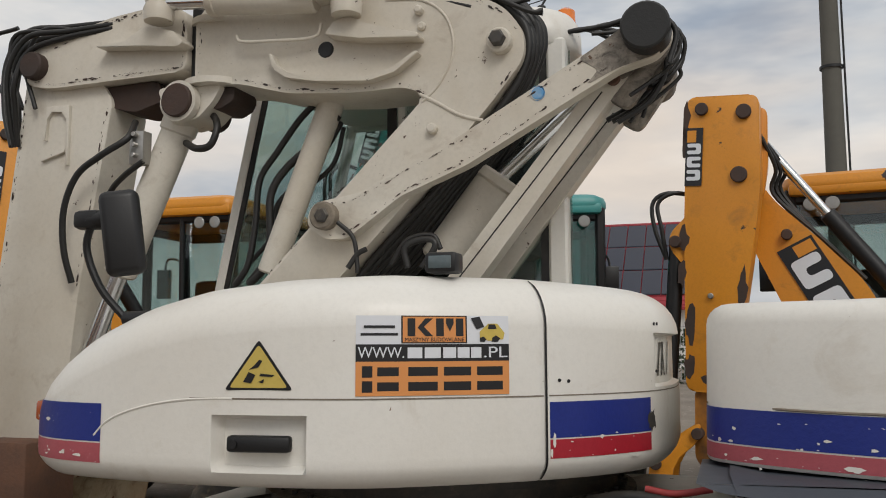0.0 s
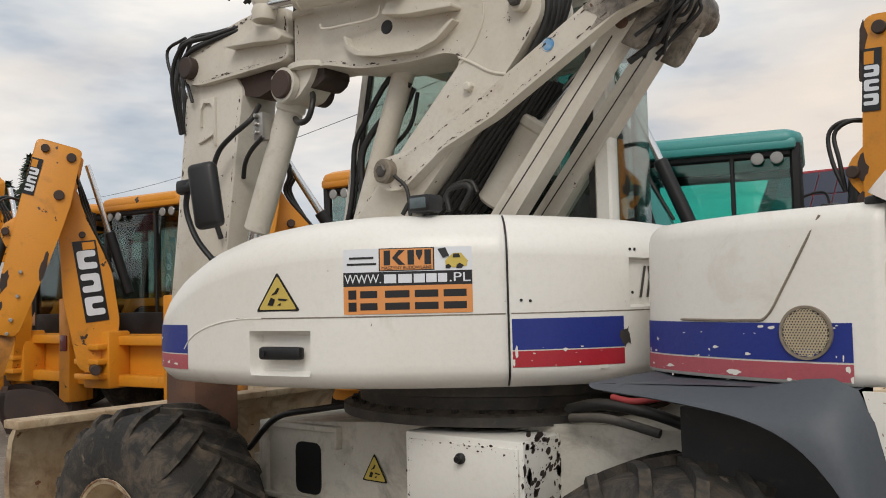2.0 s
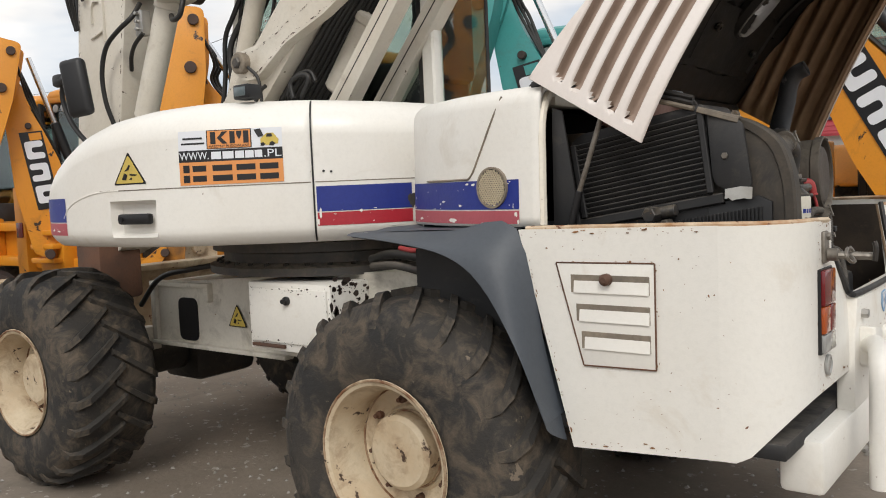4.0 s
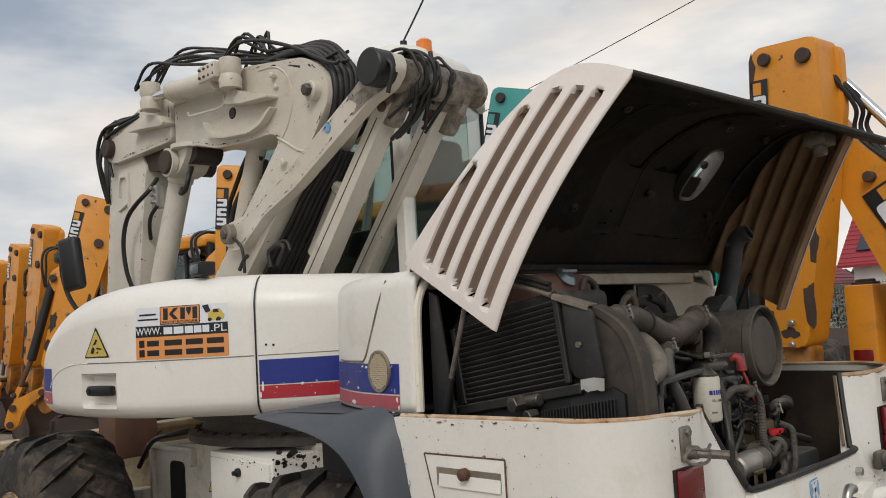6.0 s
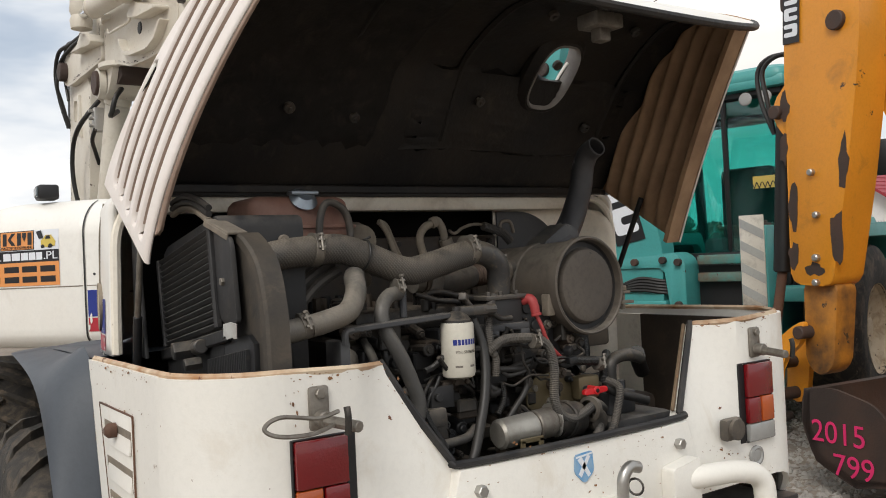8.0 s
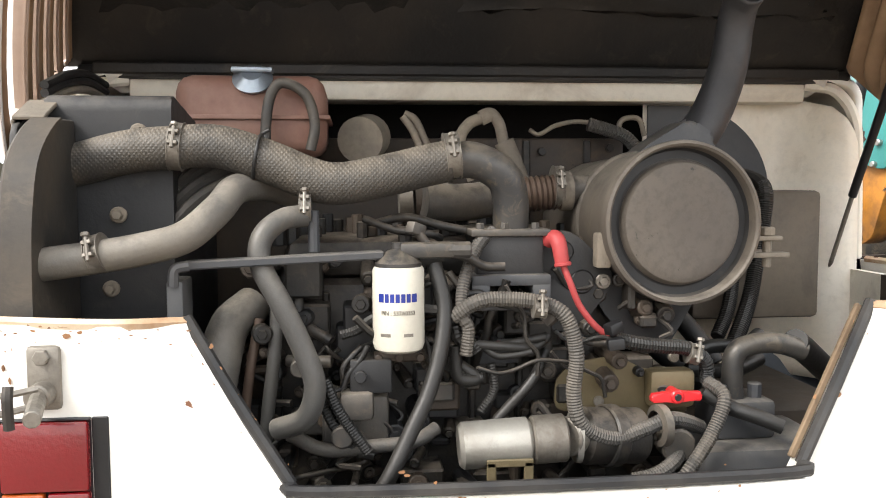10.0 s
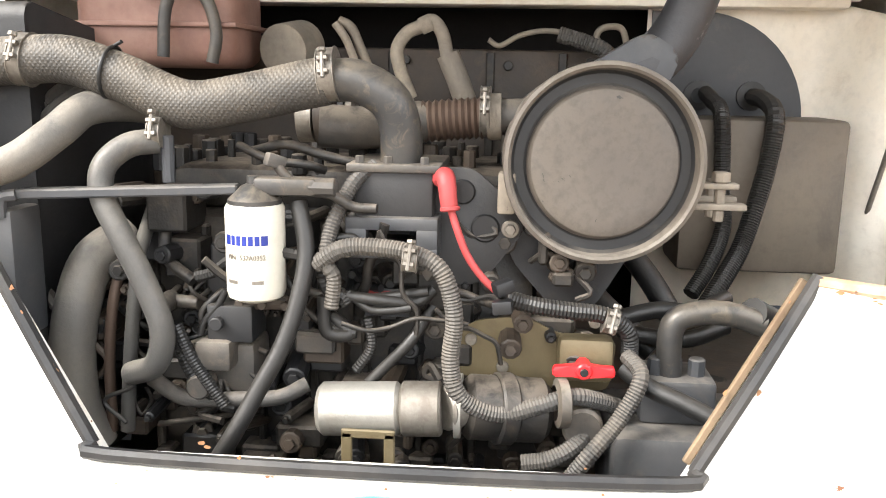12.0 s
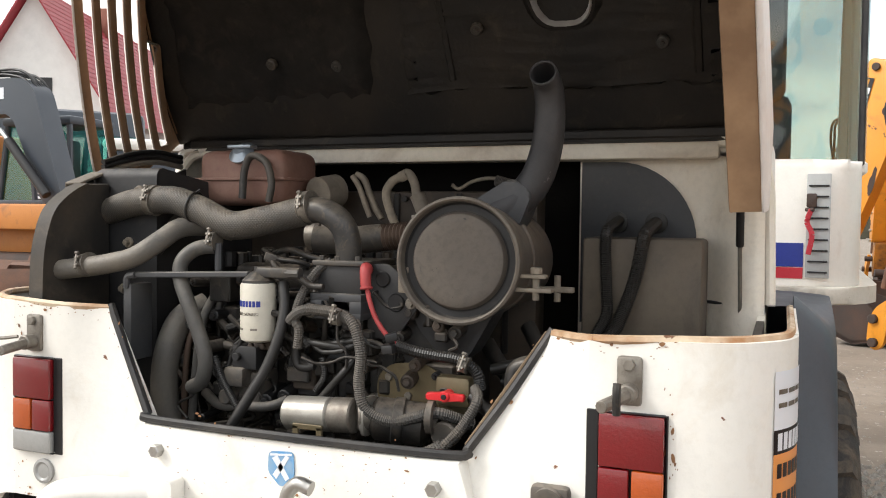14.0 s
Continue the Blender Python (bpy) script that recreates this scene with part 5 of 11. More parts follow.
    part("strut_tube", bm, "black", gs)
    bm = B()
    rod(bm, (0.955, 4.07, 1.45), (1.075, 4.07, 1.69), 0.006, 10)
    fs = part("gas_strut", bm, "zinc", ex)
    bm = B()
    rod(bm, (1.06, 4.07, 1.66), (1.20, 4.075, 1.94), 0.011, 12)
    part("strut_tube", bm, "black", fs)


build_hood()

# ---- boom, dipper and their rams ----
def bpl(x, z, off=0.0):
    """The boom's upright plane, off metres behind its near face."""
    return Vector((x, 2.9445 + 0.075 * x + off, z))


BW = 0.30


def plate(name, pts, a, b, material, parent, label="", r=0.0, bevel=0.006):
    bm = B()
    prism(bm, rounded(pts, r) if r else pts, a, b, bpl, bevel)
    return part(name, bm, material, parent, label)


boom = plate("boom", [(-1.84, 2.08), (-1.48, 2.08), (-0.98, 2.61), (-0.74, 2.88), (-0.60, 3.06), (-0.60, 3.18), (-0.68, 3.29), (-0.80, 3.36), (-1.30, 3.43), (-2.05, 3.46), (-2.16, 3.40), (-2.16, 3.06), (-1.93, 3.05),
                     (-1.68, 2.985), (-1.35, 2.965), (-1.13, 2.975), (-1.03, 2.93)], 0.0, BW, "boom", ex, "chipped white two-piece boom", r=0.05, bevel=0.01)
fore = plate("offset_boom", [(-3.10, 3.13), (-2.95, 3.10), (-2.20, 3.13), (-2.20, 3.42), (-2.32, 3.47), (-2.62, 3.43), (-3.02, 3.32), (-3.13, 3.25)], -0.01, BW - 0.02, "boom", ex, "chipped white offset boom end", r=0.06, bevel=0.01)
# curved stiffening fins and pin flanges on the near face
for pts, par, d in (([(-1.76, 3.16), (-1.735, 3.09), (-1.67, 3.045), (-1.53, 3.018), (-1.28, 3.0), (-1.16, 3.03), (-1.05, 3.11), (-1.065, 3.12), (-1.17, 3.052), (-1.29, 3.022), (-1.53, 3.04), (-1.66, 3.068), (-1.72, 3.11), (-1.745, 3.165)], boom, 0.05),
                    ([(-2.64, 3.262), (-2.48, 3.275), (-2.38, 3.34), (-2.31, 3.32), (-2.22, 3.30), (-2.17, 3.245), (-2.20, 3.225), (-2.39, 3.245)], fore, 0.085),
                    ([(-1.47, 3.215), (-1.43, 3.27), (-1.36, 3.29), (-1.28, 3.25), (-1.18, 3.22), (-1.04, 3.185), (-1.04, 3.165), (-1.31, 3.185)], boom, 0.085)):
    bm = B()
    prism(bm, rounded(pts, 0.012, 3), -d, 0.01, bpl, 0.004)
    part("gusset", bm, "boom", par)
for pts, par, rr in (([(-2.24, 3.45), (-2.49, 3.42), (-2.67, 3.37), (-2.715, 3.31), (-2.70, 3.25), (-2.64, 3.20), (-2.53, 3.165), (-2.45, 3.185), (-2.41, 3.24)], fore, 0.009), ([(-1.22, 3.38), (-1.05, 3.36), (-0.94, 3.27), (-0.91, 3.12), (-0.97, 2.98), (-1.05, 2.90)], boom, 0.006),
                 ([(-1.06, 2.935), (-0.98, 2.89), (-0.88, 2.83), (-0.78, 2.80)], boom, 0.008)):
    bm = B()
    tube(bm, [bpl(x, z, -0.001) for x, z in pts], rr, 8, 6)
    part("weld_ridge", bm, "boom", par)
# collar where the two boom pieces join, with the swing joint below
bm = B()
for z0, z1, rr in ((3.055, 3.085, 0.16), (3.36, 3.39, 0.13)):
    lathe(bm, [(0, z0), (rr, z0), (rr, z1), (0, z1)], Matrix.Translation(bpl(-2.10, 0, 0.10)), 28)
lathe(bm, [(0, 3.0), (0.06, 3.0), (0.06, 3.5), (0, 3.5)], Matrix.Translation(bpl(-2.18, 0, 0.12)), 16)
part("swing_joint", bm, "boom", ex, "white swing joint with a flat collar")
bm = B()
box(bm, (-2.20, 2.81, 3.07), (-2.15, 3.06, 3.45), 0.0)
part("joint_gap", bm, "black", ex)


def pin(name, x, z, r, d0, d1, material, parent, n=20):
    bm = B()
    rod(bm, bpl(x, z, d0), bpl(x, z, d1), r, n, 0.008)
    return part(name, bm, material, parent)


pin("boom_pin", -0.70, 3.136, 0.055, -0.05, 0.02, "boom", boom)
pin("boom_pin", -0.70, 3.136, 0.036, -0.085, -0.04, "engine_grey", boom, 6)
pin("boom_pin", -1.00, 2.775, 0.024, -0.035, 0.02, "boom", boom, 8)
pin("boom_hole", -1.505, 3.175, 0.042, -0.004, 0.02, "black", boom)
pin("boom_pin", -3.03, 3.215, 0.068, -0.06, 0.36, "rust_dark", fore)
pin("boom_pin", -1.06, 3.31, 0.02, -0.04, 0.02, "boom", boom, 8)
pin("boom_pin", -1.05, 3.24, 0.02, -0.02, 0.02, "boom", boom, 8)

# steering link from the top pin to the foot
lk = plate("boom_link", [(-0.30, 3.05), (-0.18, 3.13), (-0.10, 3.19), (0.0, 3.17), (0.02, 3.08), (-0.05, 3.0), (-0.20, 2.955), (-0.83, 2.595), (-1.12, 2.475), (-1.36, 2.30), (-1.46, 2.30), (-1.55, 2.37), (-1.52, 2.46), (-1.30, 2.50), (-0.86, 2.72)],
           -0.075, 0.0, "boom", ex, "long white boom link with a blue mark", r=0.03)
pin("link_pin", -1.455, 2.40, 0.062, -0.12, -0.06, "dustmetal", lk)
pin("link_pin", -1.455, 2.40, 0.034, -0.135, -0.11, "engine_grey", lk, 6)
pin("top_pin_cap", -0.085, 3.10, 0.098, -0.17, -0.04, "hose", lk, 26)
pin("top_pin", -0.085, 3.10, 0.080, -0.06, 0.62, "greasy", lk, 26)
plate("grease_film", [(-0.36, 3.01), (-0.20, 3.115), (-0.10, 3.186), (0.0, 3.166), (0.016, 3.08), (-0.05, 3.004), (-0.20, 2.962), (-0.33, 2.90), (-0.28, 2.96)], -0.0775, -0.0745, "greasy", lk, r=0.02, bevel=0)
pin("blue_mark", -0.53, 2.88, 0.032, -0.078, -0.07, "blue_label", lk)

# twin lifting arms behind the link
for off in (0.06, 0.42):
    bm = B()
    a, b = bpl(-0.22, 2.98, off), bpl(-0.93, 2.05, off)
    w = (b - a).normalized()
    s = Vector((-w.z, 0, w.x))
    P = lambda u, v, d: a + w * u + s * v + Vector((0, d, 0))
    L = (b - a).length
    prism(bm, rounded([(-0.10, -0.055), (-0.10, 0.045), (0.12, 0.042), (L, 0.046), (L, -0.076), (0.12, -0.062)], 0.03), 0.0, 0.11, P, 0.016)
    arm = part("lifting_arm", bm, "boom", ex, "white welded lifting arm")
    bm = B()
    prism(bm, [(0.10, -0.004), (L - 0.02, -0.030), (L - 0.02, -0.036), (0.10, -0.010)], -0.002, 0.002, P)
    part("weld_line", bm, "engine", arm)
    bm = B()
    rod(bm, P(0.03, 0, -0.02), P(0.03, 0, 0.16), 0.03, 14)
    part("arm_pin", bm, "rust", arm)
    bm = B()
    prism(bm, rounded([(-0.102, -0.057), (-0.102, 0.047), (-0.02, 0.048), (0.02, 0.03), (-0.01, 0.0), (0.03, -0.04), (-0.01, -0.060)], 0.02), -0.003, 0.113, P)
    part("grease_film", bm, "greasy", arm)
# hoses coiled round the top pin
rnd = random.Random(19)
for i in range(8):
    d = 0.06 + 0.040 * i + rnd.uniform(-0.02, 0.02)
    r = 0.085 + rnd.uniform(0, 0.07)
    a0, a1 = rnd.uniform(110, 170), rnd.uniform(-110, -30)
    pts = [bpl(-0.10 + r * math.cos(radians(a0 + (a1 - a0) * j / 7)) * rnd.uniform(0.9, 1.12), 3.09 + r * math.sin(radians(a0 + (a1 - a0) * j / 7)), d + rnd.uniform(-0.03, 0.03)) for j in range(8)]
    pts = [bpl(-0.30 + rnd.uniform(-0.06, 0.03), 3.10 + rnd.uniform(-0.04, 0.10), d)] + pts + [bpl(-0.20 + rnd.uniform(-0.08, 0.06), 2.90 + rnd.uniform(-0.09, 0.06), d + rnd.uniform(-0.05, 0.05))]
    hose("hydraulic_hose", pts, 0.009, "hose", ex)
# top knuckle between the arms
bm = B()
rod(bm, bpl(-0.10, 3.08, 0.02), bpl(-0.10, 3.08, 0.66), 0.085, 20)
for d in (0.07, 0.48):
    prism(bm, rounded([(-0.20, 3.10), (-0.08, 3.16), (0.0, 3.08), (-0.18, 2.82), (-0.30, 2.90)], 0.04), d, d + 0.05, bpl, 0.008)
part("top_knuckle", bm, "greasy", ex, "greasy white knuckle with rust")
# lifting ram
bm = B()
rod(bm, bpl(-1.08, 2.22, 0.30), bpl(-0.80, 2.60, 0.30), 0.10, 24)
rod(bm, bpl(-0.82, 2.57, 0.30), bpl(-0.785, 2.618, 0.30), 0.112, 24)
ram = part("lifting_ram", bm, "boom", ex, "white hydraulic ram with a chrome rod")
bm = B()
rod(bm, bpl(-0.80, 2.60, 0.30), bpl(-0.36, 3.0, 0.30), 0.04, 18)
part("ram_rod", bm, "chrome", ram)
# offset ram on top of the boom
bm = B()
rod(bm, bpl(-2.02, 3.415, -0.10), bpl(-1.50, 3.375, -0.10), 0.062, 22)
rod(bm, bpl(-2.03, 3.416, -0.10), bpl(-1.98, 3.412, -0.10), 0.068, 22)
ram = part("offset_ram", bm, "boom", ex, "white hydraulic ram with a chrome rod")
bm = B()
rod(bm, bpl(-2.26, 3.43, -0.10), bpl(-2.0, 3.414, -0.10), 0.032, 16)
part("ram_rod", bm, "chrome", ram)
for x, z in ((-2.29, 3.43), (-1.36, 3.37)):
    bm = B()
    lathe(bm, [(0, -0.085), (0.066, -0.085), (0.072, -0.03), (0.06, 0.0), (0.072, 0.03), (0.066, 0.10), (0, 0.10)], Matrix.Translation(bpl(x, z, -0.10)), 20)
    part("ram_clevis", bm, "boom", ram)
bm = B()
box(bm, bpl(-1.60, 3.36, -0.17), bpl(-1.40, 3.46, -0.05), 0.008)
part("valve_block", bm, "boom", ram)
for i in range(4):
    for j in range(2):
        bm = B()
        rod(bm, bpl(-1.57 + 0.05 * i, 3.385 + 0.05 * j, -0.185), bpl(-1.57 + 0.05 * i, 3.385 + 0.05 * j, -0.165), 0.009, 8)
        part("valve_bolt", bm, "rust", ram)

# dipper hanging from the boom's end
dip = plate("dipper", [(-3.12, 3.22), (-3.00, 3.24), (-2.70, 3.13), (-2.63, 3.03), (-2.78, 2.1), (-2.86, 1.3), (-3.15, 1.2), (-3.36, 1.35), (-3.24, 2.2)], 0.04, 0.30, "boom", ex, "white box-section dipper hanging down", r=0.04, bevel=0.01)
bm = B()
for q in ([(-2.99, 3.02), (-2.86, 3.02), (-2.86, 2.72), (-2.87, 2.72), (-2.872, 2.95), (-2.90, 2.99), (-2.96, 2.995), (-2.985, 2.96), (-2.99, 2.85), (-3.0, 2.85)], [(-3.01, 2.76), (-2.88, 2.80), (-2.88, 2.785), (-3.01, 2.745)]):
    prism(bm, q, 0.02, 0.045, bpl, 0.002)
part("dipper_gusset", bm, "boom", dip)
bm = B()
rod(bm, bpl(-2.30, 2.93, 0.12), bpl(-2.62, 2.18, 0.12), 0.078, 20)
rod(bm, bpl(-2.28, 2.99, 0.12), bpl(-2.33, 2.86, 0.12), 0.088, 20)
ram = part("dipper_ram", bm, "boom", ex, "white hydraulic ram beside the dipper")
bm = B()
rod(bm, bpl(-2.62, 2.18, 0.12), bpl(-2.85, 1.6, 0.12), 0.042, 16)
part("ram_rod", bm, "chrome", ram)
bm = B()
box(bm, bpl(-2.50, 2.70, -0.0), bpl(-2.42, 2.86, 0.06), 0.006, None)
for z in (2.74, 2.79, 2.84):
    rod(bm, bpl(-2.46, z, -0.03), bpl(-2.46, z, 0.02), 0.012, 8)
part("valve_block", bm, "steel", ram)
bm = B()
prism(bm, rounded([(-2.36, 3.06), (-2.02, 3.06), (-2.06, 2.98), (-2.14, 2.90), (-2.28, 2.88)], 0.03), 0.0, 0.20, bpl, 0.008)
part("ram_head", bm, "boom", ram)
bm = B()
rod(bm, bpl(-2.22, 2.98, -0.062), bpl(-2.22, 2.98, 0.30), 0.080, 24, 0.006)
part("ram_pin", bm, "rust_dark", ram)
bm = B()
lathe(bm, [(0.078, 0), (0.098, 0), (0.098, 0.04), (0.078, 0.04)], Matrix.Translation(bpl(-2.22, 2.98, 0.0)) @ pose(0, 0, 0, 90), 24)
part("ram_eye", bm, "boom", ram)
# Dark blocks: the greasy joint, and the shadowed hoses beneath the boom.
bm = B()
prism(bm, rounded([(-2.75, 3.10), (-2.40, 3.12), (-2.36, 3.02), (-2.52, 2.97), (-2.72, 3.02)], 0.03), 0.06, 0.26, bpl, 0.01)
part("greasy_dark_block", bm, "rust_dark", ram)
bm = B()
prism(bm, rounded([(-2.16, 3.06), (-1.98, 3.06), (-1.98, 2.99), (-2.05, 2.95), (-2.14, 2.96)], 0.02), 0.04, 0.24, bpl, 0.01)
part("greasy_dark_block", bm, "rust_dark", ram, "dark block for the greasy joint and shadow under the boom")
# inner ram seen between boom and cab
bm = B()
rod(bm, bpl(-1.56, 3.03, 0.22), bpl(-1.88, 2.18, 0.22), 0.062, 20)
rod(bm, bpl(-1.55, 3.06, 0.22), bpl(-1.575, 2.99, 0.22), 0.072, 20)
part("inner_ram", bm, "boom", ex, "white hydraulic ram between boom and cab")

# ---- driver's cab ----
def build_cab():
    x0, x1, y0, y1, zb, zt = -2.28, -0.52, 3.36, 4.55, 1.47, 3.30
    bm = B()
    prism(bm, rounded([(-2.28, 3.36), (-0.30, 3.36), (-0.18, 3.6), (-0.18, 4.36), (-0.31, 4.475), (-2.1, 4.53), (-2.28, 4.4)], 0.12), 1.44, 1.985, lambda u, v, w: Vector((u, v, w)), 0.04)
    cab = part("cab", bm, "white", ex, "white driver's cab with large panes")
    bm = B()
    plan = rounded([(-2.05, 3.33), (-0.55, 3.33), (-0.45, 3.5), (-0.56, 4.05), (-0.92, 4.58), (-2.05, 4.58), (-2.2, 4.4), (-2.2, 3.5)], 0.16, 5)
    rings = [[bm.verts.new((-1.30 + (x + 1.30) * k, 3.95 + (y - 3.95) * k, z)) for x, y in plan] for k, z in ((0.97, 3.255), (1.0, 3.275), (1.0, 3.35), (0.985, 3.41), (0.95, 3.455), (0.88, 3.487), (0.70, 3.505), (0.3, 3.512))]
    for a, b in zip(rings, rings[1:]):
        for i in range(len(plan)):
            bm.faces.new((a[i], a[(i + 1) % len(plan)], b[(i + 1) % len(plan)], b[i]))
    bm.faces.new(rings[0])
    bm.faces.new(rings[-1])
    part("cab_roof", bm, "white", cab, "rounded white cab roof", smooth=60)
    for a, b, w, h in (((-2.42, 3.40, 1.97), (-2.14, 3.40, 3.30), 0.07, 0.06), ((-2.42, 4.51, 1.97), (-2.14, 4.51, 3.30), 0.07, 0.06), ((-0.555, 3.40, 2.0), (-0.555, 3.40, 3.30), 0.10, 0.09),
                       ((-1.35, 3.40, 1.97), (-1.35, 3.40, 3.3), 0.05, 0.05), ((-1.5, 4.51, 1.97), (-1.5, 4.51, 3.3), 0.05, 0.05)):
        bm = B()
        bar(bm, a, b, w, h, 0.012, (1, 0, 0))
        part("cab_post", bm, "white", cab)
    bm = B()
    bar(bm, (-0.93, 4.51, 2.0), (-0.93, 4.51, 3.30), 0.03, 0.03, 0.008, (1, 0, 0))
    part("cab_post", bm, "seal", cab, "slim dark corner post")
    for y in (3.40, 4.51):
        for z in (1.99, 3.26):
            bm = B()
            bar(bm, (-2.42 if z < 3 else -2.16, y, z), (-0.56 if y < 4 else -0.93, y, z), 0.06, 0.06, 0.01)
            part("cab_rail", bm, "white", cab)
    near, fard = 3.385, 4.53
    for pts in ([(-2.38, near, 2.0), (-1.37, near, 2.0), (-1.37, near, 3.25), (-2.13, near, 3.25)], [(-1.33, near, 2.0), (-0.6, near, 2.0), (-0.6, near, 3.25), (-1.33, near, 3.25)],
                [(-2.38, fard, 2.0), (-1.52, fard, 2.0), (-1.52, fard, 3.25), (-2.13, fard, 3.25)], [(-1.48, fard, 2.0), (-0.95, fard, 2.0), (-0.95, fard, 3.25), (-1.48, fard, 3.25)],
                [(-0.50, 3.42, 2.0), (-0.61, 4.02, 2.0), (-0.61, 4.02, 3.25), (-0.50, 3.42, 3.25)], [(-0.61, 4.02, 2.0), (-0.92, 4.49, 2.0), (-0.92, 4.49, 3.25), (-0.61, 4.02, 3.25)],
                [(-2.42, 3.42, 2.0), (-2.42, 4.49, 2.0), (-2.15, 4.49, 3.25), (-2.15, 3.42, 3.25)]):
        bm = B()
        vs = [Vector(p) for p in pts]
        nrm = (vs[1] - vs[0]).cross(vs[3] - vs[0]).normalized() * 0.006
        lo, hi = [bm.verts.new(v - nrm / 2) for v in vs], [bm.verts.new(v + nrm / 2) for v in vs]
        bm.faces.new(lo), bm.faces.new(hi)
        for i in range(4):
            bm.faces.new((lo[i], lo[(i + 1) % 4], hi[(i + 1) % 4], hi[i]))
        g = part("pane", bm, "pane", cab, "tinted cab window")
        g.visible_shadow = False
    for a, b in (((-2.37, 3.378, 2.08), (-2.12, 3.378, 3.24)), ((-1.40, 3.378, 2.08), (-1.40, 3.378, 3.24)), ((-0.615, 3.378, 2.08), (-0.615, 3.378, 3.24))):
        bm = B()
        bar(bm, a, b, 0.012, 0.05, 0.002, (1, 0, 0))
        part("window_seal", bm, "seal", cab)
    bm = B()
    tube(bm, [(-0.485, 3.42, 2.002), (-0.60, 4.02, 2.002), (-0.91, 4.49, 2.002)], 0.020, 6)
    part("window_seal", bm, "seal", cab)
    bm = B()
    box(bm, (-1.35, 3.65, 1.97), (-0.85, 4.2, 2.35), 0.06)
    box(bm, (-0.95, 3.68, 2.3), (-0.78, 4.17, 3.0), 0.06)
    part("seat", bm, "seat", cab)
    bm = B()
    box(bm, (-1.6, 3.45, 2.0), (-0.9, 3.58, 2.4), 0.03)
    rod(bm, (-1.9, 3.9, 2.0), (-1.7, 3.9, 2.6), 0.04)
    part("console", bm, "black", cab)
    # grille on the rear of the body under the cab
    bm = B()
    box(bm, (-0.19, 4.263, 1.505), (-0.165, 4.352, 1.925), 0.004)
    gr = part("side_grille", bm, paint("light_grey_grille", (0.40, 0.41, 0.41), 0.5, other=(0.33, 0.33, 0.32), patch=0.6), cab, "light grey slotted grille")
    for i in range(9):
        bm = B()
        box(bm, (-0.170, 4.270, 1.525 + 0.0435 * i), (-0.158, 4.345, 1.532 + 0.0435 * i), 0.002, None, 1)
        part("slat", bm, "black", gr)
    bm = B()
    box(bm, (-0.182, 3.95, 1.548), (-0.176, 4.255, 1.645), 0.001, None, 1)
    part("stripe", bm, "blue", cab)
    bm = B()
    box(bm, (-0.182, 3.95, 1.50), (-0.176, 4.255, 1.545), 0.001, None, 1)
    part("stripe", bm, "red", cab)
    # lock plate and red ribbon on the grille
    bm = B()
    box(bm, (-0.165, 4.262, 1.79), (-0.150, 4.300, 1.845), 0.004)
    rod(bm, (-0.16, 4.26, 1.78), (-0.14, 4.29, 1.78), 0.008, 8)
    part("lock_plate", bm, "rust_dark", cab)
    bm = B()
    pts = smooth_line([(-0.145, 4.28, 1.78), (-0.140, 4.265, 1.73), (-0.143, 4.285, 1.68), (-0.140, 4.272, 1.60)], 4)
    for p, q in zip(pts, pts[1:]):
        bar(bm, p, q, 0.006, 0.020, 0.001)
    part("ribbon", bm, "red", cab, "red cloth ribbon tied to the grille")
    # beacon and aerial
    bm = B()
    lathe(bm, [(0, 0), (0.055, 0), (0.055, 0.02), (0.05, 0.025), (0.048, 0.09), (0.03, 0.105), (0, 0.108)], pose(-0.55, 3.62, 3.43), 20)
    part("beacon", bm, "gas", cab, "orange rotating beacon")
    bm = B()
    rod(bm, (-0.66, 3.55, 3.48), (-0.66, 3.55, 3.54), 0.022)
    tube(bm, [(-0.66, 3.55, 3.54), (-0.58, 3.60, 3.70), (-0.40, 3.70, 4.05)], 0.006, 6)
    part("aerial", bm, "black", cab)


build_cab()

# ---- engine bay ----
bm = B()
box(bm, (0.95, 2.58, 0.84), (1.44, 3.32, 1.50), 0.03)
box(bm, (1.05, 2.62, 1.50), (1.40, 3.30, 1.585), 0.03)
engine = part("engine", bm, "engine", ex, "dusty black diesel engine with pumps and pipes")
for i in range(7):
    bm = B()
    box(bm, (1.43, 2.60 + 0.10 * i, 0.98), (1.455, 2.615 + 0.10 * i, 1.48), 0.004, None, 1)
    part("block_rib", bm, "engine", engine)
rnd = random.Random(5)
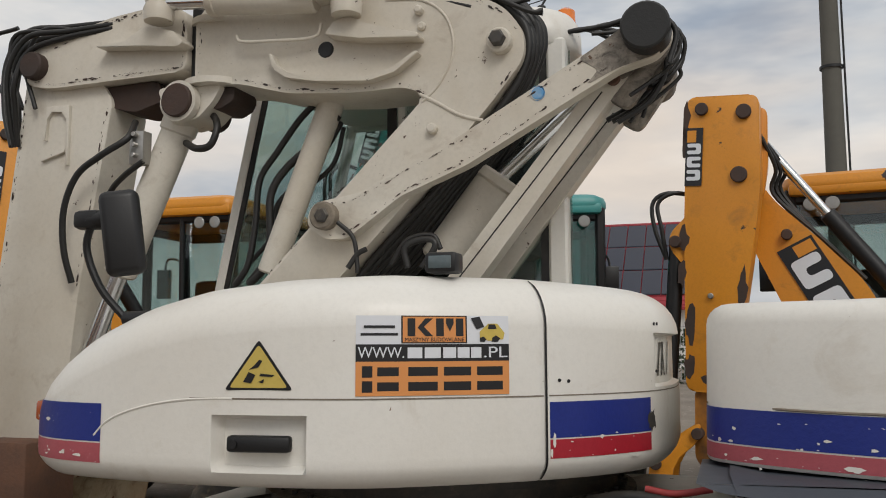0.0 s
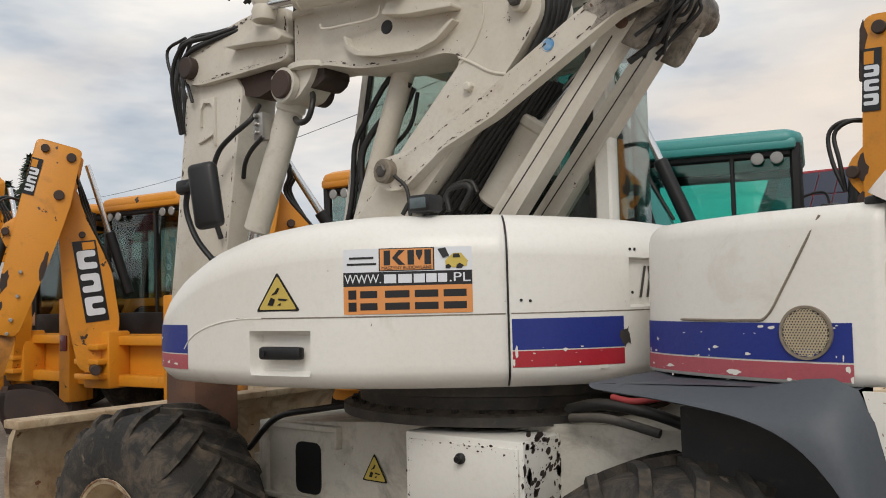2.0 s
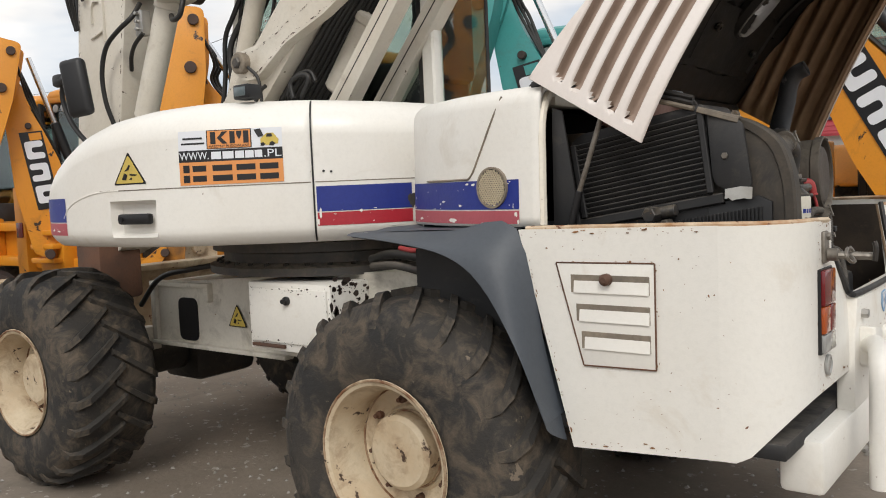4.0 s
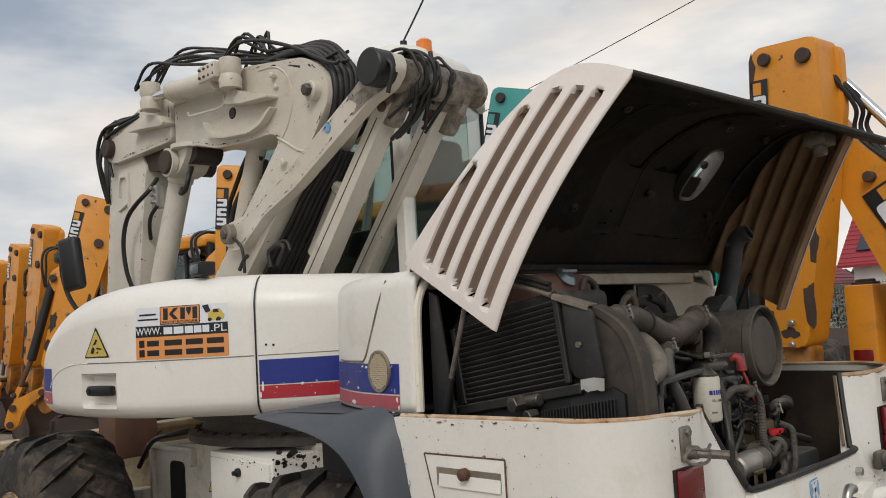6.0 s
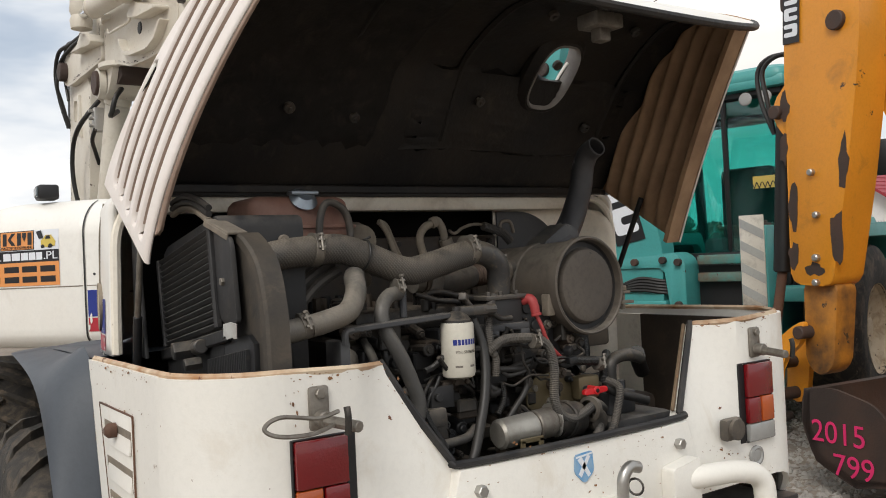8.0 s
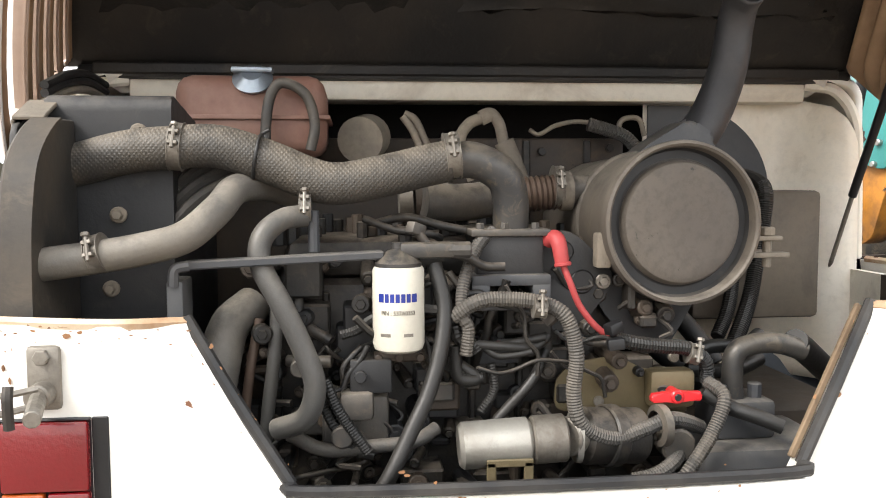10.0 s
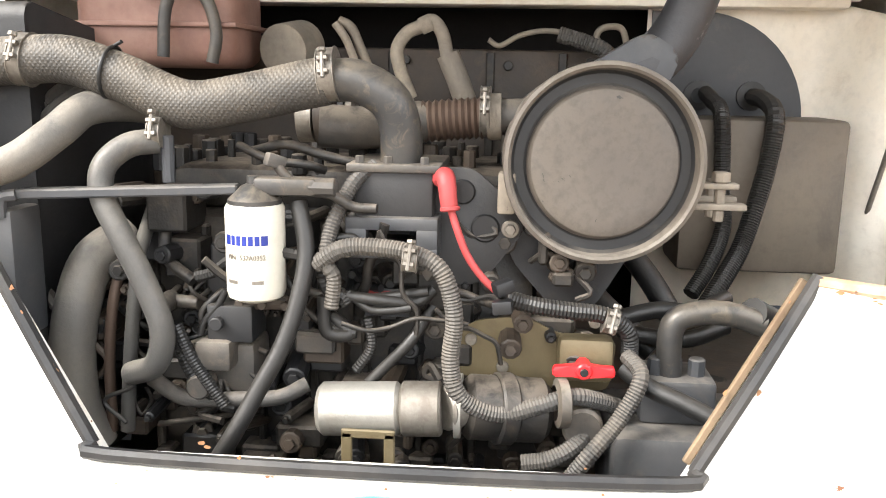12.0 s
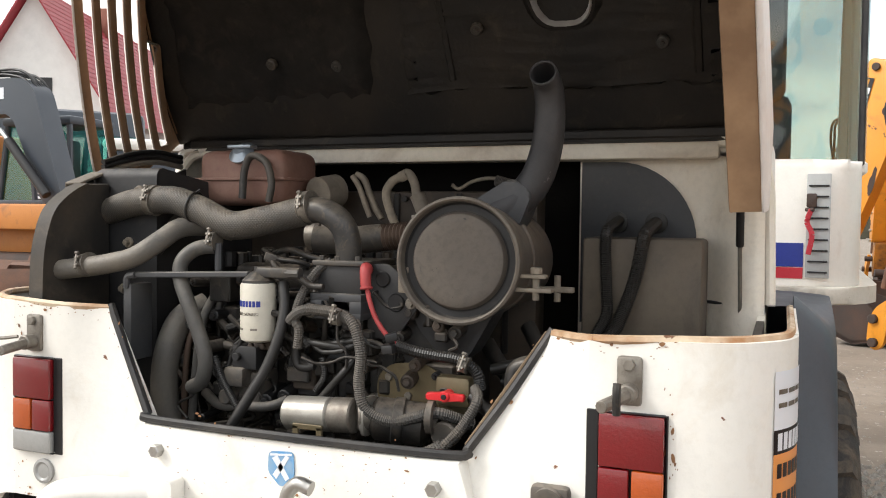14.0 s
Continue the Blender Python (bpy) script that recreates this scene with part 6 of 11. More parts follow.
for mt, count in (("engine", 120), ("soot", 60), ("black", 60), ("engine_grey", 14)):
    bm = B()
    for i in range(count):
        y, z = rnd.uniform(2.50, 3.42), rnd.uniform(0.98, 1.54)
        kind = rnd.random()
        if kind < 0.35:
            w, hh, d = rnd.uniform(0.008, 0.045), rnd.uniform(0.008, 0.04), rnd.uniform(0.02, 0.09)
            box(bm, (1.42, y - w, z - hh), (1.44 + d, y + w, z + hh), 0.005, None, 1)
        elif kind < 0.9:
            q = Vector((1.45 + rnd.uniform(0.01, 0.11), y + rnd.uniform(-0.03, 0.03), z + rnd.uniform(-0.03, 0.03)))
            r = rnd.uniform(0.006, 0.022)
            rod(bm, (1.42, y, z), q, r, 10, 0.003)
            rod(bm, q, q + Vector((0.008, 0, 0)), r * 0.55, 6)
        else:
            p = [Vector((1.47 + rnd.uniform(0, 0.08), y, z))]
            for j in range(4):
                p.append(p[-1] + Vector((rnd.uniform(-0.02, 0.02), rnd.uniform(-0.05, 0.05), rnd.uniform(-0.06, 0.03))))
            tube(bm, p, rnd.uniform(0.004, 0.009), 7, 4)
    for i in range(count // 4):
        y, x = rnd.uniform(2.6, 3.3), rnd.uniform(1.08, 1.42)
        rod(bm, (x, y, 1.57), (x, y, 1.60 + rnd.uniform(0, 0.03)), rnd.uniform(0.008, 0.02), 8)
    part("engine_fitting", bm, mt, ex, "small fittings and bolts on the engine", kind="stuff")

# Dark sheet stands in for the shade of the bay's inner void.
bm = B()
box(bm, (0.36, 2.06, 0.83), (1.72, 2.08, 1.40), 0)
part("bay_side_sheet", bm, "radblack", ex)
bm = B()
box(bm, (0.36, 4.12, 0.83), (1.12, 4.14, 1.46), 0)
part("bay_side_sheet", bm, "inner", ex)
# Rear half of the far wall, coloured dark for the void seen there.
bm = B()
box(bm, (1.12, 4.12, 0.83), (1.72, 4.14, 1.46), 0)
part("bay_side_sheet", bm, "soot", ex)
bm = B()
box(bm, (0.80, 3.40, 0.84), (1.35, 3.95, 1.18), 0.03)
part("valve_chest", bm, "soot", ex)
bm = B()
box(bm, (0.90, 2.30, 1.0), (1.0, 3.47, 1.815), 0.010)
fw = part("firewall", bm, "soot", ex, "sooty brown firewall sheet")
bm = B()
for y in (2.98, 3.2, 3.36):
    box(bm, (0.998, y, 1.30), (1.008, y + 0.02, 1.81), 0.003, None, 1)
for y, z in ((3.02, 1.79), (3.25, 1.78), (3.43, 1.79), (3.13, 1.72), (3.36, 1.70)):
    rod(bm, (0.995, y, z), (1.015, y, z), 0.011, 8)
part("firewall_rib", bm, "engine", fw)
# Added black sheet: paints the shade of the void behind the engine.
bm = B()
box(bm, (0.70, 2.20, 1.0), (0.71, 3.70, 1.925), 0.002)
part("void_backing", bm, "sooty_felt", ex, "near-black sheet standing in for the dark void under the cowl")
# bulkhead: flat behind the round plate, curving back to the cowl's edge
bm = B()
rows = []
for i in range(25):
    z = 1.15 + 0.785 * i / 24
    over = max(0.0, (z - 1.775) / 0.16)
    y_end = 4.142 - 0.012 * i / 24 - 0.16 * (1 - math.sqrt(max(0.0, 1 - over * over)))
    row = []
    for j in range(19):
        y = 3.57 + (y_end - 3.57) * j / 18
        f = max(0.0, min(1.0, (y - 3.95) / 0.15))
        row.append(bm.verts.new((0.850 + 0.125 * f * f * (3 - 2 * f), y, z)))
    rows.append(row)
for a, b in zip(rows, rows[1:]):
    for j in range(18):
        bm.faces.new((a[j], a[j + 1], b[j + 1], b[j]))
bh = part("bulkhead", bm, "bulk", ex, "dusty off-white bulkhead of the engine bay", smooth=60)
so = bh.modifiers.new("thick", "SOLIDIFY")
so.thickness = 0.006
bm = B()
tube(bm, [(0.975, 4.132, 1.484), (0.935, 4.05, 1.484), (0.870, 3.97, 1.484), (0.862, 3.90, 1.484)], 0.005, 6)
part("bulkhead_seam", bm, "seal", bh)

# intake box with its flange, its slotted bracket and bolts
bm = B()
box(bm, (1.36, 3.004, 1.515), (1.545, 3.138, 1.600), 0.006)
ib = part("intake_box", bm, "radblack", engine, "dark intake box with dusty edges")
bm = B()
box(bm, (1.355, 2.992, 1.596), (1.555, 3.150, 1.610), 0.003)
part("intake_flange", bm, "engine_grey", ib)
bm = B()
for lo, hi in (((1.48, 2.992, 1.500), (1.565, 3.148, 1.522)), ((1.48, 2.992, 1.452), (1.565, 3.148, 1.472)), ((1.48, 2.992, 1.468), (1.565, 3.028, 1.504)), ((1.48, 3.112, 1.468), (1.565, 3.148, 1.504))):
    box(bm, lo, hi, 0.003)
part("slotted_bracket", bm, "slate", ib)
for y, z in ((2.995, 1.468), (3.105, 1.462)):
    bm = B()
    rod(bm, (1.565, y, z), (1.571, y, z), 0.015, 16)
    rod(bm, (1.57, y, z), (1.584, y, z), 0.010, 6)
    part("bolt", bm, "zinc", engine)
for y in (3.012, 3.060, 3.122):
    bm = B()
    rod(bm, (1.535, y, 1.608), (1.535, y, 1.622), 0.008, 6)
    part("bolt", bm, "engine_grey", engine)
# spin-on filter and its head
bm = B()
lathe(bm, [(0, 1.384), (0.036, 1.384), (0.046, 1.39), (0.049, 1.40), (0.049, 1.538), (0.046, 1.545), (0, 1.545)], Matrix.Translation((1.595, 2.848, 0)), 32)
fl = part("fuel_filter", bm, "filter", engine, "white spin-on fuel filter with blue print")
bm = B()
lathe(bm, [(0.0, 1.545), (0.044, 1.545), (0.044, 1.552), (0.036, 1.560), (0.022, 1.574), (0.012, 1.578), (0.012, 1.590), (0, 1.590)], Matrix.Translation((1.595, 2.848, 0)), 20)
box(bm, (1.575, 2.85, 1.560), (1.615, 2.955, 1.590), 0.008)
rod(bm, (1.60, 2.94, 1.575), (1.60, 2.985, 1.575), 0.016, 10)
part("filter_head", bm, "pipe", engine)
for z0, z1, a0, a1, mt in ((1.482, 1.498, -50, 42, "blue"), (1.418, 1.424, -45, -20, "zinc"), (1.418, 1.424, 8, 30, "zinc")):
    bm = B()
    n = 10
    if mt == "blue":
        segs = [(-50, -36), (-33, -24), (-21, -12), (-9, 0), (3, 12), (15, 24), (27, 40)]
    else:
        segs = [(a0, a1)]
    for s0, s1 in segs:
        vs = []
        for i in range(5):
            a = radians(s0 + (s1 - s0) * i / 4)
            vs.append([bm.verts.new((1.595 + 0.0497 * math.cos(a), 2.848 + 0.0497 * math.sin(a), z)) for z in (z0, z1)])
        for a, b in zip(vs, vs[1:]):
            bm.faces.new((a[0], b[0], b[1], a[1]))
    part("printed_mark", bm, mt, engine)
pn = words("part_number", "P/N : 537A0352", 0.012, Matrix.Identity(4), "zinc", engine, 0.066)
for v in pn.data.vertices:
    q = (v.co + ORIGIN[engine.name]) / UNIT
    a = q.x / 0.0497 - 0.06
    v.co = Vector((1.595 + (0.0497 + q.z) * math.cos(a), 2.848 + (0.0497 + q.z) * math.sin(a), 1.462 + q.y)) * UNIT - ORIGIN[engine.name]
# bracket bar
bm = B()
bar(bm, (1.640, 2.465, 1.556), (1.590, 2.82, 1.567), 0.035, 0.016, 0.003)
tube(bm, [(1.655, 2.475, 1.556), (1.66, 2.452, 1.550), (1.66, 2.448, 1.52)], 0.010, 8)
box(bm, (1.57, 2.435, 1.31), (1.66, 2.465, 1.53), 0.006)
rod(bm, (1.56, 2.69, 1.57), (1.56, 2.69, 1.65), 0.011, 10)
part("bracket_bar", bm, "slate", engine, "dusty steel bracket bar")
# starter motor
bm = B()
rod(bm, (1.62, 2.958, 1.203), (1.62, 3.098, 1.210), 0.045, 28, 0.008)
st = part("starter_motor", bm, "silver", engine, "shiny aluminium starter motor")
bm = B()
rod(bm, (1.62, 3.098, 1.210), (1.62, 3.165, 1.213), 0.046, 28, 0.004)
rod(bm, (1.62, 3.165, 1.213), (1.60, 3.19, 1.213), 0.038, 24, 0.004)
part("starter_ring", bm, "zinc", engine)
bm = B()
prism(bm, rounded([(-0.04, -0.05), (0.035, -0.05), (0.048, 0.0), (0.035, 0.052), (-0.04, 0.048), (-0.05, 0.0)], 0.02), 0, 0.012, lambda u, v, w: Vector((1.60 + u, 3.185 + w, 1.212 + v)), 0.002)
part("starter_flange", bm, "silver", engine)
bm = B()
rod(bm, (1.585, 3.197, 1.205), (1.55, 3.34, 1.19), 0.056, 24, 0.012)
rod(bm, (1.575, 3.25, 1.20), (1.565, 3.28, 1.197), 0.062, 24, 0.004)
part("starter_housing", bm, "engine", engine)
bm = B()
for y in (3.005, 3.075):
    box(bm, (1.665, y, 1.12), (1.672, y + 0.018, 1.185), 0.002, None, 1)
box(bm, (1.665, 3.005, 1.175), (1.672, 3.093, 1.19), 0.002, None, 1)
part("handle_bracket", bm, "plate", engine)
# plate with the battery switch
bm = B()
prism(bm, rounded([(3.17, 1.30), (3.21, 1.335), (3.30, 1.345), (3.36, 1.315), (3.46, 1.31), (3.45, 1.215), (3.36, 1.215), (3.17, 1.235)], 0.02), 0, 0.006, lambda u, v, w: Vector((1.50 + w, u, v)), 0.0015)
pl = part("mounting_plate", bm, "plate", engine, "dusty olive mounting plate")
bm = B()
box(bm, (1.506, 3.356, 1.243), (1.552, 3.452, 1.322), 0.012)
part("battery_switch", bm, "plate", engine)
bm = B()
prism(bm, rounded([(-0.053, -0.004), (-0.050, -0.011), (-0.018, -0.010), (0.0, -0.014), (0.018, -0.010), (0.050, -0.011), (0.053, -0.002), (0.050, 0.009), (0.018, 0.009), (0.0, 0.014), (-0.018, 0.009), (-0.050, 0.007)], 0.004, 3), 0, 0.016, lambda u, v, w: Vector((1.572 + w, 3.398 + u, 1.277 + v)), 0.004)
lathe(bm, [(0.014, -0.02), (0.014, 0.018), (0.011, 0.021), (0, 0.021)], Matrix.Translation((1.572, 3.398, 1.277)) @ pose(0, 0, 0, 0, 90), 16)
part("switch_key", bm, "redplastic", engine, "red battery switch key")
bm = B()
rod(bm, (1.586, 3.398, 1.277), (1.596, 3.398, 1.277), 0.007, 12)
part("key_cap", bm, "black", engine)
for y, z in ((3.205, 1.30), (3.262, 1.252), (3.42, 1.34)):
    bm = B()
    rod(bm, (1.50, y, z), (1.512, y, z), 0.011, 16)
    box(bm, (1.511, y - 0.009, z - 0.0015), (1.513, y + 0.009, z + 0.0015))
    part("screw", bm, "zinc", engine)
bm = B()
tube(bm, [(1.535, 3.150, 1.588), (1.556, 3.158, 1.592), (1.567, 3.162, 1.582), (1.572, 3.165, 1.562), (1.574, 3.168, 1.540)], (0.017, 0.014), 14)
rod(bm, (1.574, 3.168, 1.546), (1.575, 3.169, 1.538), 0.017, 14, 0.002)
part("cable_boot", bm, "redrubber", engine, "faded red rubber cable boot")
# air cleaner, lying towards the rear
AX = Vector((1.0, 0.06, 0.03)).normalized()
am = Matrix.Translation((1.56, 3.417, 1.620)) @ AX.to_track_quat("Z", "Y").to_matrix().to_4x4()
bm = B()
lathe(bm, [(0.150, -0.022), (0.1525, 0.002), (0.157, 0.006), (0.163, 0.003), (0.1645, -0.004), (0.163, -0.03), (0.154, -0.036), (0.152, -0.20), (0.157, -0.206), (0.157, -0.23), (0.150, -0.236), (0.148, -0.50), (0.12, -0.53), (0, -0.53)], am, 72)
ac = part("air_cleaner", bm, "canister", engine, "round dust-coated air cleaner canister")
bm = B()
lathe(bm, [(0, -0.001), (0.04, -0.0015), (0.09, -0.002), (0.112, -0.003), (0.119, -0.006), (0.123, -0.013), (0.126, -0.026)], am, 72)
part("end_cover", bm, "lid", ac, "scratched dusty end cover")
# Groove coloured near-black, standing in for the shadow inside it.
bm = B()
lathe(bm, [(0.124, -0.024), (0.130, -0.029), (0.145, -0.029), (0.151, -0.020), (0.1525, -0.002)], am, 72)
part("shaded_cover_groove", bm, "radblack", ac)
for y in (3.563,):
    bm = B()
    box(bm, (1.50, 3.555, 1.545), (1.53, 3.655, 1.556), 0.003)
    box(bm, (1.50, 3.560, 1.580), (1.53, 3.640, 1.590), 0.003)
    rod(bm, (1.515, 3.612, 1.525), (1.515, 3.612, 1.605), 0.009, 10)
    rod(bm, (1.515, 3.612, 1.590), (1.515, 3.612, 1.608), 0.016, 8)
    part("strap_bolt", bm, "dustmetal", engine)
    bm = B()
    box(bm, (1.36, 3.575, 1.535), (1.38, 3.675, 1.55), 0.003)
    rod(bm, (1.37, 3.63, 1.51), (1.37, 3.63, 1.58), 0.009, 10)
    part("strap_bolt", bm, "dustmetal", engine)
bm = B()
box(bm, (1.51, 3.245, 1.53), (1.545, 3.275, 1.60), 0.005)
part("cover_clip", bm, "dustmetal", engine)
bm = B()
prism(bm, rounded([(3.24, 1.56), (3.50, 1.50), (3.42, 1.36), (3.365, 1.335), (3.27, 1.44)], 0.03), 0, 0.10, lambda u, v, w: Vector((1.38 + w, u, v)), 0.004)
part("canister_cradle", bm, "radblack", engine, "dark folded sheet cradle")
bm = B()
prism(bm, rounded([(3.135, 1.60), (3.20, 1.605), (3.27, 1.545), (3.295, 1.50), (3.22, 1.40), (3.14, 1.40)], 0.02), 0, 0.012, lambda u, v, w: Vector((1.495 + w, u, v)), 0.003)
part("support_plate", bm, "radblack", engine, "dark support plate with round holes")
bm = B()
rod(bm, (1.505, 3.268, 1.500), (1.513, 3.268, 1.500), 0.016, 16)
rod(bm, (1.512, 3.268, 1.500), (1.522, 3.268, 1.500), 0.010, 6)
part("bolt", bm, "zinc", engine)
# exhaust stack
bm = B()
tube(bm, [(1.34, 3.44, 1.735), (1.335, 3.50, 1.775), (1.33, 3.545, 1.82), (1.335, 3.575, 1.88), (1.35, 3.595, 1.96), (1.365, 3.60, 2.04), (1.395, 3.60, 2.085), (1.44, 3.60, 2.105)], (0.050, 0.036), 20, 6, cap=False)
sm = part("exhaust_pipe", bm, paint("scuffed_exhaust", (0.045, 0.046, 0.05), 0.5, metal=0.4, other=(0.09, 0.085, 0.085), patch=0.8, scale=5, chips=(0.22, 0.21, 0.21), chip_amount=0.9, chip_scale=9), engine, "dark bent exhaust stack")
so = sm.modifiers.new("thick", "SOLIDIFY")
so.thickness = 0.004
bm = B()
prism(bm, rounded([(3.32, 1.70), (3.52, 1.70), (3.56, 1.80), (3.50, 1.84), (3.40, 1.78)], 0.02), 0, 0.10, lambda u, v, w: Vector((1.28 + w, u, v)), 0.01)
part("exhaust_bracket", bm, "slate", engine)
# expansion tank
bm = B()
box(bm, (1.02, 2.372, 1.762), (1.25, 2.705, 1.943), 0.038, None, 3)
box(bm, (1.01, 2.362, 1.842), (1.26, 2.715, 1.852), 0.003)
tk = part("expansion_tank", bm, "tank", engine, "brown translucent coolant expansion tank")
bm = B()
lathe(bm, [(0, 0), (0.038, 0), (0.045, 0.012), (0.03, 0.022), (0.022, 0.028), (0, 0.028)], pose(1.235, 2.545, 1.925, 0, 50), 20)
box(bm, (1.22, 2.50, 1.945), (1.262, 2.59, 1.957), 0.004)
part("filler_cap", bm, paint("blue_zinc_cap", (0.30, 0.34, 0.38), 0.35, metal=0.7), engine, "zinc radiator cap")
# tank and round plate on the far side
bm = B()
box(bm, (0.90, 3.630, 1.345), (1.085, 3.974, 1.677), 0.014)
part("side_tank", bm, "tankmetal", engine, "brown dust-filmed sheet-metal tank")
bm = B()
arc = [(3.578, 1.40), (3.578, 1.912)] + [(3.685 + 0.250 * math.cos(a), 1.662 + 0.250 * math.sin(a)) for a in [math.pi / 2 * (1 - i / 12) for i in range(13)]] + [(3.935, 1.40)]
prism(bm, arc, 0, 0.008, lambda u, v, w: Vector((0.862 + w, u, v)), 0.002)
part("round_plate", bm, "slate", engine, "dark rounded sheet-metal plate")
for y, z in ((3.694, 1.721), (3.815, 1.721)):
    bm = B()
    lathe(bm, [(0.018, 0), (0.034, 0), (0.034, 0.01), (0.018, 0.014)], Matrix.Translation((0.870, y, z)) @ pose(0, 0, 0, 0, 90), 18)
    part("grommet", bm, "hose", engine)
# pump and valve blocks
bm = B()
box(bm, (1.46, 2.70, 1.18), (1.56, 2.83, 1.29), 0.012)
box(bm, (1.50, 2.735, 1.25), (1.60, 2.80, 1.305), 0.01)
rod(bm, (1.55, 2.74, 1.22), (1.60, 2.74, 1.22), 0.022)
rod(bm, (1.5, 2.66, 1.35), (1.58, 2.66, 1.35), 0.018)
rod(bm, (1.5, 2.63, 1.35), (1.52, 2.72, 1.35), 0.012)
part("fuel_pump", bm, "engine_grey", engine)
bm = B()
box(bm, (1.42, 3.50, 1.17), (1.54, 3.63, 1.25), 0.01)
for y in (3.53, 3.56, 3.60):
    rod(bm, (1.50, y, 1.24), (1.50, y, 1.28), 0.015, 8)
box(bm, (1.35, 3.45, 0.95), (1.60, 3.75, 1.17), 0.02)
part("hydraulic_pump", bm, "slate", engine)
bm = B()
rod(bm, (1.55, 3.40, 1.18), (1.60, 3.40, 1.18), 0.035, 18)
lathe(bm, [(0.030, 0), (0.042, 0.004), (0.042, 0.02), (0.030, 0.024)], Matrix.Translation((1.59, 3.375, 1.222)) @ pose(0, 0, 0, 90, 0, 10), 18)
part("cable_clip", bm, "engine_grey", engine)
# data plate on the block, black rail under the filter
bm = B()
box(bm, (1.50, 3.005, 1.335), (1.506, 3.095, 1.385), 0.002)
dp = part("data_plate", bm, "slate", engine)
bm = B()
box(bm, (1.506, 3.010, 1.374), (1.508, 3.060, 1.382))
part("printed_bar", bm, "redrubber", dp)
bm = B()
rod(bm, (1.56, 2.80, 1.365), (1.56, 2.90, 1.368), 0.012, 10)
for y in (2.81, 2.85, 2.89):
    rod(bm, (1.545, y, 1.366), (1.580, y, 1.366), 0.008, 8)
part("fuel_rail", bm, "soot", engine)
bm = B()
box(bm, (1.50, 2.755, 1.30), (1.585, 2.835, 1.365), 0.004)
rod(bm, (1.585, 2.775, 1.335), (1.600, 2.775, 1.335), 0.012, 10)
part("valve_block", bm, "radblack", engine, "dark square valve block")
# battery box and silver foil
bm = B()
box(bm, (1.52, 3.23, 1.215), (1.56, 3.30, 1.245), 0.012)
part("foil_patch", bm, "silver", engine)

# radiator on the near side: a leaning louvred core, its sheet-metal side and the curved fan shroud
RAD_XZ = lambda y: (lambda u, v, w: Vector((u, y + w, v)))
bm = B()
prism(bm, rounded([(1.0, 0.95), (1.0, 1.775), (1.05, 1.805), (1.485, 1.872), (1.50, 1.85), (1.50, 0.95)], 0.012), 0.0, 0.235, RAD_XZ(2.185), 0.006)
rad = part("radiator", bm, "radblack", ex, "dusty black radiator pack with a louvred face")
TL, TR, BR, BL = Vector((1.020, 1.765)), Vector((1.482, 1.845)), Vector((1.514, 1.582)), Vector((1.060, 1.507))
bm = B()
prism(bm, [tuple(TL), tuple(TR), tuple(BR), tuple(BL)], 0.0, 0.008, RAD_XZ(2.180), 0.0)
part("radiator_core", bm, "black", rad)
for i in range(15):
    f = (i + 0.5) / 15
    p, q = BL.lerp(TL, f), BR.lerp(TR, f)
    bm = B()
    bar(bm, (p.x, 2.168, p.y), (q.x, 2.170, q.y), 0.014, 0.006, 0.0015, (0, 0.80, 0.60))
    part("slat", bm, "radblack", rad)
for a, b in ((BL, TL), (BR, TR)):
    bm = B()
    bar(bm, (a.x, 2.168, a.y), (b.x, 2.168, b.y), 0.018, 0.020, 0.003)
    part("core_frame", bm, "radblack", rad)
bm = B()
prism(bm, rounded([(1.505, 1.838), (1.618, 1.806), (1.646, 1.60), (1.548, 1.594), (1.522, 1.62)], [0.005, 0.02, 0.01, 0.03, 0.02]), 0.0, 0.012, RAD_XZ(2.168), 0.003)
part("side_sheet", bm, "radblack", rad, "black sheet-metal side of the radiator")
bm = B()
bar(bm, (0.995, 2.176, 1.478), (1.552, 2.180, 1.566), 0.018, 0.034, 0.004)
part("lower_rail", bm, "radblack", rad)
bm = B()
prism(bm, [(1.0, 1.30), (1.0, 1.47), (1.66, 1.57), (1.70, 1.55), (1.70, 1.30)], 0.0, 0.02, RAD_XZ(2.186), 0.002)
part("lower_sheet", bm, "black", rad)
bm = B()
for i in range(24):
    x = 1.385 + 0.0122 * i
    zt = 1.492 + 0.158 * (x - 1.385)
    box(bm, (x, 2.176, zt - 0.075), (x + 0.0055, 2.188, zt), 0.001, None, 1)
part("oil_cooler_grid", bm, "radblack", rad, kind="stuff")
bm = B()
curve = smooth_line([(1.60, 0, 1.818), (1.640, 0, 1.800), (1.690, 0, 1.768), (1.727, 0, 1.727), (1.752, 0, 1.66), (1.765, 0, 1.58), (1.771, 0, 1.40)], 4)
prism(bm, [(1.505, 1.40), (1.505, 1.822)] + [(q.x, q.z) for q in curve], 0.0, 0.045, RAD_XZ(2.200), 0.010)
part("fan_shroud", bm, "shroud", rad, "curved fan shroud brown with dust")
bm = B()
rows = [[bm.verts.new((q.x + d, y, q.z + 0.4 * d)) for d, y in ((-0.034, 2.202), (-0.030, 2.193), (-0.004, 2.193), (0.003, 2.200), (0.003, 2.25), (-0.004, 2.25))] for q in curve]
for a, b in zip(rows, rows[1:]):
    for j in range(6):
        bm.faces.new((a[j], b[j], b[(j + 1) % 6], a[(j + 1) % 6]))
part("shroud_edge", bm, "shroud", rad)
